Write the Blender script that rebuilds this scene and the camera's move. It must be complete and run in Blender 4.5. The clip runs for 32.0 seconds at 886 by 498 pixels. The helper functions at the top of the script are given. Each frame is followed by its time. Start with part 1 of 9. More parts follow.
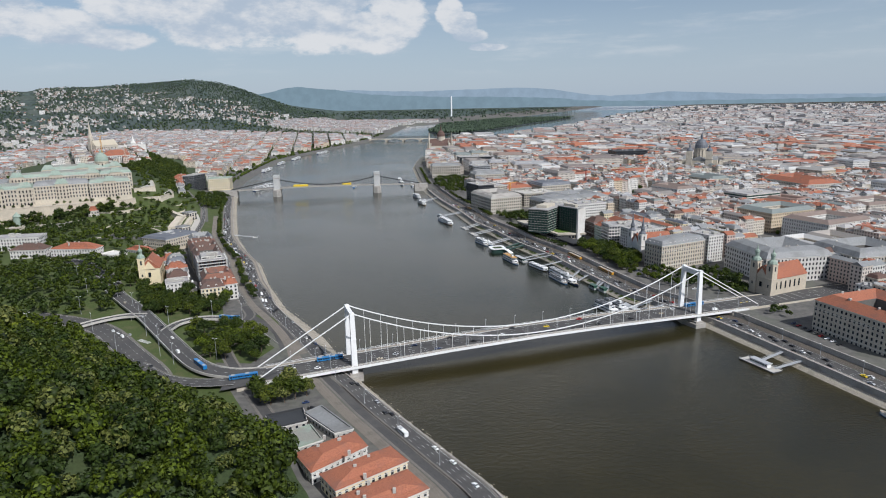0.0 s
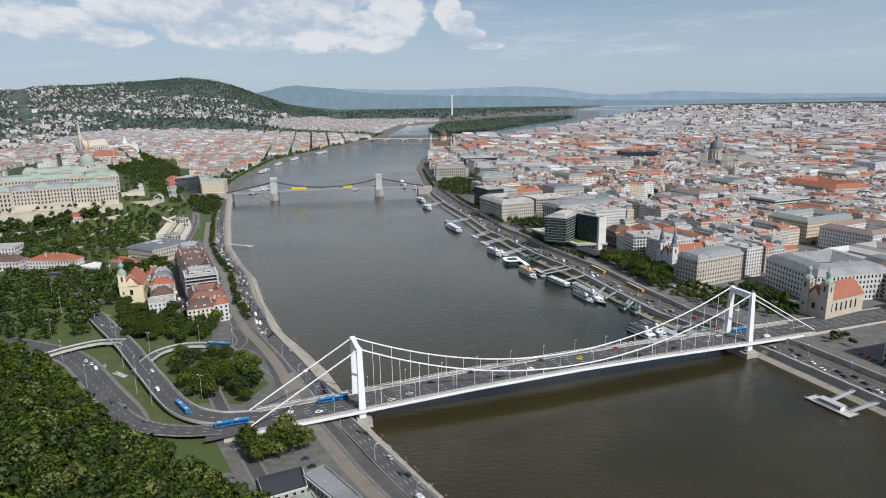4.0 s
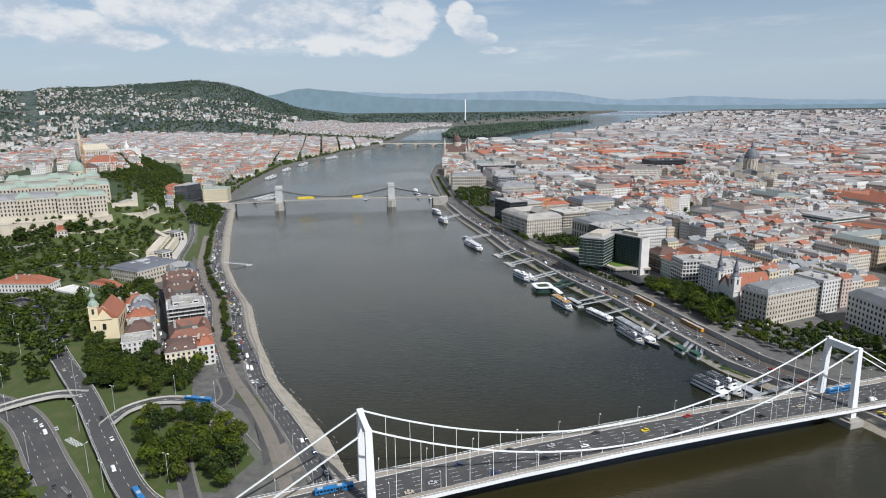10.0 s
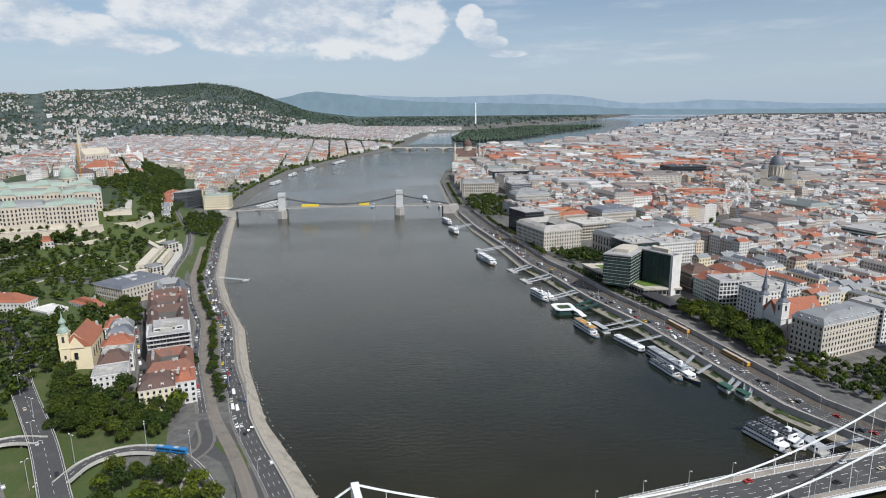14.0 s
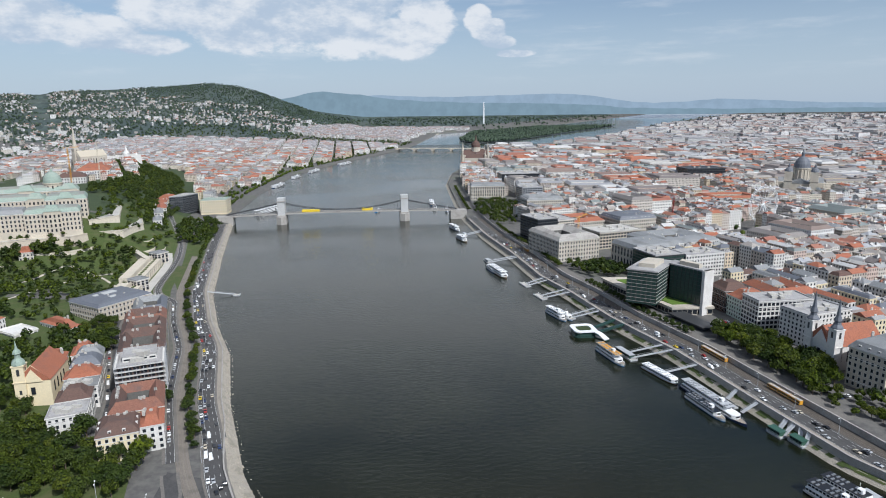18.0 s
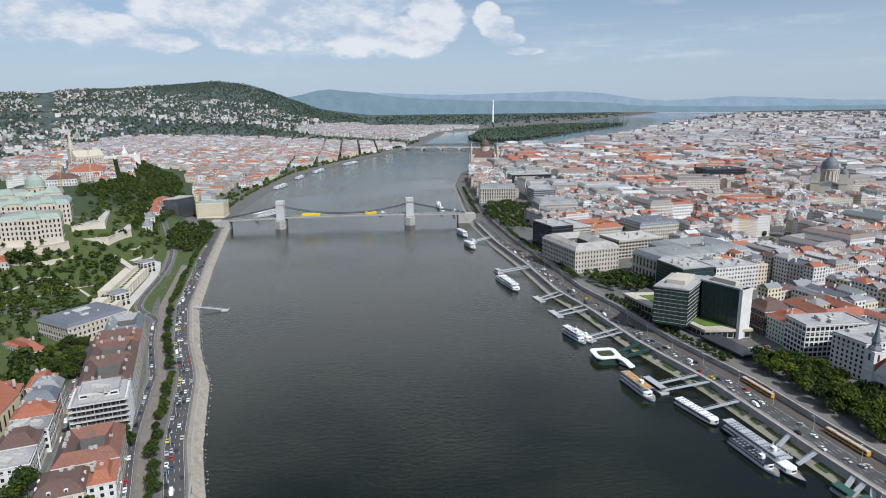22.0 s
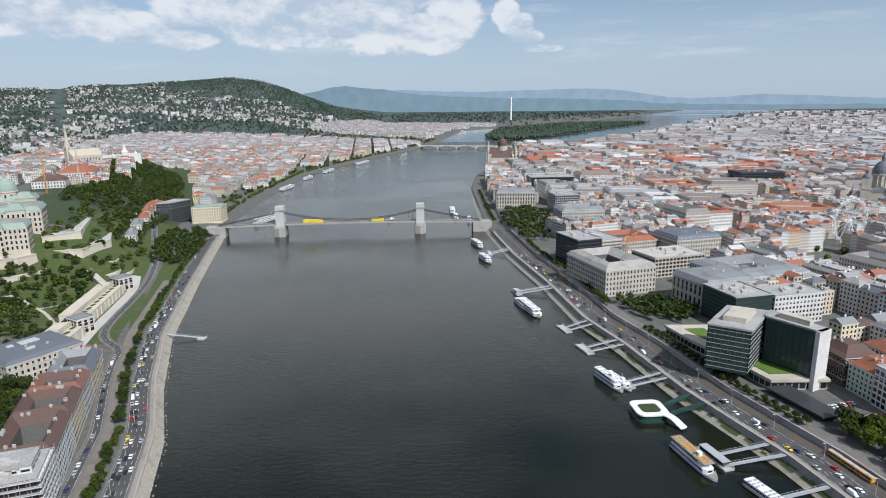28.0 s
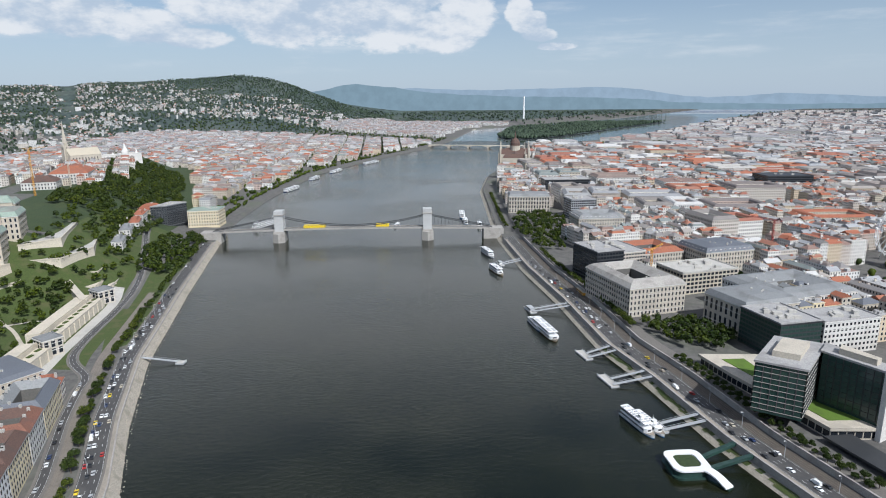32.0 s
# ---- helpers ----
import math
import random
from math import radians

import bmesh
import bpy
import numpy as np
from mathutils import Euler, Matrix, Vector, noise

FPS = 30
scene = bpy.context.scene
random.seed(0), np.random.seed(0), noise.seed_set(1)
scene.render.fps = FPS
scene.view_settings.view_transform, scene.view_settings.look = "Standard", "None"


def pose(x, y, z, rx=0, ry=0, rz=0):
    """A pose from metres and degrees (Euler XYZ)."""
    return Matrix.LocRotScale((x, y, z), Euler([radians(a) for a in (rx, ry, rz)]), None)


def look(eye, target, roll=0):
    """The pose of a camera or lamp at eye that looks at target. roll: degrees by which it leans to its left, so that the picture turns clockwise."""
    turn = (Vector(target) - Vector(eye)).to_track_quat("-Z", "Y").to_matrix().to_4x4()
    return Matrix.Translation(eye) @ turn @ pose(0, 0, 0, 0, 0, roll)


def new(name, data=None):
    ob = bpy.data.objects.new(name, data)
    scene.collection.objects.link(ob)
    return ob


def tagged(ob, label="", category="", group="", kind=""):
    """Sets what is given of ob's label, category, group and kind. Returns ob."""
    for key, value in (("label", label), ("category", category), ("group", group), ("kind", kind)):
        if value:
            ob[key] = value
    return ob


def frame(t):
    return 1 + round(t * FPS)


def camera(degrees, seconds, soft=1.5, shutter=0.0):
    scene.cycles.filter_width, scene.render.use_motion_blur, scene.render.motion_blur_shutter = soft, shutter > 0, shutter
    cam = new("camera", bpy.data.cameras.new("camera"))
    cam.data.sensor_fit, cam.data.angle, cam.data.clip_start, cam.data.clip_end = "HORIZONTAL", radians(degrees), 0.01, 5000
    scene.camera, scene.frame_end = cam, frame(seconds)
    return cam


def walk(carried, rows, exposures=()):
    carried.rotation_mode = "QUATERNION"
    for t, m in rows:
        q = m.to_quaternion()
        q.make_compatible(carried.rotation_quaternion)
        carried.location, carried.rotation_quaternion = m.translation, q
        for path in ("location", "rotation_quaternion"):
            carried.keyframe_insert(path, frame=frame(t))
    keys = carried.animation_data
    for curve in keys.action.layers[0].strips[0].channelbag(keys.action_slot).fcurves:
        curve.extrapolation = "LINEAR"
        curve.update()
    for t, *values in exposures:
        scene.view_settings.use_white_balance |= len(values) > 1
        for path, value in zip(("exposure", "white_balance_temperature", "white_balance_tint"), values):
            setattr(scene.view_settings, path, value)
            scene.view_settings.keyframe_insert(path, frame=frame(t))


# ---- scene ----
# ---------------------------------------------------------------- camera and walk
cam = camera(70.6, 32.0, soft=1.0)
PATH = [
    (0, look((57.64, -398.32, 181.76), (59.58, -300.99, 158.87), -1.06)),
    (1, look((53.94, -382.42, 181.94), (56.06, -285.14, 158.85), -1.03)),
    (2, look((50.64, -366.86, 182.12), (52.85, -269.60, 158.97), -1.00)),
    (3, look((47.72, -351.61, 182.28), (49.99, -254.34, 159.19), -0.97)),
    (3.5, look((46.39, -344.09, 182.36), (48.67, -246.81, 159.30), -0.96)),
    (5.5, look((41.92, -314.58, 182.68), (43.98, -217.30, 159.58), -0.88)),
    (6, look((40.99, -307.32, 182.75), (42.97, -210.04, 159.69), -0.86)),
    (7, look((39.35, -292.94, 182.90), (41.02, -195.62, 159.97), -0.79)),
    (8, look((37.98, -278.69, 183.04), (39.30, -181.33, 160.24), -0.73)),
    (9, look((36.84, -264.56, 183.18), (37.82, -167.17, 160.51), -0.67)),
    (10, look((35.93, -250.52, 183.31), (36.58, -153.07, 160.85), -0.63)),
    (11, look((35.22, -236.54, 183.44), (35.50, -139.05, 161.19), -0.59)),
    (12, look((34.69, -222.61, 183.57), (34.63, -125.08, 161.48), -0.55)),
    (13, look((34.33, -208.71, 183.69), (33.92, -111.16, 161.69), -0.53)),
    (14, look((34.12, -194.83, 183.82), (33.34, -97.27, 161.87), -0.54)),
    (14.5, look((34.06, -187.89, 183.88), (33.12, -90.33, 161.95), -0.55)),
    (16.5, look((34.10, -160.10, 184.12), (32.56, -62.56, 162.11), -0.61)),
    (17, look((34.17, -153.14, 184.17), (32.48, -55.60, 162.20), -0.62)),
    (18, look((34.37, -139.21, 184.29), (32.37, -41.67, 162.33), -0.66)),
    (19, look((34.64, -125.24, 184.41), (32.29, -27.71, 162.44), -0.68)),
    (20, look((34.96, -111.25, 184.52), (32.28, -13.73, 162.54), -0.70)),
    (21, look((35.31, -97.22, 184.64), (32.29, 0.26, 162.55), -0.71)),
    (22, look((35.69, -83.17, 184.75), (32.30, 14.27, 162.50), -0.72)),
    (23, look((36.08, -69.09, 184.87), (32.29, 28.30, 162.48), -0.72)),
    (24, look((36.47, -54.99, 184.99), (32.29, 42.38, 162.60), -0.70)),
    (25, look((36.85, -40.89, 185.11), (32.28, 56.48, 162.78), -0.67)),
    (25.5, look((37.04, -33.83, 185.17), (32.28, 63.53, 162.85), -0.66)),
    (27.5, look((37.69, -5.66, 185.41), (31.94, 91.59, 162.86), -0.59)),
    (28, look((37.83, 1.36, 185.48), (31.82, 98.58, 162.84), -0.57)),
    (29, look((38.07, 15.36, 185.61), (31.55, 112.52, 162.84), -0.53)),
    (30, look((38.25, 29.30, 185.74), (31.30, 126.41, 162.91), -0.49)),
    (31, look((38.36, 43.14, 185.87), (31.03, 140.22, 163.01), -0.45)),
    (32, look((38.41, 56.87, 186.01), (30.60, 153.90, 163.13), -0.42)),
]

walk(cam, PATH, ((0, -0.17, 6000, 11.0), (6, -0.07, 6000, 10.5), (13, -0.05, 6000, 10.0), (19, -0.04, 5800, 10.0), (32, -0.02, 5850, 10.0)))

# ---------------------------------------------------------------- sky and sun
SUN_AZ, SUN_EL = 140.0, 45.0
world = bpy.data.worlds.new("sky")
scene.world = world
world.use_nodes = True


class Nodes:
    """Short hand for a node tree."""

    def __init__(self, tree):
        self.t = tree
        tree.nodes.clear()

    def n(self, kind, props=None, **ins):
        nd = self.t.nodes.new(kind)
        for k, v in (props or {}).items():
            setattr(nd, k, v)
        for k, v in ins.items():
            self.put(nd.inputs[int(k[1:])] if k[0] == "i" and k[1:].isdigit() else nd.inputs[k.replace("_", " ")], v)
        return nd

    def put(self, sock, v):
        if isinstance(v, bpy.types.Node):
            v = v.outputs[0]
        if isinstance(v, bpy.types.NodeSocket):
            self.t.links.new(v, sock)
        else:
            sock.default_value = v

    def m(self, op, a, b=0.0, c=0.0):
        return self.n("ShaderNodeMath", {"operation": op}, i0=a, i1=b, i2=c)

    def mix(self, f, a, b, blend="MIX"):
        nd = self.n("ShaderNodeMix", {"data_type": "RGBA", "blend_type": blend}, i0=f, i6=a, i7=b)
        return nd.outputs[2]

    def rng(self, v, a, b, c=0.0, d=1.0, smooth=True):
        return self.n("ShaderNodeMapRange", {"interpolation_type": "SMOOTHSTEP" if smooth else "LINEAR"}, i0=v, i1=a, i2=b, i3=c, i4=d)

    def noise(self, scale, detail=4.0, rough=0.55, vec=None):
        nd = self.n("ShaderNodeTexNoise", None, Scale=scale, Detail=detail, Roughness=rough)
        if vec is not None:
            self.put(nd.inputs["Vector"], vec)
        return nd

    def ramp(self, f, stops, mode="LINEAR"):
        nd = self.n("ShaderNodeValToRGB", None, i0=f)
        nd.color_ramp.interpolation = mode
        e = nd.color_ramp.elements
        while len(e) < len(stops):
            e.new(0.5)
        for k, (p, c) in zip(e, stops):
            k.position, k.color = p, (*c, 1)
        return nd


w = Nodes(world.node_tree)
sky = w.n("ShaderNodeTexSky", {"sky_type": "NISHITA", "sun_disc": False, "sun_elevation": radians(SUN_EL), "sun_rotation": radians(SUN_AZ),
                               "altitude": 150.0, "air_density": 1.0, "dust_density": 1.2, "ozone_density": 2.0})
sep = w.n("ShaderNodeSeparateXYZ", None, i0=w.n("ShaderNodeTexCoord").outputs["Generated"])
az = w.m("ARCTAN2", sep.outputs[0], sep.outputs[1])
el = w.m("ARCSINE", sep.outputs[2])
cvec = w.n("ShaderNodeCombineXYZ", None, X=az, Y=w.m("MULTIPLY", el, 1.9), Z=3.7)
puff = w.noise(9.0, 9.0, 0.60, cvec)
lee = w.noise(9.0, 6.0, 0.60, w.n("ShaderNodeCombineXYZ", None, X=w.m("ADD", az, -0.010), Y=w.m("ADD", w.m("MULTIPLY", el, 1.9), 0.030), Z=3.7))
fine = w.noise(38.0, 6.0, 0.62, cvec)
wide = w.noise(3.0, 5.0, 0.55, cvec)


def heap(az0, el0, ra, re):
    """One heap of a cumulus: 1 in its middle, 0 at its rim, below 0 outside."""
    u, v = w.m("MULTIPLY", w.m("SUBTRACT", az, az0), 1 / ra), w.m("MULTIPLY", w.m("SUBTRACT", el, el0), 1 / re)
    return w.m("SUBTRACT", 1.0, w.m("ADD", w.m("MULTIPLY", u, u), w.m("MULTIPLY", v, v)))


HEAPS = [(-0.66, 0.128, 0.10, 0.036), (-0.575, 0.122, 0.065, 0.034), (-0.505, 0.106, 0.06, 0.024), (-0.435, 0.091, 0.05, 0.014),
         (-0.40, 0.150, 0.085, 0.046), (-0.315, 0.122, 0.075, 0.042), (-0.235, 0.140, 0.10, 0.054), (-0.16, 0.118, 0.075, 0.042), (-0.14, 0.160, 0.07, 0.045),
         (-0.085, 0.106, 0.06, 0.032), (-0.045, 0.135, 0.045, 0.042), (0.036, 0.132, 0.020, 0.018), (0.054, 0.114, 0.024, 0.016), (0.068, 0.096, 0.026, 0.010), (0.092, 0.080, 0.034, 0.006),
         (-0.36, 0.32, 0.75, 0.155), (-0.18, 0.28, 0.42, 0.12), (0.0, 0.25, 0.22, 0.085)]
cover = heap(*HEAPS[0])
for h in HEAPS[1:]:
    cover = w.m("MAXIMUM", cover, heap(*h))
cover = w.m("MAXIMUM", cover, -1.2)
over = w.m("ADD", w.m("SUBTRACT", w.m("MULTIPLY", wide, 6.0), 3.1), w.rng(el, 0.75, 0.55, 0.0, -3.0))
cover = w.m("MAXIMUM", cover, over)
body = w.m("ADD", cover, w.m("ADD", w.m("MULTIPLY", w.m("SUBTRACT", puff, 0.5), 2.3), w.m("MULTIPLY", w.m("SUBTRACT", fine, 0.5), 1.1)))
mask = w.rng(body, -0.30, 0.26)
lit = w.rng(w.m("ADD", w.m("MULTIPLY", w.m("SUBTRACT", puff, lee), 3.4), w.m("ADD", w.m("MULTIPLY", w.m("SUBTRACT", fine, 0.5), 0.5), w.m("ADD", w.m("MULTIPLY", w.m("SUBTRACT", wide, 0.5), 1.6), w.rng(el, 0.15, 0.20, 0.0, 0.45)))), -0.42, 0.48)
cloud = w.mix(lit, (6.0, 6.8, 7.6, 1), (9.9, 9.7, 9.3, 1))
thin = w.m("MULTIPLY", w.m("MULTIPLY", w.rng(w.noise(6.0, 5.0, 0.6, w.n("ShaderNodeCombineXYZ", None, X=az, Y=w.m("MULTIPLY", el, 7.0), Z=1.3)), 0.46, 0.72), w.rng(el, 0.03, 0.07)), 0.34)
mask = w.m("MAXIMUM", mask, thin)
veil = w.rng(el, 0.27, -0.01)
air = w.mix(w.m("MULTIPLY", veil, 0.74), sky.outputs[0], (6.5, 7.5, 8.4, 1))
bg = w.n("ShaderNodeBackground", None, Color=w.mix(w.m("MULTIPLY", mask, 0.93), air, cloud), Strength=0.085)
w.n("ShaderNodeOutputWorld", None, Surface=bg)

sun = new("sun", bpy.data.lights.new("sun", "SUN"))
sun.data.energy, sun.data.angle, sun.data.color = 4.75, radians(0.6), (1.0, 0.955, 0.88)
sun.matrix_world = look((0, 0, 0), (-math.sin(radians(SUN_AZ)) * math.cos(radians(SUN_EL)), -math.cos(radians(SUN_AZ)) * math.cos(radians(SUN_EL)), -math.sin(radians(SUN_EL))))

# ---------------------------------------------------------------- materials


def mat(name, colour, rough=0.8, scale=0.4, vary=0.25, bump=0.15, metal=0.0, second=None, palette=None, spec=None):
    """A surface with variation at two scales; second: colour of stains; palette: colours shared out piece by piece."""
    m = bpy.data.materials.new(name)
    m.use_nodes = True
    k = Nodes(m.node_tree)
    pos = k.n("ShaderNodeTexCoord").outputs["Object"]
    big, small = k.noise(scale * 0.13, 4, 0.6, pos), k.noise(scale * 2.2, 6, 0.65, pos)
    rnd = k.m("FRACT", k.m("ADD", k.n("ShaderNodeObjectInfo").outputs["Random"], k.n("ShaderNodeNewGeometry").outputs["Random Per Island"]))
    if palette:
        base = k.ramp(rnd, [(i / len(palette), c) for i, c in enumerate(palette)], "CONSTANT").outputs[0]
    else:
        base = (*colour, 1)
    dark = k.mix(1.0, base, (1 - vary, 1 - vary, 1 - vary * 0.9, 1), "MULTIPLY")
    light = k.mix(1.0, base, (1 + vary, 1 + vary, 1 + vary * 0.9, 1), "MULTIPLY")
    col = k.mix(k.rng(small, 0.3, 0.7), dark, light)
    if second:
        col = k.mix(k.rng(big, 0.48, 0.68, 0.0, 0.75), col, (*second, 1))
    else:
        col = k.mix(k.rng(big, 0.35, 0.7, 0.0, 0.35), col, dark)
    nm = k.n("ShaderNodeBump", None, Strength=bump, Distance=0.1, Height=small)
    b = k.n("ShaderNodeBsdfPrincipled", None, Base_Color=col, Roughness=rough, Metallic=metal, Normal=nm)
    if spec is not None:
        b.inputs["Specular IOR Level"].default_value = spec
    k.n("ShaderNodeOutputMaterial", None, Surface=b)
    return m


def wall_pattern(name, palette, glass=(0.03, 0.035, 0.04), ratio=0.42, high=0.56, spread=0.08):
    """Plaster walls with rows of windows, for houses far off: u counts windows, v storeys."""
    m = bpy.data.materials.new(name)
    m.use_nodes = True
    k = Nodes(m.node_tree)
    uv = k.n("ShaderNodeSeparateXYZ", None, i0=k.n("ShaderNodeTexCoord").outputs["UV"])
    fu, fv = k.m("FRACT", uv.outputs[0]), k.m("FRACT", uv.outputs[1])
    a = k.m("LESS_THAN", k.m("ABSOLUTE", k.m("SUBTRACT", fu, 0.5)), ratio / 2)
    b = k.m("LESS_THAN", k.m("ABSOLUTE", k.m("SUBTRACT", fv, 0.5)), high / 2)
    win = k.m("MULTIPLY", a, b)
    rnd = k.m("FRACT", k.m("ADD", k.n("ShaderNodeObjectInfo").outputs["Random"], k.n("ShaderNodeNewGeometry").outputs["Random Per Island"]))
    base = k.ramp(rnd, [(i / len(palette), c) for i, c in enumerate(palette)], "CONSTANT").outputs[0]
    pos = k.n("ShaderNodeTexCoord").outputs["Object"]
    col = k.mix(k.rng(k.noise(0.3, 5, 0.6, pos), 0.3, 0.7, 0.0, 0.5), base, k.mix(1.0, base, (0.62, 0.6, 0.57, 1), "MULTIPLY"))
    band = k.m("GREATER_THAN", fv, 0.93)
    col = k.mix(k.m("MULTIPLY", band, 0.25), col, (0.75, 0.72, 0.66, 1))
    col = k.mix(win, col, (*glass, 1))
    s = k.n("ShaderNodeBsdfPrincipled", None, Base_Color=col, Roughness=k.rng(win, 0, 1, 0.88, 0.25))
    k.n("ShaderNodeOutputMaterial", None, Surface=s)
    return m


PLASTER = [(0.64, 0.58, 0.49), (0.74, 0.72, 0.68), (0.58, 0.50, 0.40), (0.60, 0.53, 0.47), (0.74, 0.72, 0.68), (0.50, 0.44, 0.38), (0.62, 0.51, 0.37), (0.58, 0.53, 0.47), (0.76, 0.73, 0.67), (0.56, 0.44, 0.38), (0.62, 0.56, 0.46), (0.72, 0.71, 0.69)]
ROOFS = [(0.33, 0.118, 0.066), (0.22, 0.17, 0.145), (0.23, 0.21, 0.195), (0.33, 0.30, 0.27), (0.25, 0.235, 0.22), (0.29, 0.29, 0.295), (0.44, 0.42, 0.39), (0.30, 0.125, 0.085), (0.52, 0.51, 0.49), (0.34, 0.13, 0.075), (0.34, 0.345, 0.355), (0.23, 0.20, 0.185), (0.31, 0.31, 0.305), (0.24, 0.225, 0.215), (0.33, 0.15, 0.10), (0.40, 0.385, 0.37), (0.21, 0.235, 0.225), (0.19, 0.165, 0.155), (0.24, 0.16, 0.13)]
M = {}
M["wall_far"] = wall_pattern("plaster_with_windows", PLASTER, ratio=0.38, high=0.52)
M["wall_villa"] = wall_pattern("villa_plaster", [(0.62, 0.61, 0.59), (0.54, 0.50, 0.44), (0.68, 0.67, 0.65), (0.46, 0.43, 0.38), (0.58, 0.57, 0.55)], ratio=0.28, high=0.42)
M["wall_office"] = wall_pattern("office_front", [(0.45, 0.45, 0.44), (0.6, 0.6, 0.58), (0.3, 0.3, 0.31)], ratio=0.75, high=0.5)
M["wall"] = mat("plaster", (0.6, 0.55, 0.47), 0.9, 0.5, 0.10, 0.1, palette=PLASTER)
M["roof"] = mat("roof_covering", (0.3, 0.1, 0.05), 0.85, 0.8, 0.22, 0.3, palette=ROOFS)
# outer districts: distance haze put into greyer roof and wall colours
M["roof_outer"] = mat("hazed_outer_roofs", (0.3, 0.28, 0.26), 0.85, 0.5, 0.2, 0.2, palette=[(0.26, 0.20, 0.18), (0.30, 0.29, 0.29), (0.36, 0.345, 0.335), (0.23, 0.22, 0.22), (0.30, 0.21, 0.185), (0.40, 0.395, 0.39), (0.27, 0.265, 0.27), (0.33, 0.24, 0.21)])
M["wall_outer"] = wall_pattern("hazed_outer_fronts", [(0.58, 0.56, 0.53), (0.66, 0.65, 0.63), (0.50, 0.48, 0.45), (0.60, 0.55, 0.50), (0.70, 0.69, 0.68)], ratio=0.36, high=0.5)
M["roof_red"] = mat("clay_tiles", (0.31, 0.112, 0.062), 0.85, 0.9, 0.34, 0.4, second=(0.22, 0.10, 0.07))
M["roof_old"] = mat("patched_old_tiles", (0.205, 0.094, 0.064), 0.88, 0.9, 0.38, 0.4, second=(0.115, 0.085, 0.075))
M["roof_brown"] = mat("old_brown_tiles", (0.118, 0.070, 0.055), 0.85, 0.9, 0.3, 0.4, second=(0.088, 0.066, 0.058))
M["roof_zinc"] = mat("zinc_roof", (0.23, 0.235, 0.235), 0.6, 0.5, 0.16, 0.1, second=(0.16, 0.16, 0.155))
M["roof_slate"] = mat("slate_roof", (0.13, 0.14, 0.16), 0.6, 0.7, 0.2, 0.2)
M["copper"] = mat("verdigris_copper", (0.27, 0.335, 0.28), 0.8, 0.6, 0.2, 0.15, second=(0.33, 0.355, 0.305))
# one dark tone for yard floors and the walls round them
M["yard"] = mat("dark_yard", (0.13, 0.125, 0.115), 0.95, 0.5, 0.2, 0.2)
M["flat_roof"] = mat("bitumen_roof", (0.36, 0.35, 0.34), 0.9, 0.5, 0.2, 0.15, second=(0.25, 0.24, 0.23))
M["palace_stone"] = mat("warm_palace_stone", (0.52, 0.455, 0.36), 0.9, 0.6, 0.16, 0.3, second=(0.43, 0.38, 0.305))
M["cut_stone"] = mat("new_pale_stone", (0.56, 0.50, 0.40), 0.9, 0.5, 0.16, 0.3, second=(0.44, 0.395, 0.32))
M["sheeting"] = mat("pale_scaffold_sheeting", (0.46, 0.46, 0.45), 0.8, 0.5, 0.16, 0.2, second=(0.36, 0.36, 0.35))
M["stone"] = mat("pale_limestone", (0.50, 0.45, 0.37), 0.9, 0.6, 0.16, 0.3, second=(0.38, 0.34, 0.28))
M["stone_grey"] = mat("grey_stone", (0.36, 0.34, 0.31), 0.9, 0.7, 0.2, 0.35, second=(0.24, 0.22, 0.2))
M["cream"] = mat("cream_plaster", (0.70, 0.60, 0.40), 0.9, 0.5, 0.08, 0.1, second=(0.62, 0.53, 0.37))
M["white"] = mat("white_paint", (0.80, 0.80, 0.79), 0.45, 0.3, 0.05, 0.05, second=(0.72, 0.72, 0.70))
M["white_wall"] = mat("white_plaster", (0.64, 0.62, 0.585), 0.9, 0.4, 0.10, 0.1, second=(0.52, 0.495, 0.45))
M["concrete"] = mat("concrete", (0.47, 0.45, 0.41), 0.9, 0.5, 0.15, 0.2, second=(0.36, 0.34, 0.31))
M["asphalt"] = mat("asphalt", (0.066, 0.064, 0.063), 0.9, 0.6, 0.22, 0.1, second=(0.092, 0.088, 0.082))
M["paving"] = mat("paving", (0.165, 0.152, 0.135), 0.9, 0.5, 0.22, 0.15, second=(0.13, 0.122, 0.11))
M["ground"] = mat("town_ground", (0.115, 0.11, 0.102), 0.95, 0.08, 0.25, 0.2, second=(0.11, 0.12, 0.085))
M["gravel"] = mat("rubble_bank", (0.34, 0.305, 0.25), 0.95, 1.2, 0.45, 0.9, second=(0.22, 0.205, 0.16))
M["grass"] = mat("grass", (0.056, 0.080, 0.018), 0.95, 0.8, 0.34, 0.4, second=(0.090, 0.092, 0.036))
M["forest_floor"] = mat("forest_floor", (0.035, 0.055, 0.018), 0.95, 0.3, 0.35, 0.4, second=(0.05, 0.065, 0.02))
# bluish grey-green: haze of the distance mixed into the wood's colour
M["forest_far"] = mat("hazed_far_wood", (0.048, 0.068, 0.062), 0.95, 0.02, 0.45, 0.3, second=(0.085, 0.10, 0.085))
M["track"] = mat("track_bed", (0.20, 0.175, 0.145), 0.95, 1.0, 0.25, 0.3, second=(0.14, 0.125, 0.105))
M["ballast"] = mat("dark_ballast", (0.105, 0.088, 0.072), 0.95, 1.4, 0.3, 0.5, second=(0.075, 0.065, 0.055))
M["sandstone_paving"] = mat("tan_paving", (0.30, 0.265, 0.22), 0.92, 0.6, 0.2, 0.2, second=(0.21, 0.19, 0.16))
M["marking"] = mat("road_paint", (0.72, 0.72, 0.70), 0.7, 1.0, 0.12, 0.05)
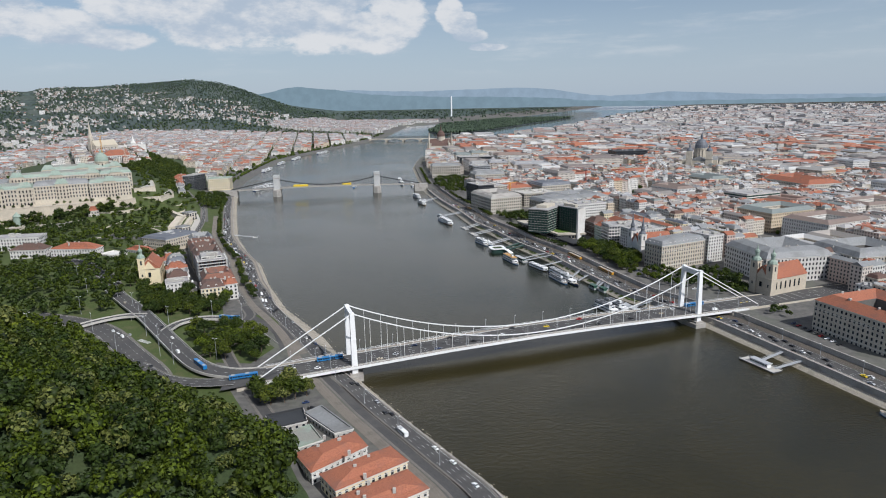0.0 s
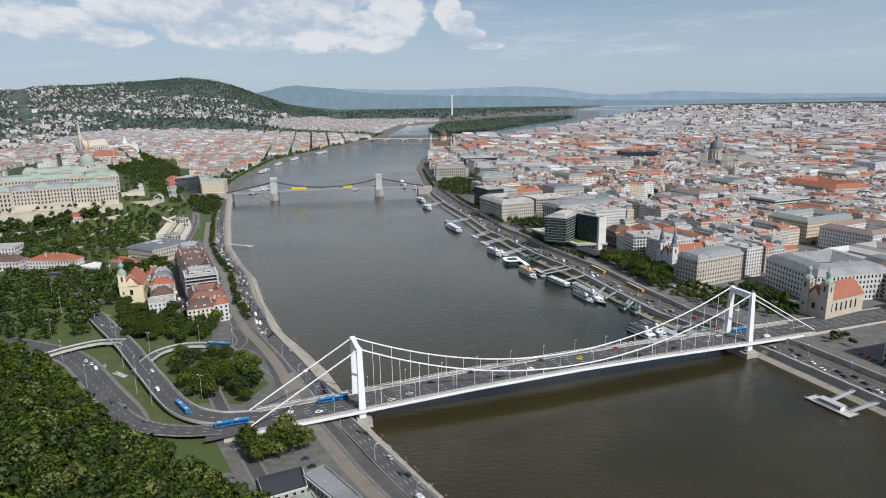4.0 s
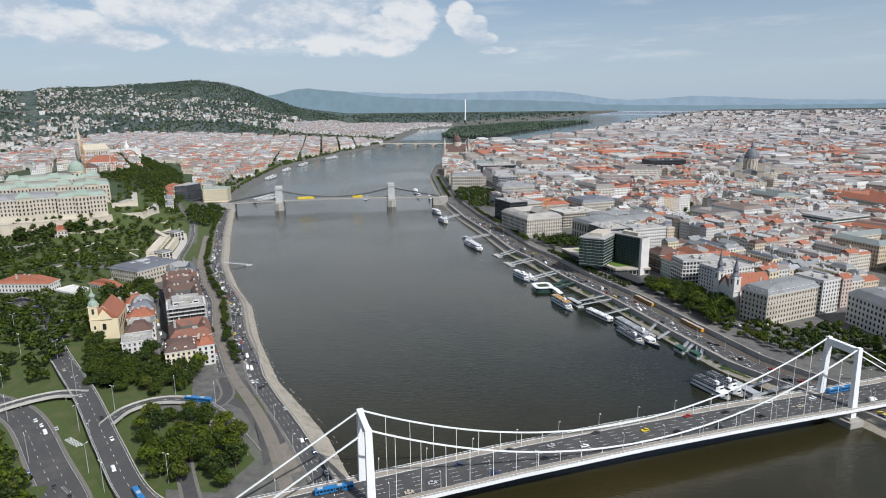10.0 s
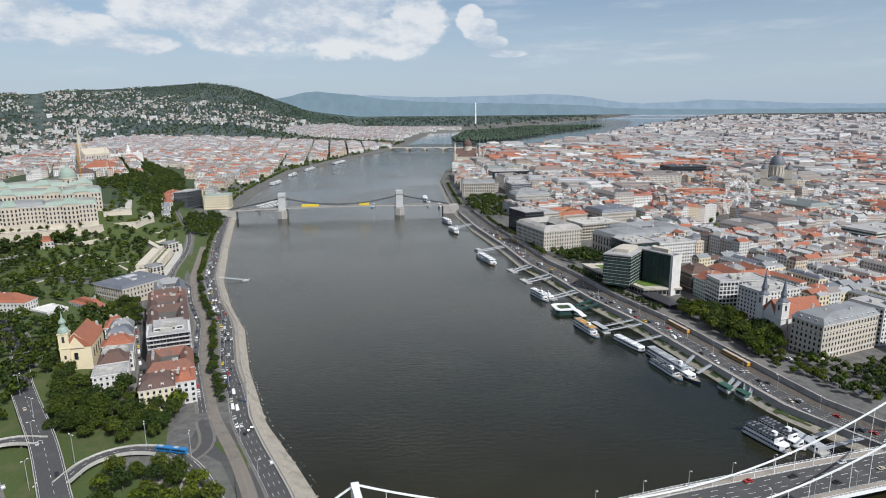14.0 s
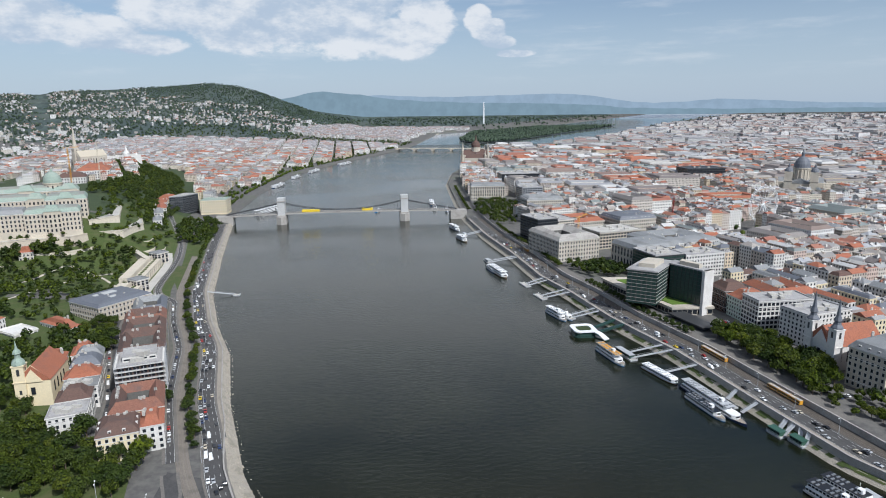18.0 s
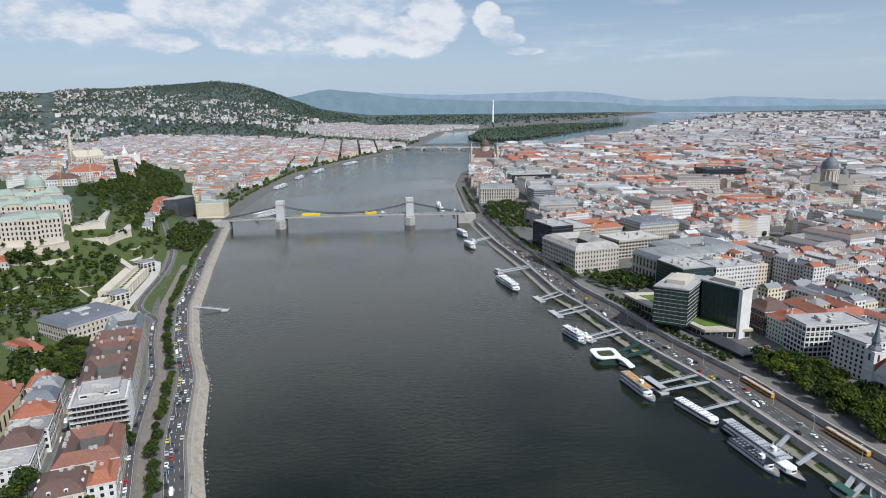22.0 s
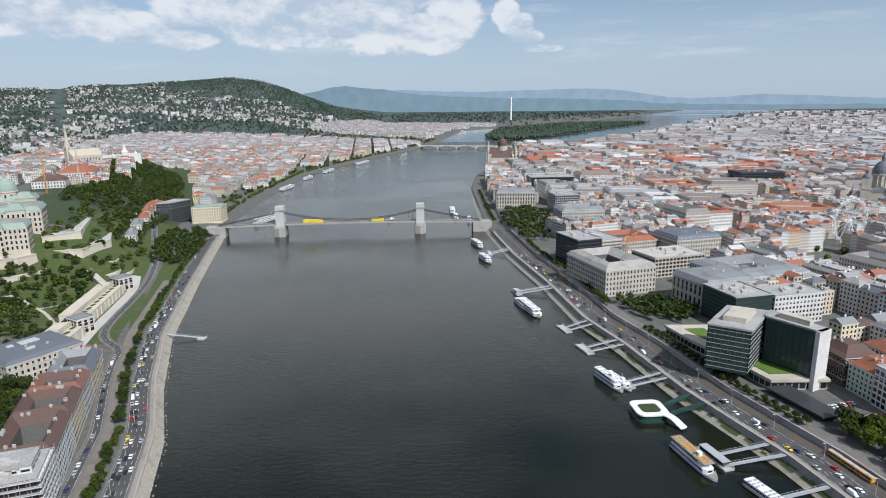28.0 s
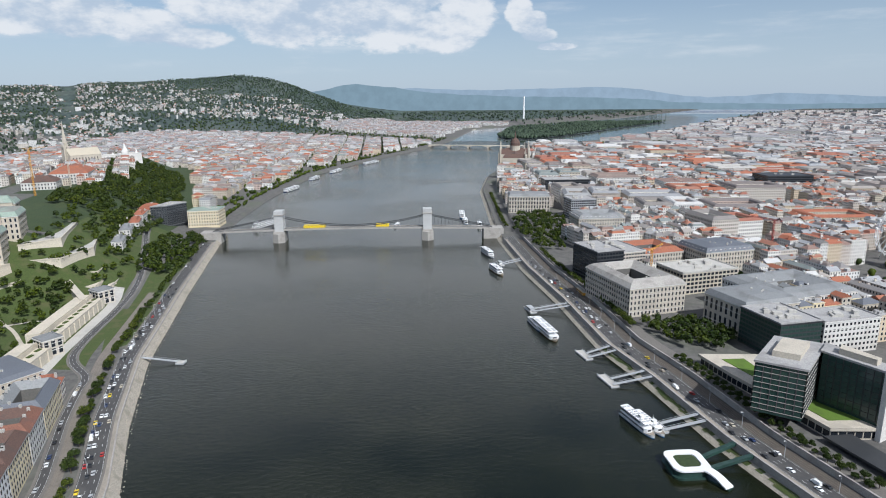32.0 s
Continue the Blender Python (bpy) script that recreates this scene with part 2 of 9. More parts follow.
M["steel"] = mat("grey_steel", (0.34, 0.35, 0.36), 0.45, 0.8, 0.12, 0.05, metal=0.6)
M["dark"] = mat("dark_metal", (0.04, 0.042, 0.045), 0.5, 0.8, 0.15, 0.05)
M["glass"] = mat("window_glass", (0.02, 0.024, 0.03), 0.15, 0.3, 0.2, 0.0, spec=0.35)
M["roof_turf"] = mat("roof_turf", (0.10, 0.17, 0.02), 0.95, 1.0, 0.2, 0.3, second=(0.08, 0.13, 0.02))
M["glass_green"] = mat("green_glass", (0.03, 0.062, 0.052), 0.12, 0.2, 0.25, 0.0, spec=0.45)
M["old_roof"] = mat("weathered_metal_roof", (0.25, 0.25, 0.22), 0.75, 0.5, 0.15, 0.12, second=(0.27, 0.35, 0.29))
M["green_paint"] = mat("pale_green_plaster", (0.42, 0.50, 0.43), 0.9, 0.5, 0.1, 0.1)
for nm, c in (("yellow", (0.75, 0.55, 0.02)), ("blue", (0.02, 0.17, 0.42)), ("red", (0.38, 0.025, 0.02)), ("orange", (0.62, 0.30, 0.03)), ("navy", (0.03, 0.05, 0.12)), ("silver", (0.42, 0.43, 0.44)), ("black", (0.02, 0.02, 0.022)), ("green", (0.04, 0.10, 0.07)), ("brown", (0.22, 0.11, 0.05)), ("beige", (0.5, 0.44, 0.34))):
    M[nm] = mat(nm + "_paint", c, 0.35, 0.5, 0.08, 0.02)
M["rubber"] = mat("tyre_rubber", (0.02, 0.02, 0.02), 0.9, 2.0, 0.2, 0.1)
M["timber"] = mat("deck_boards", (0.30, 0.26, 0.21), 0.85, 1.2, 0.2, 0.2)
M["bark"] = mat("bark", (0.12, 0.09, 0.065), 0.95, 3.0, 0.3, 0.6)
M["sleeper"] = mat("rail_steel", (0.22, 0.19, 0.17), 0.5, 1.0, 0.2, 0.1, metal=0.5)


def leaf_mat(name, a, b, c):
    m = bpy.data.materials.new(name)
    m.use_nodes = True
    k = Nodes(m.node_tree)
    geo, info = k.n("ShaderNodeNewGeometry"), k.n("ShaderNodeObjectInfo")
    f = k.m("FRACT", k.m("ADD", geo.outputs["Random Per Island"], info.outputs["Random"]))
    tone = k.ramp(info.outputs["Random"], [(0.0, a), (0.45, b), (1.0, c)]).outputs[0]
    col = k.mix(f, k.mix(1.0, tone, (0.50, 0.54, 0.5, 1), "MULTIPLY"), k.mix(1.0, tone, (1.55, 1.45, 1.2, 1), "MULTIPLY"))
    s = k.n("ShaderNodeBsdfPrincipled", None, Base_Color=col, Roughness=0.6)
    s.inputs["Specular IOR Level"].default_value = 0.25
    tr = k.n("ShaderNodeBsdfTranslucent", None, Color=k.mix(1.0, col, (1.3, 1.4, 0.6, 1), "MULTIPLY"))
    k.n("ShaderNodeOutputMaterial", None, Surface=k.n("ShaderNodeMixShader", None, i0=0.25, i1=s, i2=tr))
    return m


M["leaf"] = leaf_mat("leaves", (0.034, 0.054, 0.007), (0.058, 0.084, 0.010), (0.092, 0.114, 0.016))
M["leaf_spring"] = leaf_mat("spring_leaves", (0.054, 0.084, 0.006), (0.082, 0.114, 0.009), (0.116, 0.146, 0.015))
M["leaf_pale"] = leaf_mat("pale_leaves", (0.105, 0.125, 0.035), (0.13, 0.15, 0.045), (0.16, 0.175, 0.06))
# far foliage turned bluish, with distance haze in its colour
M["leaf_far"] = leaf_mat("hazed_far_leaves", (0.050, 0.078, 0.060), (0.062, 0.092, 0.070), (0.080, 0.108, 0.082))
# darker leaf copy for crown insides: shade painted as colour
M["leaf_shade"] = leaf_mat("shaded_inner_leaves", (0.022, 0.036, 0.007), (0.026, 0.042, 0.008), (0.032, 0.050, 0.009))
M["leaf_dark"] = leaf_mat("dark_leaves", (0.026, 0.046, 0.010), (0.036, 0.060, 0.012), (0.052, 0.076, 0.016))


def water_mat():
    m = bpy.data.materials.new("river_water")
    m.use_nodes = True
    k = Nodes(m.node_tree)
    pos = k.n("ShaderNodeTexCoord").outputs["Object"]
    stretch = k.n("ShaderNodeMapping", None, Vector=pos)
    stretch.inputs["Scale"].default_value = (0.85, 1.0, 1.0)
    wave = k.noise(0.36, 6, 0.62, stretch)
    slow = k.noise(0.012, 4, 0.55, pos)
    # browner, lighter water in the south: its sunlit look put into the colour
    sunlit_south = k.rng(k.m("ADD", k.n("ShaderNodeSeparateXYZ", None, i0=pos).outputs[1], k.m("MULTIPLY", k.m("SUBTRACT", slow, 0.5), 160.0)), 190.0, 10.0)
    # darker water further north, with cloud shade in its colour
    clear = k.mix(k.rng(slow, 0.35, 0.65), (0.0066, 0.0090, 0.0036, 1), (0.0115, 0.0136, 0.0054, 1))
    col = k.mix(sunlit_south, clear, k.mix(k.rng(slow, 0.35, 0.65), (0.027, 0.0235, 0.0095, 1), (0.036, 0.030, 0.0120, 1)))
    calm = k.rng(k.noise(0.006, 3, 0.5, stretch), 0.35, 0.65, 0.08, 0.25)
    nm = k.n("ShaderNodeBump", None, Strength=calm, Distance=1.6, Height=wave)
    s = k.n("ShaderNodeBsdfPrincipled", None, Base_Color=col, Roughness=0.10, IOR=1.45, Normal=nm)
    k.n("ShaderNodeOutputMaterial", None, Surface=s)
    return m


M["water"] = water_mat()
# far water: pale near-metal that stands in for its strong sky reflection
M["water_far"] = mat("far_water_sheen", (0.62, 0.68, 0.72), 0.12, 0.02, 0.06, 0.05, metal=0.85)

# ---------------------------------------------------------------- mesh helpers


class MB:
    """Gathers corners and faces of one mesh; each face has a slot and may have uv."""

    def __init__(self):
        self.v, self.f, self.s, self.uv = [], [], [], []

    def face(self, pts, slot=0, uv=None):
        i = len(self.v)
        self.v.extend(pts)
        self.f.append(tuple(range(i, i + len(pts))))
        self.s.append(slot)
        self.uv.append(uv)

    def poly(self, base, faces, slot=0):
        i = len(self.v)
        self.v.extend(base)
        for q in faces:
            self.f.append(tuple(i + j for j in q))
            self.s.append(slot)
            self.uv.append(None)

    def prism(self, ring, z0, z1, slot=0, top=True, bottom=False, windows=None, cap=None):
        """Upright walls over a ring of (x, y); windows: (width of a bay, height of a storey)."""
        n, i = len(ring), len(self.v)
        self.v.extend([(x, y, z0) for x, y in ring] + [(x, y, z1) for x, y in ring])
        for a in range(n):
            b = (a + 1) % n
            self.f.append((i + a, i + b, i + n + b, i + n + a))
            self.s.append(slot)
            if windows:
                L = math.dist(ring[a], ring[b])
                nu, nv = max(1, round(L / windows[0])), max(1, round((z1 - z0) / windows[1]))
                self.uv.append(((0, 0), (nu, 0), (nu, nv), (0, nv)))
            else:
                self.uv.append(None)
        if top:
            self.f.append(tuple(i + n + a for a in range(n)))
            self.s.append(slot if cap is None else cap)
            self.uv.append(None)
        if bottom:
            self.f.append(tuple(i + a for a in reversed(range(n))))
            self.s.append(slot)
            self.uv.append(None)

    def box(self, x0, y0, z0, x1, y1, z1, slot=0):
        self.prism(((x0, y0), (x1, y0), (x1, y1), (x0, y1)), z0, z1, slot, True, True)

    def beam(self, a, b, wd, ht=None, slot=0):
        """A square bar from a to b."""
        a, b = Vector(a), Vector(b)
        d = (b - a).normalized()
        side = d.cross(Vector((0, 0, 1)))
        side = Vector((1, 0, 0)) if side.length < 1e-4 else side.normalized()
        up = side.cross(d)
        hw, hh = wd / 2, (ht or wd) / 2
        ring = [side * sx * hw + up * sz * hh for sx, sz in ((-1, -1), (1, -1), (1, 1), (-1, 1))]
        self.poly([tuple(a + r) for r in ring] + [tuple(b + r) for r in ring], [(3, 2, 1, 0), (4, 5, 6, 7), (0, 1, 5, 4), (1, 2, 6, 5), (2, 3, 7, 6), (3, 0, 4, 7)], slot)

    def lathe(self, x, y, prof, n=10, slot=0):
        """A turned body; prof: (radius, z) from the foot up."""
        i = len(self.v)
        for r, z in prof:
            self.v.extend((x + r * math.cos(2 * math.pi * a / n), y + r * math.sin(2 * math.pi * a / n), z) for a in range(n))
        for j in range(len(prof) - 1):
            for a in range(n):
                b = (a + 1) % n
                self.f.append((i + j * n + a, i + j * n + b, i + j * n + n + b, i + j * n + n + a))
                self.s.append(slot)
                self.uv.append(None)
        if prof[-1][0] > 0.01:
            self.f.append(tuple(i + (len(prof) - 1) * n + a for a in range(n)))
            self.s.append(slot)
            self.uv.append(None)

    def hip(self, x0, y0, x1, y1, z, rise, inset=None, slot=0, over=0.4):
        """A hipped (inset > 0) or gabled (inset 0) roof over a rectangle."""
        x0, y0, x1, y1 = x0 - over, y0 - over, x1 + over, y1 + over
        wx, wy = x1 - x0, y1 - y0
        if wx >= wy:
            q = wy / 2 if inset is None else inset
            q = min(q, wx / 2 - 0.05)
            r = [(x0 + q, (y0 + y1) / 2, z + rise), (x1 - q, (y0 + y1) / 2, z + rise)]
            fs = [(0, 1, 5, 4), (2, 3, 4, 5), (1, 2, 5), (3, 0, 4)]
        else:
            q = wx / 2 if inset is None else inset
            q = min(q, wy / 2 - 0.05)
            r = [((x0 + x1) / 2, y0 + q, z + rise), ((x0 + x1) / 2, y1 - q, z + rise)]
            fs = [(1, 2, 5, 4), (3, 0, 4, 5), (0, 1, 4), (2, 3, 5)]
        self.poly([(x0, y0, z), (x1, y0, z), (x1, y1, z), (x0, y1, z), *r], fs + [(3, 2, 1, 0)], slot)

    def turn(self, m):
        self.v = [tuple(m @ Vector(p)) for p in self.v]
        return self

    def ob(self, name, mats, parent=None, label="", at=None, smooth=False):
        me = bpy.data.meshes.new(name)
        me.from_pydata(self.v, [], self.f)
        for m in mats if isinstance(mats, (list, tuple)) else [mats]:
            me.materials.append(M[m] if isinstance(m, str) else m)
        if any(self.s):
            me.polygons.foreach_set("material_index", self.s)
        if any(self.uv):
            flat = []
            for q, u in zip(self.f, self.uv):
                for c in u or [(0, 0)] * len(q):
                    flat.extend(c)
            me.uv_layers.new(name="map").data.foreach_set("uv", flat)
        if smooth:
            me.polygons.foreach_set("use_smooth", [True] * len(self.f))
        o = new(name, me)
        if at is not None:
            o.matrix_world = at
        if parent is not None:
            o.parent = parent
        if label:
            o["label"] = label
        return o


def thing(name, at, label, category, group="", kind=""):
    return tagged(at_pose(new(name), at), label, category, group, kind)


def at_pose(ob, m):
    ob.matrix_world = m
    return ob
# ---------------------------------------------------------------- plan of the river
# edges of the water, as (y, x) along each bank
BUDA = [(-700, 330), (-400, 215), (-139, 92), (-60, 41), (0, 6), (70, -24), (102, -43), (148, -73), (224, -108), (311, -139), (375, -172), (466, -211), (637, -264), (886, -336), (1035, -373), (1267, -403), (1684, -425), (1995, -378), (2313, -313), (2680, -214), (3140, -165), (3600, -140), (4500, -90), (5600, 520), (7000, 1250), (14000, 4200)]
PEST = [(-700, 520), (-400, 420), (-68, 323), (-4, 303), (75, 277), (155, 229), (223, 210), (300, 190), (377, 160), (455, 139), (514, 118), (622, 98), (742, 70), (886, 46), (1004, 34), (1376, 9), (1629, 20), (1832, 56), (2580, 120), (3000, 440), (3367, 680), (4200, 1100), (6092, 1990), (9654, 3800), (14000, 6200)]


def edge(tab, y):
    """The bank's x at y, by straight runs between the points."""
    lo, hi = 0, len(tab) - 1
    if y <= tab[0][0]:
        return float(tab[0][1])
    if y >= tab[hi][0]:
        return float(tab[hi][1])
    while hi - lo > 1:
        m = (lo + hi) // 2
        if tab[m][0] <= y:
            lo = m
        else:
            hi = m
    (a, p), (b, q) = tab[lo], tab[hi]
    return p + (q - p) * (y - a) / (b - a)


def buda(y):
    return edge(BUDA, y)


def pest(y):
    return edge(PEST, y)


EYE = (40.0, -170.0, 184.0)


def warp(x, y, z):
    """Draws what lies beyond 2.5 km gently together along its line of sight, so that the whole distance fits."""
    dx, dy, dz = x - EYE[0], y - EYE[1], z - EYE[2]
    d = math.hypot(dx, dy)
    if d <= 2500:
        return (x, y, z)
    k = (2500 + 1850 * (1 - math.exp(-(d - 2500) / 1850))) / d
    return (EYE[0] + dx * k, EYE[1] + dy * k, EYE[2] + dz * k)


def step(a, b, v):
    t = min(1.0, max(0.0, (v - a) / (b - a)))
    return t * t * (3 - 2 * t)


def bump(x, y, cx, cy, rx, ry, h, turn=0.0, p=1.0):
    c, s = math.cos(radians(turn)), math.sin(radians(turn))
    u, v = ((x - cx) * c + (y - cy) * s) / rx, (-(x - cx) * s + (y - cy) * c) / ry
    q = u * u + v * v
    return h * math.exp(-q ** p)


# the castle's hill: a long flat ridge from its southern tip to the north west
RIDGE0, RIDGE1 = (-490.0, 650.0), (-900.0, 1500.0)


def ridge(x, y):
    """Distance from the ridge's axis and the place along it (0..1)."""
    ax, ay = RIDGE1[0] - RIDGE0[0], RIDGE1[1] - RIDGE0[1]
    t = ((x - RIDGE0[0]) * ax + (y - RIDGE0[1]) * ay) / (ax * ax + ay * ay)
    t = min(1.0, max(0.0, t))
    return math.hypot(x - RIDGE0[0] - ax * t, y - RIDGE0[1] - ay * t), t


def bank_w(y):
    """How wide the stony bank under the embankment road is."""
    return float(np.interp(y, (-300, -54, -22, 27, 69, 110, 150, 197, 230), (7.0, 9.0, 11.0, 13.5, 17.5, 17.0, 12.5, 7.0, 6.5)))


def hill_south(x, y):
    """Height of the wooded hill over the bridge's foot: a slope up to the south west."""
    d = ((-x - 45) * 0.62 + (-y - 85) * 0.785)
    d2 = (-x - 20) * 0.95 + (-y - 100) * 0.1
    d = min(d, d2 * 1.1 + 10)
    return 0.0 if d <= 0 else 118 * (1 - math.exp(-d / 150.0))


WEST = ((-70, 1.2), (-35.5, 1.28), (-34.1, 1.36), (-32.8, 1.05), (-32.1, 1.45), (-30.4, 1.58), (-28.1, 1.54), (-26.4, 1.76), (-24.3, 1.86), (-22.9, 1.99), (-20.8, 2.18), (-18.6, 1.95), (-16.8, 1.43), (-14.9, 0.67), (-13.8, 0.3), (-11.5, -0.6), (-8, -1.5))


def bearing(x, y):
    return math.degrees(math.atan2(x - EYE[0], y - EYE[1])), math.hypot(x - EYE[0], y - EYE[1])


def western(x, y):
    """The far western hills: they rise from the town's edge to a crest about seven kilometres off."""
    a, d = bearing(x, y)
    if d < 2600 or a > -8 or a < -75:
        return 0.0
    crest = EYE[2] + 7000 * math.tan(radians(float(np.interp(a, [p[0] for p in WEST], [p[1] for p in WEST])))) - 8
    t = min(1.0, (d - 2600) / 4400)
    t2 = min(1.0, t + 0.05 * noise.noise(Vector((x * 0.0016, y * 0.0016, 2.0))) * math.sin(t * math.pi))
    return max(0.0, crest) * t2 ** 1.15


def height(x, y):
    """The land, away from the river's edges."""
    bx, px = buda(y), pest(y)
    if x > (bx + px) / 2:
        return 9.0
    o = bx - x
    h = 5.0 + 1.2 * step(22, 40, o) + 4.5 * step(70, 140, o) * step(140, 210, y) + 6.0 * step(90, 260, o) * step(250, 420, y)
    d, t = ridge(x, y)
    h += (46 + 8 * t) * (1 - step(52, 195, d)) if d < 195 else 0.0
    h = max(h, 5.5 + hill_south(x, y)) if y < 120 else h
    return h + western(x, y)


def surface(x, y):
    """The land with its river edges and bed."""
    bx, px = buda(y), pest(y)
    if x >= px:
        o = x - px
        if o < 34:
            return float(np.interp(o, (0, 6, 7.6, 8.0, 33, 33.5, 34), (-1.2, 2.6, 2.8, 6.0, 6.2, 8.9, 9.0)))
        return height(x, y)
    if x <= bx:
        o = bx - x
        q = bank_w(y)
        if o < q:
            return -1.2 + 6.2 * o / q
        return height(x, y)
    return -4.0 if y < 2300 else -14.0


def on(x, y):
    return warp(x, y, surface(x, y))[2]


OFFS = [0.0, 3, 6, 7, 7.6, 8.0, 10, 13, 16, 20, 28, 33, 33.5, 38, 44, 52, 60, 70, 80, 95, 110, 130, 150, 175, 200, 230, 260, 300, 340, 380, 430, 480, 540, 600, 670, 750, 850, 960, 1100, 1280, 1480, 1750, 2100, 2600, 3300, 4200, 5500, 7500, 10500]
ROWS = list(range(-520, 1000, 10)) + list(range(1000, 2000, 25)) + list(range(2000, 4000, 60)) + list(range(4000, 8000, 130)) + list(range(8000, 14001, 300))


def zone(x, y):
    """Which covering lies at a place: 0 town, 1 grass, 2 wood."""
    bx, px = buda(y), pest(y)
    if x > px:
        return 0 if x - px > 7.8 else 3
    if x > bx:
        return 3
    if bx - x < bank_w(y) + 0.3:
        return 3 if y < 900 else 0
    if y < 130 and hill_south(x, y) > 1.0:
        return 2
    d, t = ridge(x, y)
    if 440 < y < 890 and 46 + 14 * step(560, 620, y) < bx - x < 150:
        return 1
    if 60 < d < 240 and y > 420 and x < buda(y) - 75:
        return 2 if y > 640 else 1
    if d <= 60 and y > 660 and x > RIDGE0[0] + (RIDGE1[0] - RIDGE0[0]) * t - 10:
        return 2
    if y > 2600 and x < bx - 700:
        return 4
    if -60 < y < 420 and x < bx - 95:
        return 1
    return 0


def land():
    g = MB()
    cols = [-o for o in reversed(sorted(OFFS + list(range(1900, 7400, 220))))]
    ring = []
    for y in ROWS:
        bx, px = buda(y), pest(y)
        xs = [bx + c for c in cols] + [bx + (px - bx) * q for q in (0.03, 0.5, 0.97)] + [px + o for o in OFFS]
        ring.append([(x, y) for x in xs])
    n = len(ring[0])
    for r in ring:
        g.v.extend(warp(x, y, surface(x, y)) for x, y in r)
    for j in range(len(ring) - 1):
        for a in range(n - 1):
            g.f.append((j * n + a, j * n + a + 1, j * n + n + a + 1, j * n + n + a))
            x = (ring[j][a][0] + ring[j + 1][a + 1][0]) / 2
            y = (ring[j][a][1] + ring[j + 1][a + 1][1]) / 2
            g.s.append(zone(x, y))
            g.uv.append(None)
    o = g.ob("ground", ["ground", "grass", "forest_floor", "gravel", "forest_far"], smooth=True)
    tagged(o, "town ground with grass, woods and stony river banks", "ground", kind="structure")
    q = MB()
    rows = []
    for y in ROWS:
        bx, px = buda(y), pest(y)
        rows.append([warp(bx - 4 + (px - bx + 8) * k / 8, y, 0.0) for k in range(9)])
    for r in rows:
        q.v.extend(r)
    for j in range(len(rows) - 1):
        for a in range(8):
            q.f.append((j * 9 + a, j * 9 + a + 1, j * 9 + 10 + a, j * 9 + 9 + a))
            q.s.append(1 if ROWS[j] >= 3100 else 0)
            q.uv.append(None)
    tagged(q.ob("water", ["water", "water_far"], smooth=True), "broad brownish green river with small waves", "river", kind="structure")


land()


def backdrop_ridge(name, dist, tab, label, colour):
    """A far range of hills as a plain backdrop that glows in its painted haze colour: (degrees from north, height over
    the eye's level).
    """
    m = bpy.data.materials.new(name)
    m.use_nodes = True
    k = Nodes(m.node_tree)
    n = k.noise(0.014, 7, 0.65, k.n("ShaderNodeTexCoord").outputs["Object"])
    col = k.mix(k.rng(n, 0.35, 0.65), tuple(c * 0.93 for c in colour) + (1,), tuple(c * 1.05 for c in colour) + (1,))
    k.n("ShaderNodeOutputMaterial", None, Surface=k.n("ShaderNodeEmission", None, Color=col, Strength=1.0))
    g = MB()
    az = [t[0] for t in tab]
    angles_ = [az[0] + (az[-1] - az[0]) * i / 220 for i in range(221)]
    for a in angles_:
        h = float(np.interp(a, az, [t[1] for t in tab])) + 5 * noise.noise(Vector((a * 0.9, dist * 0.01, 0))) + 2 * noise.noise(Vector((a * 4, 3, 0)))
        x, y = EYE[0] + dist * math.sin(radians(a)), EYE[1] + dist * math.cos(radians(a))
        g.v.extend([(x, y, EYE[2] - 110), (x, y, EYE[2] + max(-100, h))])
    for i in range(220):
        g.f.append((2 * i, 2 * i + 2, 2 * i + 3, 2 * i + 1)), g.s.append(0), g.uv.append(None)
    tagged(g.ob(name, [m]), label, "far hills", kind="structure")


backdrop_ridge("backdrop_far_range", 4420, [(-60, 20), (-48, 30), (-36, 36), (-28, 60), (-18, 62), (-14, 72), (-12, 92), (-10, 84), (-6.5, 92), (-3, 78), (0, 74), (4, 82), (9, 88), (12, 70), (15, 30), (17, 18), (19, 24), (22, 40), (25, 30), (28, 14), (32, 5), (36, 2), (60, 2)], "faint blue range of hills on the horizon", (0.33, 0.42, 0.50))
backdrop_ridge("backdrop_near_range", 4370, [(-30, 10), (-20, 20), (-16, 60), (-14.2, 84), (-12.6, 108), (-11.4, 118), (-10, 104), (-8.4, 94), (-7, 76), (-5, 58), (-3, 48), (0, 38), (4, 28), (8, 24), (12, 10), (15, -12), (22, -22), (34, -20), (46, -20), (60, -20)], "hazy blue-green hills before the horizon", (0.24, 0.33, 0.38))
# ---------------------------------------------------------------- the white suspension bridge
BW, BE = Vector((1.5, 5.0, 0)), Vector((269.8, 88.2, 0))
B_LEN = (BE - BW).length
B_TURN = math.atan2(BE.y - BW.y, BE.x - BW.x)
B_AT = Matrix.Translation(BW) @ Matrix.Rotation(B_TURN, 4, "Z")
DECK = [(-75, 8.2), (-30, 9.2), (0, 10.2), (70, 12.4), (140, 13.2), (210, 12.6), (280, 11.0), (310, 10.6), (345, 10.2)]


def deck_z(s):
    return float(np.interp(s, [p[0] for p in DECK], [p[1] for p in DECK]))


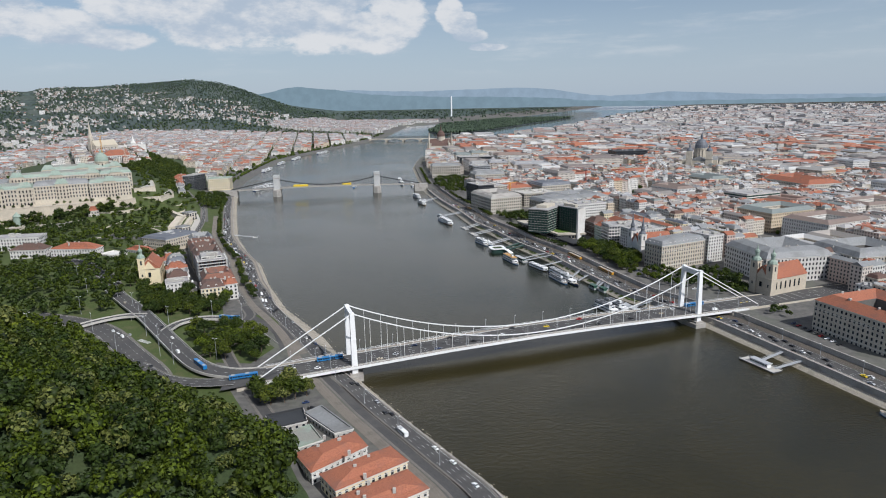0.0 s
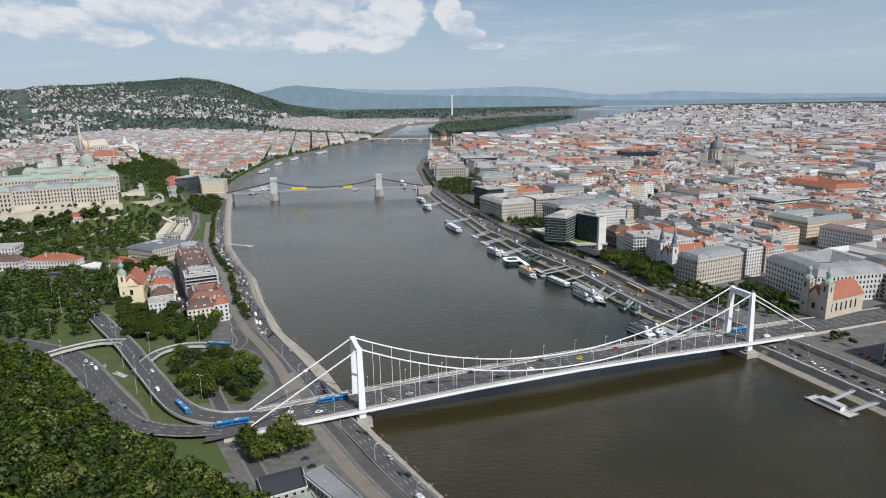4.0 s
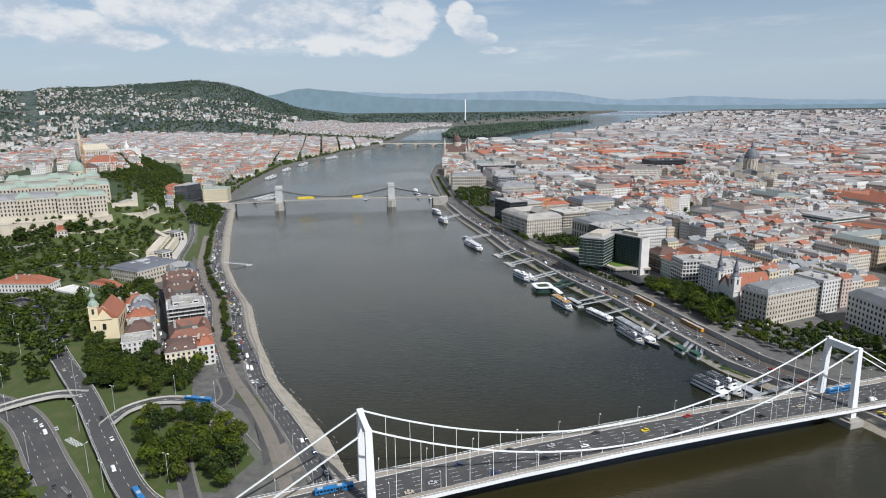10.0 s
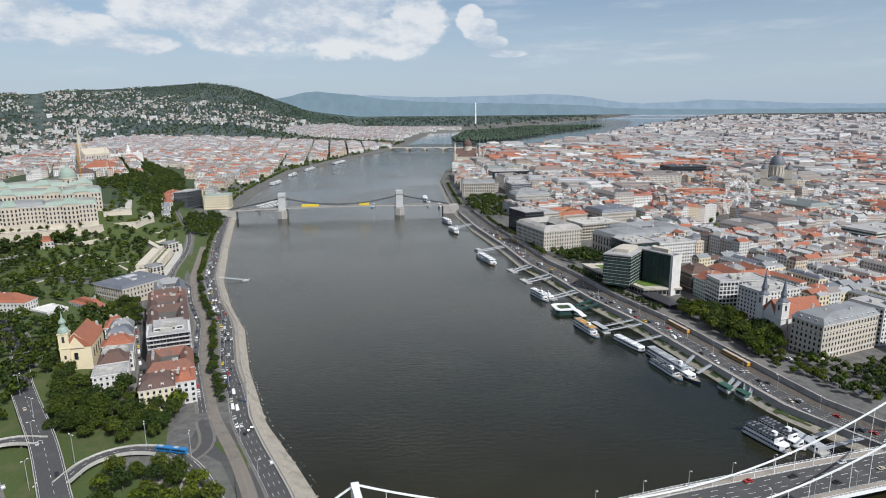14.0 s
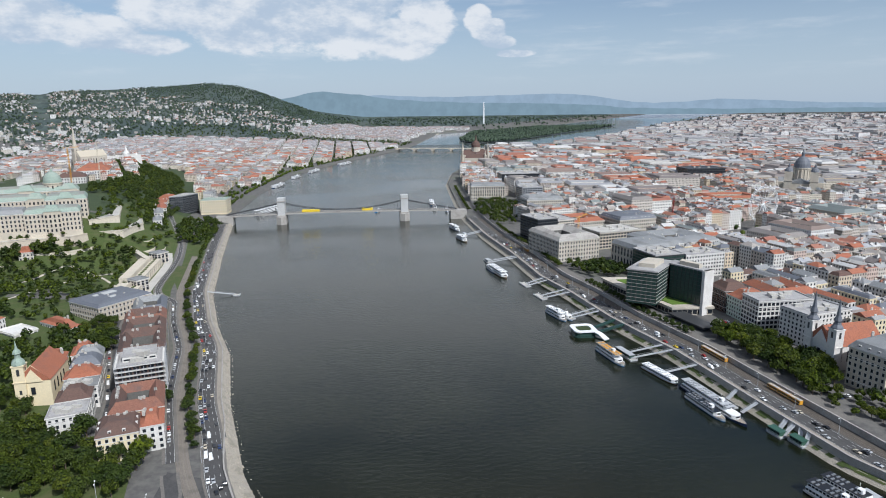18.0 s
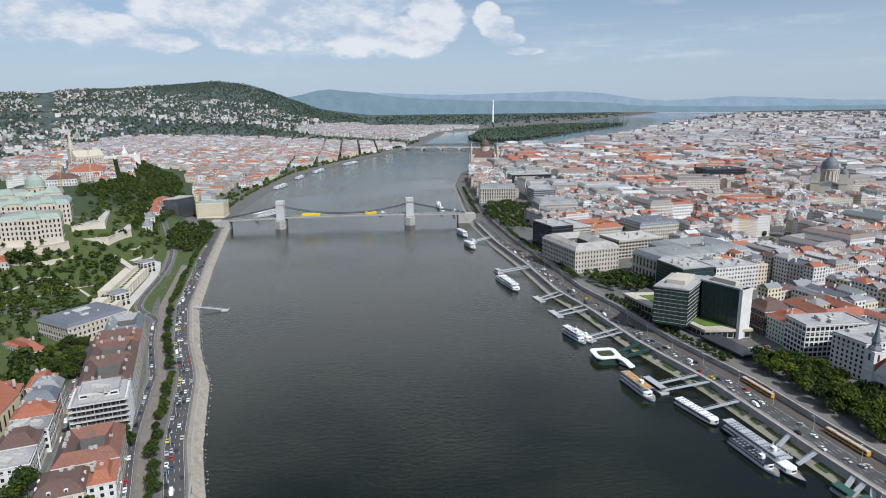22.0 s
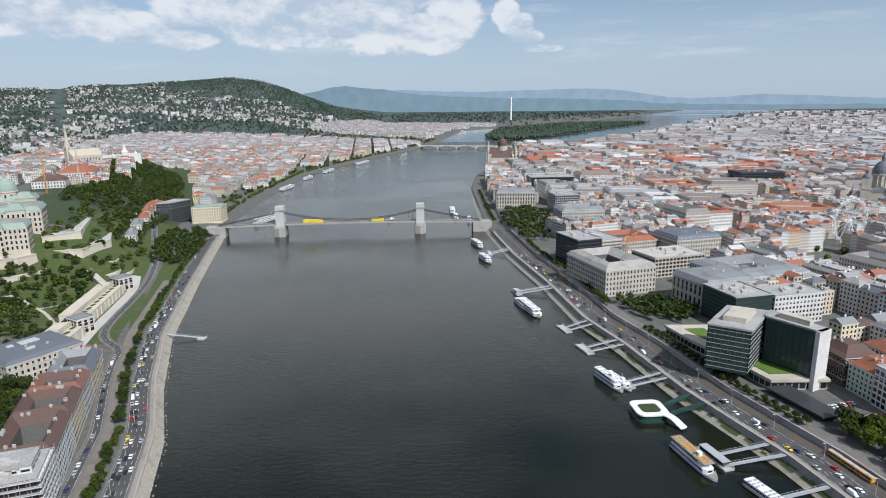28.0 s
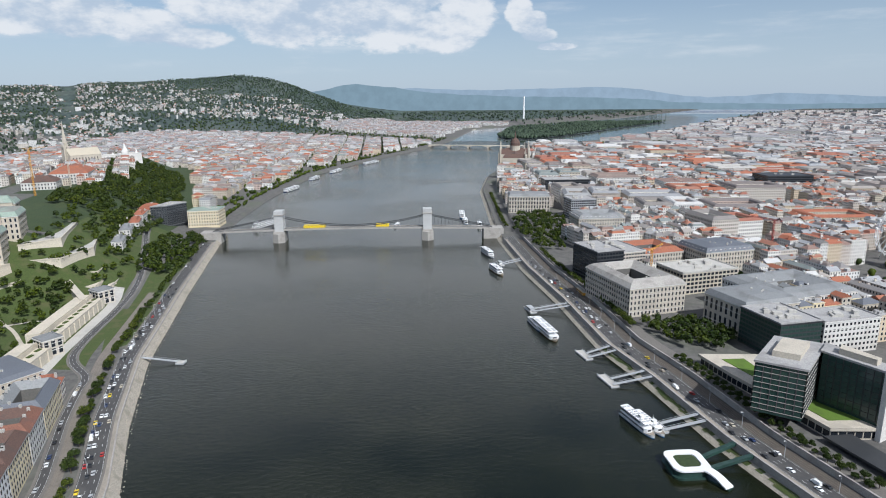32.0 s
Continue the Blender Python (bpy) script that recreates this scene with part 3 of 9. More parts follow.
def ribbon(name, line, sections, mats, parent=None, label=""):
    """A long body: at each (s, z) of the line a cross-section of (y, z, slot to the next)."""
    g, n = MB(), len(sections)
    for s, z in line:
        g.v.extend((s, y, z + dz) for y, dz, _ in sections)
    for j in range(len(line) - 1):
        for a in range(n - 1):
            g.f.append((j * n + a, j * n + n + a, j * n + n + a + 1, j * n + a + 1))
            g.s.append(sections[a][2])
            g.uv.append(None)
    return g.ob(name, mats, parent, label)


def white_bridge():
    root = thing("suspension_bridge", B_AT, "white steel suspension bridge with tapered portal towers over the river", "bridge")
    line = [(s, deck_z(s)) for s in range(-60, 341, 10)]
    hw = 13.6
    sec = [(-hw, 0.25, 1), (-hw, -1.5, 1), (-hw + 1.2, -1.9, 1), (-8.0, -2.6, 2), (8.0, -2.6, 1), (hw - 1.2, -1.9, 1), (hw, -1.5, 1), (hw, 0.25, 1), (hw - 0.35, 0.25, 1), (hw - 0.35, 0.12, 3), (9.6, 0.12, 1), (9.55, 0.0, 0), (-9.55, 0.0, 1), (-9.6, 0.12, 3), (-hw + 0.35, 0.12, 1), (-hw + 0.35, 0.25, 1), (-hw, 0.25, 1)]
    ribbon("deck", line, sec, ["asphalt", "white", "steel", "sandstone_paving"], root)
    g = MB()
    for k in range(-1, 2):
        for s in range(-50, 330, 9):
            y = k * 3.2 * 1.0 + (0 if k else 0)
            a, b = s, s + 4
            g.face([(a, y - 0.09, deck_z(a) + 0.02), (b, y - 0.09, deck_z(b) + 0.02), (b, y + 0.09, deck_z(b) + 0.02), (a, y + 0.09, deck_z(a) + 0.02)])
    for y in (-6.4, 6.4, -9.2, 9.2):
        for s in range(-50, 330, 10):
            a, b = s, s + (10 if abs(y) > 9 else 4)
            g.face([(a, y - 0.08, deck_z(a) + 0.02), (b, y - 0.08, deck_z(b) + 0.02), (b, y + 0.08, deck_z(b) + 0.02), (a, y + 0.08, deck_z(a) + 0.02)])
    g.ob("lane_markings", ["marking"], root, "white dashed lane lines")
    # towers: two tapered legs and a cross beam
    for s in (0.0, B_LEN):
        for side in (-1, 1):
            y0, y1 = side * 10.6, side * 9.6
            q = MB()
            prof = [(3.5, 2.0, 1.5, y0), (deck_z(s) + 1, 1.9, 1.45, y0), (44.0, 1.55, 1.2, y1), (47.0, 1.5, 1.1, y1)]
            for z, a, b, y in prof:
                q.v.extend([(s - a, y - b, z), (s + a, y - b, z), (s + a, y + b, z), (s - a, y + b, z)])
            for j in range(3):
                for k in range(4):
                    q.f.append((j * 4 + k, j * 4 + (k + 1) % 4, j * 4 + 4 + (k + 1) % 4, j * 4 + 4 + k))
                    q.s.append(0), q.uv.append(None)
            q.f.append((12, 13, 14, 15)), q.s.append(0), q.uv.append(None)
            q.ob("tower_leg", ["white"], root)
        q = MB()
        q.prism(((s - 1.35, -9), (s + 1.35, -9), (s + 1.35, 9), (s - 1.35, 9)), 42.4, 46.4, 0, True, True)
        q.ob("cross_beam", ["white"], root)
        q = MB()
        q.prism(((s - 5, -15), (s + 5, -15), (s + 7, 0), (s + 5, 15), (s - 5, 15), (s - 7, 0)), -3, 3.6, 0)
        q.prism(((s - 3.6, -13), (s + 3.6, -13), (s + 3.6, 13), (s - 3.6, 13)), 3.6, 5.0, 0)
        q.ob("pier", ["stone_grey"], root, "weathered stone river pier")
    # main cables and hangers
    def cable(s):
        if s < 0:
            return 46.6 + (46.6 - 10.4) * s / 62.0
        if s > B_LEN:
            return 46.6 - (46.6 - 11.4) * (s - B_LEN) / 62.0
        u = (s / B_LEN - 0.5) * 2
        return 14.8 + (46.6 - 14.8) * u * u
    for side in (-1, 1):
        pts = [(s, side * 9.7, cable(s)) for s in [-62.0] + [B_LEN * k / 40 for k in range(41)] + [B_LEN + 62.0]]
        q = MB()
        for a, b in zip(pts, pts[1:]):
            q.beam(a, b, 0.62)
        q.ob("main_cable", ["white"], root)
        for k in range(1, 24):
            s = B_LEN * k / 24
            if cable(s) - deck_z(s) < 1.2:
                continue
            h = MB()
            h.beam((s, side * 9.8, deck_z(s)), (s, side * 9.7, cable(s)), 0.2)
            h.ob("hanger", ["white"], root)
        r = MB()
        for y in (side * (hw - 0.15),):
            for s in range(-60, 340, 10):
                r.beam((s, y, deck_z(s) + 1.25), (s + 10, y, deck_z(s + 10) + 1.25), 0.12)
                r.beam((s, y, deck_z(s) + 0.7), (s + 10, y, deck_z(s + 10) + 0.7), 0.06)
            for s in range(-600, 3400, 25):
                r.beam((s / 10, y, deck_z(s / 10)), (s / 10, y, deck_z(s / 10) + 1.25), 0.07)
        r.ob("railing", ["white"], root, "white steel bar railing")
    return root


white_bridge()

# ---------------------------------------------------------------- the stone chain bridge
CW, CE = Vector((-253.5, 884.0, 0)), Vector((-52.0, 911.0, 0))
C_LEN = (CE - CW).length
C_TURN = math.atan2(CE.y - CW.y, CE.x - CW.x)


def chain_bridge():
    root = thing("chain_bridge", Matrix.Translation(CW) @ Matrix.Rotation(C_TURN, 4, "Z"), "stone chain bridge under repair, two arched towers over the river", "bridge")
    dz = lambda s: 15.0 + 3.2 * (1 - ((s - C_LEN / 2) / 190.0) ** 2)
    line = [(s, dz(s)) for s in [-92 + 12 * k for k in range(33)]]
    sec = [(-7.2, 0.2, 1), (-7.2, -2.0, 1), (7.2, -2.0, 1), (7.2, 0.2, 1), (4.6, 0.15, 1), (4.55, 0, 0), (-4.55, 0, 1), (-4.6, 0.15, 1), (-7.2, 0.2, 1)]
    ribbon("deck", line, sec, ["paving", "stone_grey"], root)
    for s in (0.0, C_LEN):
        q = MB()
        q.prism(((s - 8, -13), (s, -17), (s + 8, -13), (s + 8, 13), (s, 17), (s - 8, 13)), -3, 12.5)
        q.prism(((s - 7.2, -11), (s + 7.2, -11), (s + 7.2, 11), (s - 7.2, 11)), 12.5, 14.5)
        q.ob("pier", ["stone_grey"], root, "brown stone river pier")
        for side in (-1, 1):
            q = MB()
            q.box(s - 6.0, side * 5.4 - 3.0, 14.5, s + 6.0, side * 5.4 + 3.0, 36)
            q.ob("tower_leg", ["sheeting"], root, "tower wrapped in pale sheeting")
        q = MB()
        q.box(s - 6.02, -8.38, 32, s + 6.02, 8.38, 36.5)
        q.ob("tower_lintel", ["sheeting"], root)
        q = MB()
        for a in range(7):
            t0, t1 = math.pi * a / 7, math.pi * (a + 1) / 7
            q.poly([(s + e, -2.4 * math.cos(t), 27 + 5 * math.sin(t)) for e in (-5.9, 5.9) for t in (t0, t1)] + [(s + e, -2.4 * math.cos(t), 32.1) for e in (-5.9, 5.9) for t in (t0, t1)], [(0, 1, 5, 4), (2, 6, 7, 3), (0, 2, 3, 1)])
        q.ob("arch", ["stone_grey"], root)
        q = MB()
        q.box(s - 6.8, -9.2, 36.5, s + 6.8, 9.2, 38.0)
        q.ob("cornice", ["stone_grey"], root)
        q = MB()
        q.box(s - 6.0, -8.4, 38.0, s + 6.0, 8.4, 42.6)
        q.ob("tower_top", ["sheeting"], root, "boarded tower top with cornice")
    def chain(s):
        if 0 <= s <= C_LEN:
            u = (s / C_LEN - 0.5) * 2
            return 20.6 + 14 * u * u
        d = -s if s < 0 else s - C_LEN
        return 34.6 - 18.5 * min(1, d / 90.0) ** 0.9
    ss = [-90 + 5 * k for k in range(18)] + [C_LEN * k / 36 for k in range(37)] + [C_LEN + 5 * k for k in range(1, 19)]
    for side in (-1, 1):
        q = MB()
        for a, b in zip(ss, ss[1:]):
            q.beam((a, side * 5.0, chain(a)), (b, side * 5.0, chain(b)), 0.5, 0.9)
        q.ob("chain", ["dark"], root, "dark iron chain")
        for s in ss[::1]:
            if chain(s) - dz(s) > 1 and min(abs(s), abs(s - C_LEN)) > 4:
                h = MB()
                h.beam((s, side * 5.0, dz(s)), (s, side * 5.0, chain(s)), 0.22)
                h.ob("hanger", ["dark"], root)
        r = MB()
        for s in range(-90, 290, 8):
            r.beam((s, side * 7.1, dz(s) + 1.1), (s + 8, side * 7.1, dz(s + 8) + 1.1), 0.35, 0.25)
            r.beam((s, side * 7.1, dz(s)), (s, side * 7.1, dz(s) + 1.1), 0.3)
        r.ob("railing", ["steel"], root)
    for s in (-92.0, C_LEN + 92):
        q = MB()
        q.box(s - 14, -10, -2, s + 14, 10, dz(s) - 0.3)
        q.ob("abutment", ["stone_grey"], root)


chain_bridge()
# ---------------------------------------------------------------- houses
rng = random.Random(7)


def house_mesh(g, w_, d_, h, roof, rise, bay=3.1, storey=3.7, walls=0, roofs=1, z0=0.0, at=None, chimney=True, r=rng):
    """One town house round its own middle, added to g."""
    i = len(g.v)
    ring = ((-w_ / 2, -d_ / 2), (w_ / 2, -d_ / 2), (w_ / 2, d_ / 2), (-w_ / 2, d_ / 2))
    g.prism(ring, z0, h, walls, roof == "flat", False, (bay, storey), cap=roofs)
    if roof == "gable":
        g.hip(-w_ / 2, -d_ / 2, w_ / 2, d_ / 2, h, rise, 0.0, roofs)
    elif roof == "hip":
        g.hip(-w_ / 2, -d_ / 2, w_ / 2, d_ / 2, h, rise, None, roofs)
    elif roof == "mansard":
        q = 1.9
        g.poly([(x, y, h) for x, y in ring] + [(x * (1 - 2 * q / w_), y * (1 - 2 * q / d_), h + rise * 0.7) for x, y in ring], [(0, 1, 5, 4), (1, 2, 6, 5), (2, 3, 7, 6), (3, 0, 4, 7)], roofs)
        g.hip(-w_ / 2 + q, -d_ / 2 + q, w_ / 2 - q, d_ / 2 - q, h + rise * 0.7, rise * 0.3, None, roofs, 0.0)
    else:
        if w_ > 9 and d_ > 9:
            a, b = r.uniform(-0.2, 0.2) * w_, r.uniform(-0.2, 0.2) * d_
            g.box(a - 2.2, b - 1.8, h - 0.05, a + 2.2, b + 1.8, h + 2.4, roofs)
    if chimney:
        for _ in range(2 if w_ * d_ < 500 else 7):
            a, b = r.uniform(-0.38, 0.38) * w_, r.uniform(-0.3, 0.3) * d_
            q = r.uniform(0.5, 1.5)
            g.prism(((a - q, b - 0.5), (a + q, b - 0.5), (a + q, b + 0.5), (a - q, b + 0.5)), h + rise * 0.2, h + rise * r.uniform(0.8, 1.0) + r.uniform(0.4, 1.6), walls if r.random() < 0.6 else roofs)
    if at is not None:
        for j in range(i, len(g.v)):
            g.v[j] = tuple(at @ Vector(g.v[j]))


KEEP_OUT = []  # (x, y, radius) of places left free for single things


def free(x, y, pad=0.0):
    for cx, cy, r in KEEP_OUT:
        if (x - cx) ** 2 + (y - cy) ** 2 < (r + pad) ** 2:
            return False
    return True


def lots(bw, bd, r, fine=False):
    """The lots of one block of bw x bd, as (x, y, w, d): houses round a yard, roofs along the street."""
    dep = min(11.0 if fine else 13.5, bd * 0.28)
    lo, hi = (10, 19) if fine else (15, 27)
    out = []
    for y in (-bd / 2 + dep / 2, bd / 2 - dep / 2):
        x = -bw / 2
        while x < bw / 2 - 6:
            w_ = min(r.uniform(lo, hi), bw / 2 - x)
            if bw / 2 - x - w_ < 8:
                w_ = bw / 2 - x
            out.append((x + w_ / 2, y, w_, dep))
            x += w_
    for x in (-bw / 2 + dep / 2, bw / 2 - dep / 2):
        y = -bd / 2 + dep
        while y < bd / 2 - dep - 5:
            w_ = min(r.uniform(lo, hi), bd / 2 - dep - y)
            out.append((x, y + w_ / 2, dep, w_))
            y += w_
    if bw > 60:
        n = 3 if fine else 1
        for k in range(n):
            out.append(((k - (n - 1) / 2) * 19 + r.uniform(-4, 4), r.uniform(-3, 3), 8, bd - 2 * dep - r.uniform(0, 8)))
    return out


def court_mesh(g, w_, d_, h, rise, at, dep=12.0, walls=0, roofs=1, steep=0.0):
    """One big block house round a yard, roofed all round."""
    def ring(e, z):
        a, b = w_ / 2 - e, d_ / 2 - e
        return [tuple(at @ Vector(p)) for p in ((-a, -b, z), (a, -b, z), (a, b, z), (-a, b, z))]
    def skin(rings, slot, windows):
        i = len(g.v)
        for q in rings:
            g.v.extend(q)
        for k in range(len(rings) - 1):
            for a in range(4):
                b = (a + 1) % 4
                g.f.append((i + 4 * k + a, i + 4 * k + b, i + 4 * k + 4 + b, i + 4 * k + 4 + a))
                g.s.append(slot)
                n = max(1, round((w_ if a % 2 == 0 else d_) / 3.1))
                g.uv.append(((0, 0), (n, 0), (n, round(h / 3.7)), (0, round(h / 3.7))) if windows else None)
    skin([ring(0, -6), ring(0, h)], walls, True)
    skin([ring(dep, h), ring(dep, 0)], walls, True)
    if steep:
        skin([ring(-0.4, h), ring(2.0, h + rise * 0.7), ring(dep * 0.5, h + rise), ring(dep - 1.6, h + rise * 0.7), ring(dep, h)], roofs, False)
    else:
        skin([ring(-0.4, h), ring(dep * 0.5, h + rise), ring(dep, h)], roofs, False)
    i = len(g.v)
    g.v.extend(ring(dep, 1.0))
    g.f.append((i, i + 1, i + 2, i + 3)), g.s.append(roofs), g.uv.append(None)


VILLAS_IN = MB()
TOWN = MB()      # houses far off, joined
COUNT = [0, 0]
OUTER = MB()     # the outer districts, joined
ROOF_KINDS = ["gable", "gable", "gable", "hip", "mansard", "flat"]
NEAR_HOUSES = []


def add_house(x, y, w_, d_, h, turn, kind, near, r):
    if x > 700 and math.atan2(x - 57, y + 400) > radians(38.5):
        return
    z = surface(x, y)
    rise = {"gable": 0.30, "hip": 0.32, "mansard": 0.36, "flat": 0}[kind] * min(w_, d_)
    if near:
        NEAR_HOUSES.append((x, y, z, w_, d_, h, turn, kind, rise))
        return
    X, Y, Z = warp(x, y, z)
    k = math.dist((X, Y, Z), EYE) / math.dist((x, y, z), EYE)
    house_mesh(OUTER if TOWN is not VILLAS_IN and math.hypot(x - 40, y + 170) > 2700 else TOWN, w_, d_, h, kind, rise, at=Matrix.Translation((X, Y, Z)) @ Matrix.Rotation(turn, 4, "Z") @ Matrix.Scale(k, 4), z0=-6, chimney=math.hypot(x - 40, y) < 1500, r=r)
    COUNT[1] += 1


def blocks(origin, turn, ui, vi, cu, cv, street, inside, hlo, hhi, near=lambda x, y: False, kinds=ROOF_KINDS, skip=0.04, r=None):
    """Street blocks on a turned grid."""
    r = r or random.Random(11)
    c, s = math.cos(turn), math.sin(turn)
    for a in range(*ui):
        for b in range(*vi):
            bw, bd = cu - street, cv - street
            bx, by = origin[0] + c * a * cu - s * b * cv, origin[1] + s * a * cu + c * b * cv
            if not inside(bx, by) or r.random() < skip:
                continue
            base = r.uniform(hlo, hhi)
            if bx > 700 and math.atan2(bx - 57, by + 400) > radians(38.5):
                continue
            if hlo > 13 and r.random() < 0.42 and free(bx, by, 44) and not near(bx, by) and inside(bx - 45, by):
                # one large house round a yard, or two side by side
                X, Y, Z = warp(bx, by, surface(bx, by))
                k = math.dist((X, Y, Z), EYE) / math.dist((bx, by, surface(bx, by)), EYE)
                n = 1 if r.random() < 0.45 else 2
                jig = turn + (r.uniform(-0.05, 0.05) if r.random() < 0.6 else r.uniform(-0.2, 0.2))
                for q in range(n):
                    off = 0.0 if n == 1 else (q - 0.5) * bw / 2
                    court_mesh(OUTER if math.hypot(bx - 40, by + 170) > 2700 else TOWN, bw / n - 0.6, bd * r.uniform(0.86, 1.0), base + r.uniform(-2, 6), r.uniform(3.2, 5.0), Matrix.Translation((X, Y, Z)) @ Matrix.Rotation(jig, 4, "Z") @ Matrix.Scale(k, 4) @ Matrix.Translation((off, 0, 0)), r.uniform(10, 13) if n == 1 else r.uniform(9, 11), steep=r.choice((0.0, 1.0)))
                continue
            if hlo > 13 and r.random() < 0.11 and free(bx, by, 40) and not near(bx, by):
                add_house(bx, by, bw * r.uniform(0.7, 1), bd * r.uniform(0.7, 1), base + r.uniform(0, 6), turn, "flat", False, r)
                continue
            for lx, ly, w_, d_ in lots(bw, bd, r, hlo > 13 and math.hypot(bx - 40, by) < 1500):
                x, y = bx + c * lx - s * ly, by + s * lx + c * ly
                if not inside(x, y) or not free(x, y, max(w_, d_) * 0.45):
                    continue
                add_house(x, y, w_, d_, base + r.uniform(-3, 3), turn, r.choice(kinds), near(x, y), r)


KEEP_OUT += [(295, 500, 34), (236, 660, 40), (205, 738, 42), (276, 728, 40), (178, 900, 42), (174, 1038, 34), (184, 1325, 46), (130, 950, 34), (225, 425, 62), (225, 425, 62), (268, 400, 40), (178, 605, 45), (210, 600, 30), (143, 690, 36), (222, 545, 32), (300, 245, 46), (330, 245, 40), (290, 275, 30), (283, 345, 30), (375, 200, 55), (380, 135, 50), (340, 180, 45), (360, 20, 40), (280, 300, 25), (97, 1095, 50), (85, 1000, 48), (60, 900, 55), (95, 800, 50), (105, 1890, 62), (105, 1985, 74), (105, 2090, 62), (700, 1078, 66), (489, 784, 32), (730, 730, 60)]
near_pest = lambda x, y: y < 600 and x - pest(y) < 250
blocks((300, 500), radians(19.7), (-4, 9), (-9, 8), 92, 74, 13, lambda x, y: x - pest(y) > 82 and y < 960 and 60 < y and x < 1050, 17, 25, near_pest)
blocks((600, 1400), radians(4), (-7, 16), (-7, 16), 104, 82, 14, lambda x, y: x - pest(y) > 40 and 960 <= y < 2600, 18, 24)
blocks((1400, 400), radians(12), (-5, 12), (-8, 8), 108, 84, 14, lambda x, y: x >= 1050 and y < 960 and x < 2300, 17, 24)
blocks((1900, 3600), radians(-8), (-16, 30), (-9, 30), 125, 100, 16, lambda x, y: x - pest(y) > 160 and y >= 2600 and x < 5200 and y < 6200, 14, 26, skip=0.12)
blocks((2700, 1400), radians(-4), (-6, 14), (-8, 14), 112, 88, 14, lambda x, y: 1750 <= x < 3600 and 960 <= y < 2600 and x - 2264 > 0, 16, 24)
blocks((3600, 8200), radians(10), (-14, 18), (-11, 13), 230, 190, 50, lambda x, y: x - pest(y) > 200 and 6200 <= y < 10500 and x < 9000, 14, 26, skip=0.5, kinds=["flat", "hip", "gable"])
blocks((5600, 3600), radians(6), (-6, 14), (-14, 14), 190, 150, 40, lambda x, y: x >= 3600 and x > 0.55 * y and y < 6200 and (x >= 5200 or y < 2600), 12, 22, skip=0.55, kinds=["flat", "hip", "gable"])
# Buda: the water town under the castle's hill
def water_town(x, y):
    d, t = ridge(x, y)
    return buda(y) - x > 47 and y > 965 and d > 205 and x > -1500 and y < 3300
blocks((-520, 1300), radians(10), (-14, 8), (-6, 26), 74, 60, 11, water_town, 11, 17, lambda x, y: y < 1150 and x > -560, kinds=["gable", "gable", "hip", "hip", "gable", "flat"])
blocks((-820, 1300), radians(120), (-9, 9), (-3, 3), 62, 44, 9, lambda x, y: ridge(x, y)[0] < 95 and y > 960, 9, 12, kinds=["gable", "hip"])
blocks((-300, 3600), radians(-15), (-22, 10), (-8, 22), 90, 76, 14, lambda x, y: buda(y) - x > 80 and 3300 <= y < 5600 and x > -900, 12, 20, skip=0.2)
# villas on the western hills
VILLAS, PLAIN = VILLAS_IN, TOWN
TOWN = VILLAS
for _ in range(30000):
    a, d = rng.uniform(-46, -6), 2300 + 4700 * rng.random()
    x, y = EYE[0] + d * math.sin(radians(a)), EYE[1] + d * math.cos(radians(a))
    top = 0.98 if a < -25.5 else 0.62
    t = (d - 2600) / 4400 + 0.16 * noise.noise(Vector((x * 0.002, y * 0.002, 5)))
    if ridge(x, y)[0] < 240 or t > top or buda(y) - x < 90 or (x > -1500 and y < 3300) or (x > -900 and y < 5600 and y >= 3300 and rng.random() < 0.6):
        continue
    if noise.noise(Vector((x * 0.0035, y * 0.0035, 1.0))) + rng.uniform(-0.35, 0.35) < -0.05 or rng.random() < 0.66:
        continue
    big = rng.random() < (0.10 if t < 0.3 else 0.03)
    add_house(x, y, rng.uniform(20, 42) if big else rng.uniform(7, 14), rng.uniform(7, 11), rng.uniform(12, 20) if big else rng.uniform(5, 8), rng.uniform(0, 3.1), "flat" if big else rng.choice(["hip", "gable", "hip"]), False, rng)
TOWN = PLAIN
# slab blocks of the outer districts
for _ in range(170):
    a, d = rng.uniform(13, 36), rng.uniform(3600, 6200)
    x, y = EYE[0] + d * math.sin(radians(a)), EYE[1] + d * math.cos(radians(a))
    if x - pest(y) > 150:
        add_house(x, y, rng.uniform(40, 110), 14, rng.uniform(26, 40), rng.choice((0.1, 1.6, 0.5)), "flat", False, rng)
tagged(VILLAS.ob("distant_villas", ["wall_villa", "roof"]), "distant pale villas scattered over the wooded hills", "houses", kind="stuff")
tagged(OUTER.ob("outer_houses", ["wall_outer", "roof_outer"]), "far outer districts of houses, greyed by haze put into their colours", "houses", kind="stuff")
tagged(TOWN.ob("distant_houses", ["wall_far", "roof"]), "distant dense town of plastered houses with red, brown and grey roofs", "houses", kind="stuff")


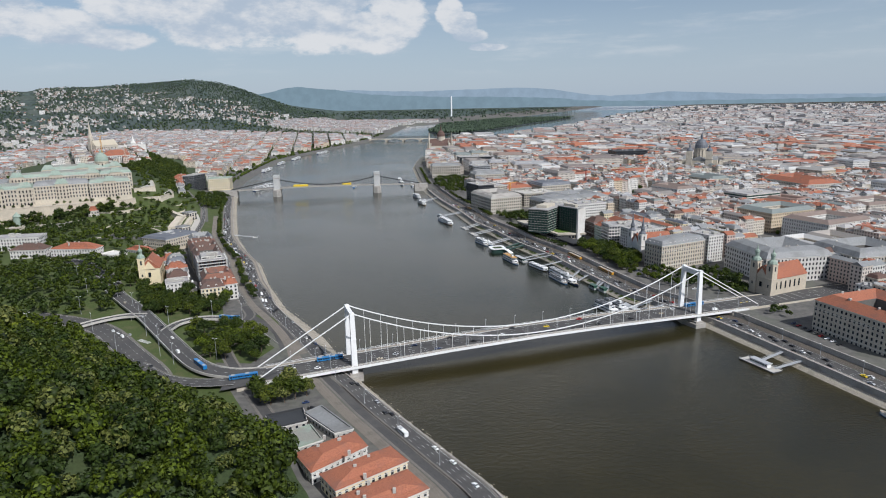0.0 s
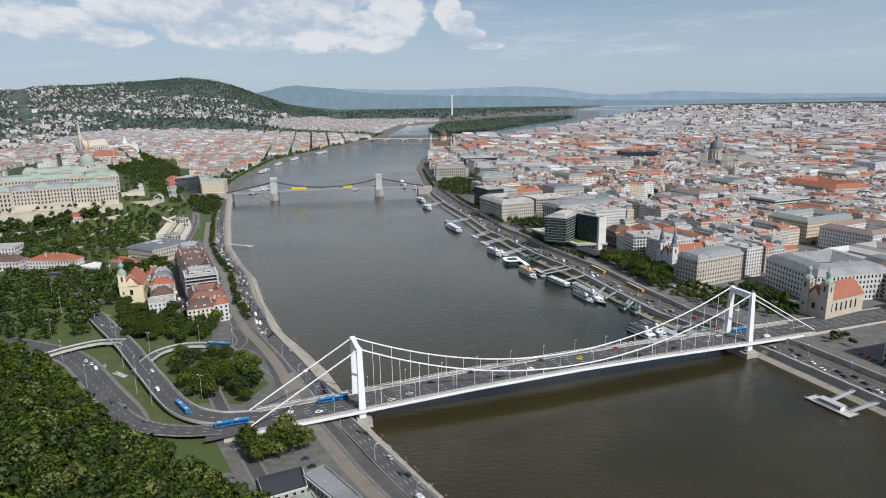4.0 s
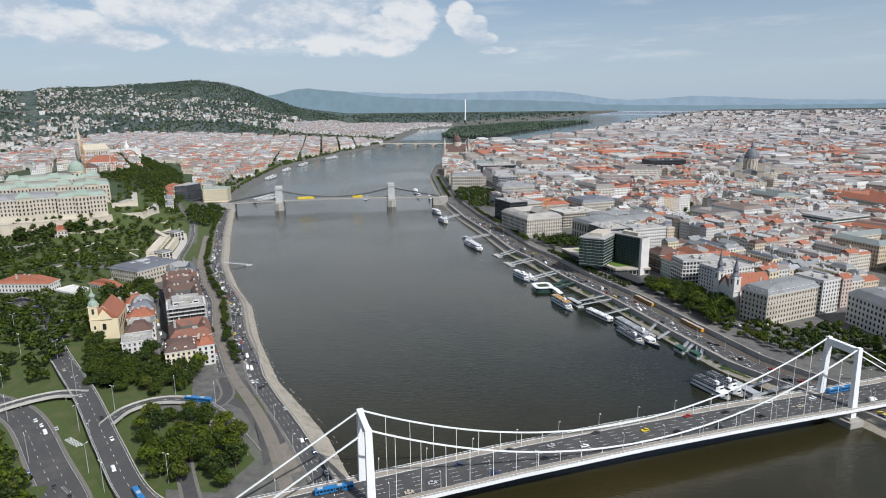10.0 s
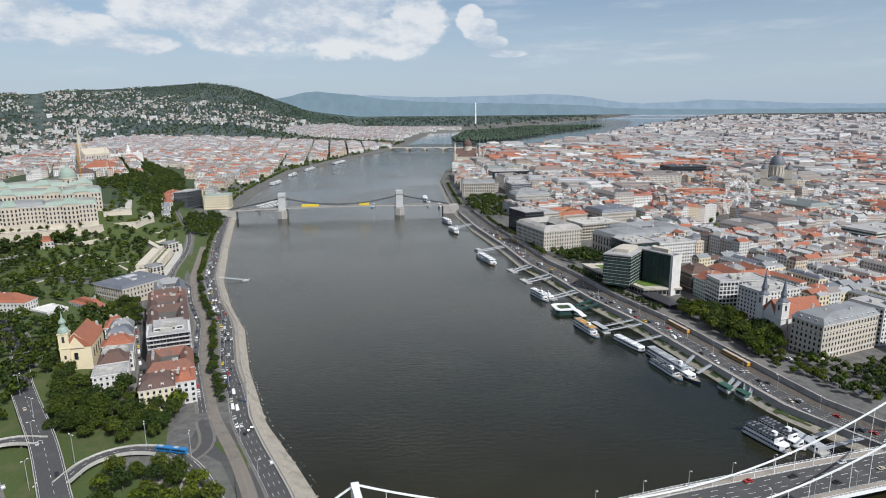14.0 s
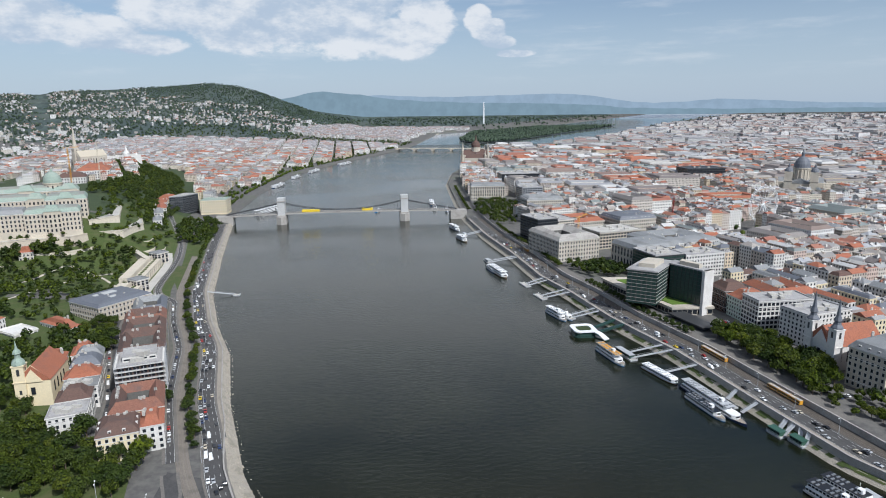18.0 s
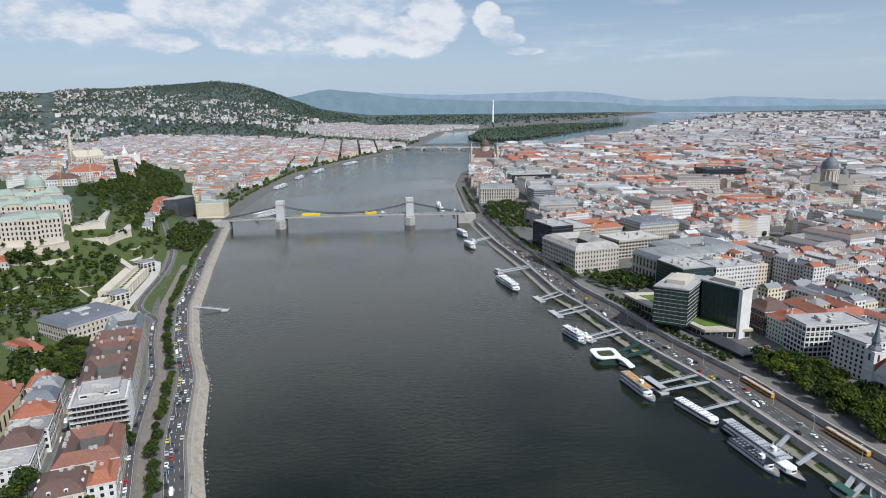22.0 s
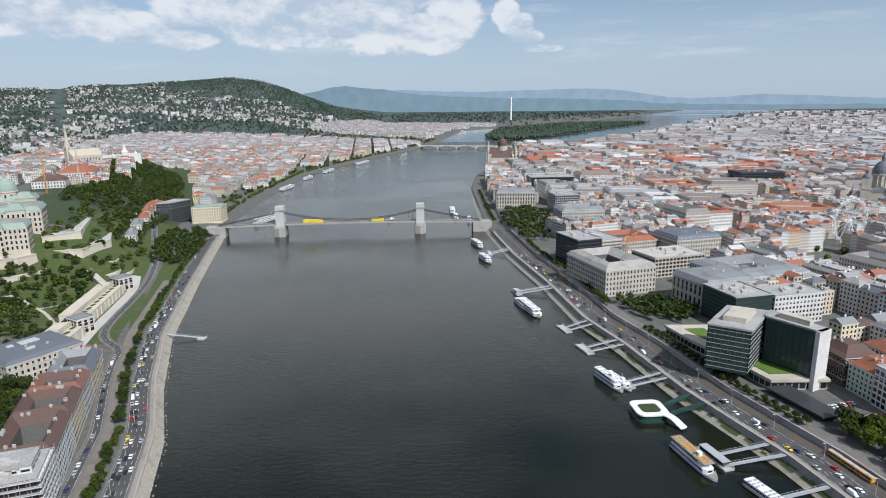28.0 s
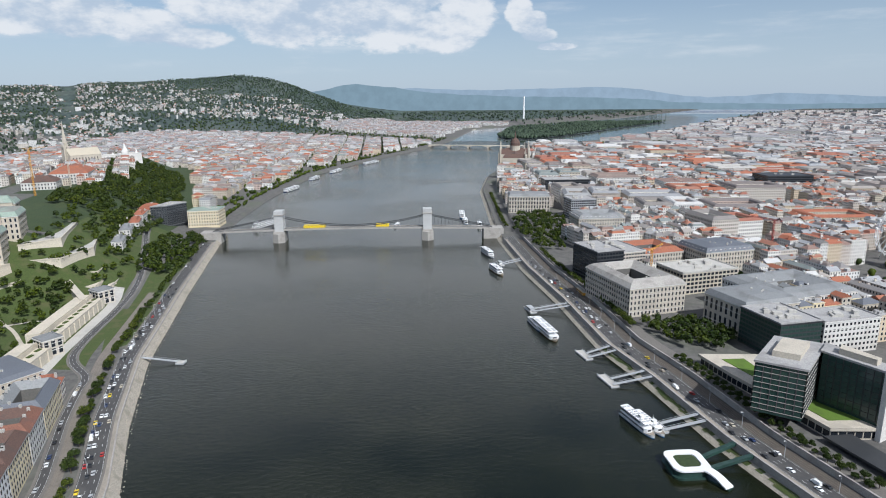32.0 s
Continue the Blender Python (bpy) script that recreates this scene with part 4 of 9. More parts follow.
def panes(g, ring, z0, z1, bay, storey, frac=(0.42, 0.56), slot=0, frame_slot=None, skip_ground=False, first=0.0):
    """Rows of windows on the outside of a ring of walls, each pane set in a pale surround."""
    n = len(ring)
    rows = max(1, round((z1 - z0 - first) / storey))
    sh = (z1 - z0 - first) / rows
    for a in range(n):
        (ax, ay), (bx, by) = ring[a], ring[(a + 1) % n]
        L = math.hypot(bx - ax, by - ay)
        m = int(L / bay)
        if m < 1:
            continue
        ux, uy = (bx - ax) / L, (by - ay) / L
        nx, ny = uy, -ux
        bw = L / m
        hw = bw * frac[0] / 2
        for i in range(m):
            c = (i + 0.5) * bw
            for j in range(1 if skip_ground else 0, rows):
                zc = z0 + first + (j + 0.5) * sh
                hh = sh * frac[1] / 2
                for e, grow, sl in ((0.05, 0.16, frame_slot), (0.09, 0.0, slot)):
                    if sl is None:
                        continue
                    p0, p1 = c - hw - grow, c + hw + grow
                    g.face([(ax + ux * p0 + nx * e, ay + uy * p0 + ny * e, zc - hh - grow), (ax + ux * p1 + nx * e, ay + uy * p1 + ny * e, zc - hh - grow),
                            (ax + ux * p1 + nx * e, ay + uy * p1 + ny * e, zc + hh + grow), (ax + ux * p0 + nx * e, ay + uy * p0 + ny * e, zc + hh + grow)], sl)


def grow_ring(ring, e):
    """A ring pushed outwards by e."""
    n, out = len(ring), []
    for i in range(n):
        (ax, ay), (bx, by), (cx, cy) = ring[i - 1], ring[i], ring[(i + 1) % n]
        d1, d2 = Vector((bx - ax, by - ay)).normalized(), Vector((cx - bx, cy - by)).normalized()
        n1, n2 = Vector((d1.y, -d1.x)), Vector((d2.y, -d2.x))
        v = (n1 + n2) * (e / max(0.3, 1 + n1.dot(n2)))
        out.append((bx + v.x, by + v.y))
    return out


def mid(ring):
    return sum(p[0] for p in ring) / len(ring), sum(p[1] for p in ring) / len(ring)


FOOT = []   # (x, y, radius) of what stands already


def building(name, label, ring, z0, h, wall="white_wall", roof="mansard", roof_mat="roof_zinc", bay=3.2, storey=3.8, rise=5.0, court=None, category="building", group="",
             frac=(0.42, 0.56), cornice=True, dormers=False, surround="white_wall", glass="glass", units=True, deep=4.0, chimneys=3, r=None):
    """A building over a ring of four or more corners (counter-clockwise): walls, cornices, windows, roof."""
    r = r or random.Random(int(abs(ring[0][0] * 7 + ring[0][1] * 13)))
    cx, cy = mid(ring)
    at = Matrix.Translation((cx, cy, z0))
    for k in range(-2, 3):
        a, b = ring[0], ring[2]
        c, d = ring[1], ring[-1]
        m = 0.28 * min(math.dist(ring[0], ring[1]), math.dist(ring[1], ring[2])) + 4
        FOOT.append((cx + (a[0] - b[0]) * k / 5.2, cy + (a[1] - b[1]) * k / 5.2, m))
        FOOT.append((cx + (c[0] - d[0]) * k / 5.2, cy + (c[1] - d[1]) * k / 5.2, m))
    ring = [(x - cx, y - cy) for x, y in ring]
    root = thing(name, at, label, category, group)
    g = MB()
    g.prism(ring, -deep, h, 0, not court)
    inner = None
    if court:
        inner = grow_ring(ring, -court)
    g.ob("wall", [wall], root)
    if cornice:
        for nm, z, e, t in (("cornice", h - 0.5, 0.55, 0.6), ("string_course", 4.4, 0.22, 0.4), ("string_course", h * 0.74, 0.2, 0.3)):
            if z > h - 0.4:
                continue
            g = MB()
            g.prism(grow_ring(ring, e), z, z + t, 0, not court, not court)
            g.ob(nm, [surround], root)
    g = MB()
    panes(g, ring, 0.6, h - 0.8, bay, storey, frac, 0, 1)
    w_ = g.ob("glazing", [glass, surround], root, "rows of dark window panes in pale surrounds")
    w_["kind"] = "stuff"
    g = MB()
    if roof == "flat":
        o = grow_ring(ring, -0.5)
        n = len(ring)
        i = len(g.v)
        g.v.extend([(x, y, h + 0.02) for x, y in grow_ring(ring, 0.15)] + [(x, y, h + 1.0) for x, y in grow_ring(ring, 0.15)] + [(x, y, h + 1.0) for x, y in o] + [(x, y, h + 0.15) for x, y in o])
        for k in range(3):
            for a in range(n):
                b = (a + 1) % n
                g.f.append((i + k * n + a, i + k * n + b, i + k * n + n + b, i + k * n + n + a)), g.s.append(0), g.uv.append(None)
        g.f.append(tuple(i + 3 * n + a for a in range(n))), g.s.append(0), g.uv.append(None)
    elif inner:
        n, i = len(ring), len(g.v)
        eave, ridge_in = grow_ring(ring, 0.6), grow_ring(ring, -court * 0.5)
        steep = grow_ring(ring, -court * 0.16)
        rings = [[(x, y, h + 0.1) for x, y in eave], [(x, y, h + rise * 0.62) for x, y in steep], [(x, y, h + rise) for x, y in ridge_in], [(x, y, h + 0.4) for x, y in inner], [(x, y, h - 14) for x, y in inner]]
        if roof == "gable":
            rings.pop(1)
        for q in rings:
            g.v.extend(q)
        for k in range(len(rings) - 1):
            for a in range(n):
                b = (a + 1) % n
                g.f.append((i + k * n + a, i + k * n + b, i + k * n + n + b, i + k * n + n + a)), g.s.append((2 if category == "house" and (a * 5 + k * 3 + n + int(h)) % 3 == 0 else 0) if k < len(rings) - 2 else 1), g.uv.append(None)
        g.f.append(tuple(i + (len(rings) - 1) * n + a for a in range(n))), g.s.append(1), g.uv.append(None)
    else:
        n, i = len(ring), len(g.v)
        eave, steep = grow_ring(ring, 0.6), grow_ring(ring, -2.2)
        mx, my = mid(ring)
        top = [((x - mx) * 0.45 + mx, (y - my) * 0.45 + my) for x, y in ring]
        rings = [[(x, y, h + 0.1) for x, y in eave], [(x, y, h + rise * (0.7 if roof == "mansard" else 0.3)) for x, y in steep], [(x, y, h + rise) for x, y in top]]
        for q in rings:
            g.v.extend(q)
        for k in range(2):
            for a in range(n):
                b = (a + 1) % n
                g.f.append((i + k * n + a, i + k * n + b, i + k * n + n + b, i + k * n + n + a)), g.s.append(3 if k == 0 and category == "palace" and roof_mat == "old_roof" else 0), g.uv.append(None)
        g.f.append(tuple(i + 2 * n + a for a in range(n))), g.s.append(0), g.uv.append(None)
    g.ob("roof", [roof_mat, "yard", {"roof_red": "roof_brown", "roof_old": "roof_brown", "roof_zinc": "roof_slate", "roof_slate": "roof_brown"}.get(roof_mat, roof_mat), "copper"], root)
    if units:
        x0, x1 = min(p[0] for p in ring) * 0.5, max(p[0] for p in ring) * 0.5
        y0, y1 = min(p[1] for p in ring) * 0.5, max(p[1] for p in ring) * 0.5
        for _ in range(chimneys):
            g = MB()
            if inner:
                a = r.randrange(len(ring))
                q = grow_ring(ring, -court * 0.5)
                t = r.uniform(0.15, 0.85)
                x, y = q[a][0] * (1 - t) + q[(a + 1) % len(q)][0] * t, q[a][1] * (1 - t) + q[(a + 1) % len(q)][1] * t
                g.box(x - 0.7, y - 0.45, h + rise * 0.5, x + 0.7, y + 0.45, h + rise + 1.1)
            else:
                x, y = r.uniform(x0, x1), r.uniform(y0, y1)
                if roof == "flat":
                    s1, s2 = r.uniform(1.2, 3.4), r.uniform(1.0, 2.6)
                    g.box(x - s1, y - s2, h + 0.1, x + s1, y + s2, h + r.uniform(1.6, 3.2))
                else:
                    g.box(x - 0.7, y - 0.45, h + rise * 0.6, x + 0.7, y + 0.45, h + rise + 1.1)
            g.ob("roof_unit" if roof == "flat" else "chimney", ["concrete"], root)
    if dormers:
        n = len(ring)
        for a in range(n):
            (ax, ay), (bx, by) = ring[a], ring[(a + 1) % n]
            L = math.hypot(bx - ax, by - ay)
            for i in range(1, max(2, int(L / 5.5))):
                c = L * i / max(2, int(L / 5.5))
                ux, uy = (bx - ax) / L, (by - ay) / L
                q = MB()
                q.box(-0.8, 0.0, h + 0.6, 0.8, 2.4, h + 2.5, 0)
                q.face([(-0.5, -0.03, h + 0.9), (0.5, -0.03, h + 0.9), (0.5, -0.03, h + 2.2), (-0.5, -0.03, h + 2.2)], 1)
                q.turn(Matrix.Translation((ax + ux * c - uy * 0.4, ay + uy * c + ux * 0.4, 0)) @ Matrix.Rotation(math.atan2(uy, ux), 4, "Z"))
                q.ob("dormer", [surround, glass], root)
    return root


def rect(cx, cy, w_, d_, deg):
    c, s = math.cos(radians(deg)), math.sin(radians(deg))
    return [(cx + c * x - s * y, cy + s * x + c * y) for x, y in ((-w_ / 2, -d_ / 2), (w_ / 2, -d_ / 2), (w_ / 2, d_ / 2), (-w_ / 2, d_ / 2))]


def corner(x, y, w_, d_, deg):
    """A rectangle whose first corner is (x, y)."""
    c, s = math.cos(radians(deg)), math.sin(radians(deg))
    return [(x + c * a - s * b, y + s * a + c * b) for a, b in ((0, 0), (w_, 0), (w_, d_), (0, d_))]


# street houses that the camera passes near
LOOKS = [("white_wall", "pale plastered"), ("wall", "weathered plastered"), ("cream", "cream plastered"), ("stone", "beige stone-fronted")]
TOPS = [("roof_red", "red tiled"), ("roof_brown", "brown tiled"), ("roof_zinc", "grey sheet-metal"), ("roof", "patched"), ("roof_slate", "dark slate"), ("roof_zinc", "grey sheet-metal"), ("roof", "old")]
hr = random.Random(5)
for x, y, z, w_, d_, h, turn, kind, rise in NEAR_HOUSES:
    (wm, wn), (rm, rn) = hr.choice(LOOKS), hr.choice(TOPS)
    if kind == "flat":
        rm, rn = "flat_roof", "flat bitumen"
    root = thing("town_house", Matrix.Translation((x, y, z)) @ Matrix.Rotation(turn, 4, "Z"), f"{wn} town house with a {rn} roof", "house", "houses of the street blocks")
    ring = ((-w_ / 2, -d_ / 2), (w_ / 2, -d_ / 2), (w_ / 2, d_ / 2), (-w_ / 2, d_ / 2))
    g = MB()
    g.prism(ring, -3, h, 0, True)
    g.prism(grow_ring(ring, 0.35), h - 0.6, h - 0.1, 0, True, True)
    g.ob("wall", [wm], root)
    g = MB()
    panes(g, ring, 0.4, h - 0.7, 3.1, 3.7, (0.42, 0.55), 0, 1)
    g.ob("glazing", ["glass", "white_wall"], root)["kind"] = "stuff"
    g = MB()
    if kind in ("gable", "hip"):
        g.hip(-w_ / 2, -d_ / 2, w_ / 2, d_ / 2, h, rise, 0.0 if kind == "gable" else None)
    elif kind == "mansard":
        q = 1.9
        g.poly([(px_, py_, h) for px_, py_ in ring] + [(px_ * (1 - 2 * q / w_), py_ * (1 - 2 * q / d_), h + rise * 0.7) for px_, py_ in ring], [(0, 1, 5, 4), (1, 2, 6, 5), (2, 3, 7, 6), (3, 0, 4, 7)])
        g.hip(-w_ / 2 + q, -d_ / 2 + q, w_ / 2 - q, d_ / 2 - q, h + rise * 0.7, rise * 0.3, None, 0, 0.0)
    else:
        g.box(-w_ / 2 + 0.3, -d_ / 2 + 0.3, h, w_ / 2 - 0.3, d_ / 2 - 0.3, h + 0.25)
        for _ in range(3):
            a, b, s1 = hr.uniform(-0.3, 0.3) * w_, hr.uniform(-0.25, 0.25) * d_, hr.uniform(0.8, 2.2)
            g.box(a - s1, b - s1 * 0.7, h + 0.2, a + s1, b + s1 * 0.7, h + hr.uniform(1.2, 3.0))
    g.ob("roof", [rm], root)
    if kind != "flat":
        g = MB()
        for _ in range(1):
            a, b = hr.uniform(-0.4, 0.4) * w_, hr.uniform(-0.25, 0.25) * d_
            g.box(a - 0.7, b - 0.4, h + rise * 0.2, a + 0.7, b + 0.4, h + rise + 1.2)
        g.ob("chimney", ["white_wall"], root)
# ---------------------------------------------------------------- roads, tracks, lawns


def smooth_line(pts, gap=6.0):
    """A flowing line through the points (Catmull-Rom)."""
    P = [Vector(p) for p in pts]
    P = [P[0] * 2 - P[1]] + P + [P[-1] * 2 - P[-2]]
    out = []
    for i in range(1, len(P) - 2):
        n = max(1, int((P[i + 1] - P[i]).length / gap))
        for k in range(n):
            t = k / n
            a, b, c, d = P[i - 1], P[i], P[i + 1], P[i + 2]
            out.append(0.5 * ((2 * b) + (c - a) * t + (2 * a - 5 * b + 4 * c - d) * t * t + (3 * b - a - 3 * c + d) * t ** 3))
    out.append(P[-2])
    return out


def normals(line):
    res = []
    for i in range(len(line)):
        d = (line[min(i + 1, len(line) - 1)] - line[max(i - 1, 0)])
        d = Vector((d.x, d.y)).normalized()
        res.append(Vector((-d.y, d.x)))
    return res


def strip(g, line, lo, hi, lift, slot=0, cols=3, z=None):
    """A band between the offsets lo and hi (to the left) of a line, laid on the land or at the line's own height."""
    nn, i = normals(line), len(g.v)
    for p, q in zip(line, nn):
        for k in range(cols + 1):
            o = lo + (hi - lo) * k / cols
            x, y = p.x + q.x * o, p.y + q.y * o
            g.v.append((x, y, (p.z if z else surface(x, y)) + lift))
    m = cols + 1
    for j in range(len(line) - 1):
        for k in range(cols):
            g.f.append((i + j * m + k, i + j * m + m + k, i + j * m + m + k + 1, i + j * m + k + 1)[::-1])
            g.s.append(slot), g.uv.append(None)


def dashes(g, line, off, lift, on_=3.0, gap=6.0, wd=0.16, z=None, slot=0):
    nn, run = normals(line), 0.0
    for i in range(len(line) - 1):
        a, b = line[i], line[i + 1]
        L = (b - a).length
        if L < 0.01:
            continue
        s = 0.0
        while s < L:
            ph = (run + s) % (on_ + gap)
            if ph < on_:
                e = min(L, s + on_ - ph)
                pts = []
                for t, o in ((s, off - wd / 2), (e, off - wd / 2), (e, off + wd / 2), (s, off + wd / 2)):
                    p = a.lerp(b, t / L)
                    x, y = p.x + nn[i].x * o, p.y + nn[i].y * o
                    pts.append((x, y, (p.z if z else surface(x, y)) + lift))
                g.face(pts, slot)
                s = e + 0.01
            else:
                s += on_ + gap - ph
        run += L


LINES = []


def road(name, pts, width, label, lift=0.22, lanes=2, z=None, kerb=1.6, mat_="asphalt"):
    line = smooth_line([(*p, 0) if len(p) == 2 else p for p in pts])
    g = MB()
    strip(g, line, -width / 2, width / 2, lift, 0, 4, z)
    o = g.ob(name, [mat_])
    tagged(o, label, "road", kind="structure")
    if kerb:
        g = MB()
        for s in (-1, 1):
            a, b = sorted((s * width / 2, s * (width / 2 + kerb)))
            strip(g, line, a, b, lift + 0.12, 0, 1, z)
        tagged(g.ob("pavement", ["paving"]), "paved footway with kerb along the road", "pavement", kind="structure")
    if lanes > 1:
        g = MB()
        for k in range(1, lanes):
            dashes(g, line, -width / 2 + width * k / lanes, lift + 0.04, 3, 6, 0.15, z)
        for s in (-1, 1):
            dashes(g, line, s * (width / 2 - 0.4), lift + 0.04, 50, 0.01, 0.12, z)
        tagged(g.ob("lane_markings", ["marking"]), "white painted lane lines", "road marking", kind="structure")
    LINES.append((np.array([(p.x, p.y) for p in line]), width / 2))
    return line


def along(tab_edge, off, y0, y1, gap=10):
    """A line that keeps its distance from a bank."""
    return [(tab_edge(y) + off, y) for y in range(y0, y1 + 1, gap)]


def tracks(name, pts, label, gauge=1.435, pair=3.4, lift=0.2, bed=7.0, mat_="track"):
    line = smooth_line([(*p, 0) for p in pts])
    g = MB()
    strip(g, line, -bed / 2, bed / 2, lift, 0, 2)
    tagged(g.ob(name, [mat_]), label, "tram track", kind="structure")
    g = MB()
    for c in (-pair / 2, pair / 2):
        for s in (-gauge / 2, gauge / 2):
            strip(g, line, c + s - 0.09, c + s + 0.09, lift + 0.12, 0, 1)
    tagged(g.ob("rails", ["sleeper"]), "worn steel tram rails", "rails", kind="structure")
    return line


PEST_ROAD = road("road_pest_quay", along(pest, 17.4, -300, 900, 20), 11.0, "grey asphalt quay road with four lanes", lanes=4, kerb=0)
PEST_TRAM = tracks("tram_bed_pest", along(pest, 28.2, -300, 880, 20), "dark brown tram track bed beside the quay road", mat_="ballast")
road("road_promenade", along(pest, 40, 190, 760, 20), 9, "paved riverside promenade", lanes=1, kerb=0, mat_="paving")
BUDA_ROAD = road("road_buda_quay", [(buda(y) - max(bank_w(y) + 5.8, 16.6), y) for y in range(-320, 851, 20)], 10.4, "grey asphalt quay road with busy lanes", lanes=4, kerb=1.2)
BUDA_TRAM = tracks("tram_bed_buda", [(buda(y) - 34.2 - 3 * step(160, 60, y), y) for y in range(-300, 640, 20)], "tram track bed along the embankment")
road("road_buda_street", [(buda(y) - 40.2, y) for y in range(150, 440, 20)] + [(-262, 455), (-277, 490), (-298, 572), (-327, 660), (-370, 745), (-412, 824), (-440, 880)], 5.0, "asphalt street between the houses and the tram", lanes=2)
road("road_buda_back", [(-150, 150), (-166, 180), (-190, 236), (-222, 300), (-250, 350), (-262, 380)], 5.5, "narrow street with parked cars", lanes=1)
road("road_under", [(-36, -70), (-62, -25), (-92, 30), (-110, 75), (-98, 110), (-110, 140)], 6, "asphalt lane under the bridge head", lanes=1)
road("road_low", [(-290, 128), (-250, 112), (-210, 88), (-165, 38), (-128, -6), (-116, -40), (-108, -80)], 17, "wide asphalt junction road with white markings", lanes=3)
road("road_north", [(-258, 205), (-290, 250), (-330, 290), (-400, 330)], 14, "asphalt road beyond the viaduct", lanes=4)
road("road_merge", [(-150, 14, 6.6), (-120, -12, 7.4), (-92, -22, 8.4), (-70, -22, 9.1)], 11, "asphalt slip road up to the bridge", lanes=3, z=True, lift=0.1, kerb=0.8)
road("road_south_lower", [(buda(y) - 27, y) for y in range(-300, 20, 20)], 6, "asphalt service road beside the tram", lanes=1)


def viaduct(name, pts, width, label, columns=True):
    """A raised road: slab, parapets and columns."""
    line = smooth_line(pts, 4.0)
    root = thing(name, Matrix.Identity(4), label, "viaduct")
    g, nn = MB(), normals(line)
    sec = [(-width / 2 - 0.5, 0.9), (-width / 2 - 0.5, -1.0), (-width / 4, -1.4), (width / 4, -1.4), (width / 2 + 0.5, -1.0), (width / 2 + 0.5, 0.9), (width / 2 + 0.15, 0.9), (width / 2 + 0.1, 0.03), (-width / 2 - 0.1, 0.03), (-width / 2 - 0.15, 0.9), (-width / 2 - 0.5, 0.9)]
    n = len(sec)
    for p, q in zip(line, nn):
        g.v.extend((p.x + q.x * o, p.y + q.y * o, p.z + dz) for o, dz in sec)
    for j in range(len(line) - 1):
        for a in range(n - 1):
            g.f.append((j * n + a, j * n + a + 1, j * n + n + a + 1, j * n + n + a)), g.s.append(1 if a == 7 else 0), g.uv.append(None)
    g.ob("slab", ["concrete", "asphalt"], root)
    g = MB()
    dashes(g, line, 0.0, 0.08, 3, 5, 0.18, True)
    for s in (-1, 1):
        dashes(g, line, s * (width / 2 - 0.5), 0.08, 50, 0.01, 0.14, True)
    g.ob("lane_markings", ["marking"], root)
    if columns:
        for i in range(3, len(line) - 2, 6):
            p = line[i]
            gz = surface(p.x, p.y)
            if p.z - gz > 2.5:
                for s in (-1, 1):
                    c = MB()
                    c.lathe(p.x + nn[i].x * s * width * 0.28, p.y + nn[i].y * s * width * 0.28, [(0.45, gz - 0.5), (0.45, p.z - 1.2)], 8)
                    c.ob("column", ["concrete"], root)
    return line


VIA = viaduct("viaduct", [(-55, -9, 9.0), (-80, -9, 9.2), (-105, 6, 9.6), (-140, 50, 10.0), (-182, 106, 10.0), (-215, 146, 9.8), (-243, 180, 9.9), (-262, 205, 10.4)], 12.5, "curved concrete viaduct with two lanes and parapets")
VIA_W = viaduct("viaduct_ramp", [(-186, 112, 10.0), (-206, 112, 9.6), (-228, 97, 8.8), (-243, 75, 7.6), (-262, 40, 7.0)], 6.5, "narrow curved concrete ramp with parapet walls")
VIA_E = viaduct("viaduct_ramp", [(-153, 72, 9.9), (-150, 92, 9.3), (-136, 104, 8.8), (-114, 103, 8.0), (-94, 88, 7.0), (-77, 66, 6.2), (-62, 46, 5.8)], 6.5, "narrow curved concrete ramp with parapet walls")


def lawn(ring, name="lawn", mat_="grass", label="mown green lawn", lift=0.12, cat="lawn", zz=None):
    g = MB()
    cx, cy = mid(ring)
    pts, n = [], len(ring)
    for i in range(n):
        (ax, ay), (bx, by) = ring[i], ring[(i + 1) % n]
        m = max(1, int(math.hypot(bx - ax, by - ay) / 8))
        pts += [(ax + (bx - ax) * k / m, ay + (by - ay) * k / m) for k in range(m)]
    steps = 5
    rows = [[(cx + (x - cx) * k / steps, cy + (y - cy) * k / steps) for x, y in pts] for k in range(steps, 0, -1)]
    for r in rows:
        g.v.extend((x, y, (surface(x, y) if zz is None else zz) + lift) for x, y in r)
    g.v.append((cx, cy, (surface(cx, cy) if zz is None else zz) + lift))
    m = len(pts)
    for j in range(steps - 1):
        for a in range(m):
            b = (a + 1) % m
            g.f.append((j * m + a, j * m + b, j * m + m + b, j * m + m + a)), g.s.append(0), g.uv.append(None)
    for a in range(m):
        g.f.append(((steps - 1) * m + a, (steps - 1) * m + (a + 1) % m, len(g.v) - 1)), g.s.append(0), g.uv.append(None)
    return tagged(g.ob(name, [mat_]), label, cat, kind="structure")


lawn([(-70, 12), (-60, 40), (-88, 80), (-118, 94), (-140, 84), (-132, 60), (-100, 16)], label="park lawn between the bridge ramps")
lawn([(-200, 100), (-178, 62), (-164, 62), (-176, 96), (-186, 104)], label="green traffic island between the roads")
lawn([(-118, -14), (-100, -16), (-92, -30), (-108, -42)], label="small green traffic island")
lawn([(-150, 110), (-120, 112), (-130, 140), (-160, 165), (-205, 150), (-190, 125)], label="park lawn under old trees")
for s in (0, 1):
    road("garden_path", [(-120 + s * 8, 20 + s * 30), (-104 + s * 4, 34 + s * 26), (-92 - s * 6, 52 + s * 20), (-96 - s * 22, 82 + s * 2)], 3.5, "pale gravel garden path", lanes=1, kerb=0, lift=0.28, mat_="sandstone_paving")
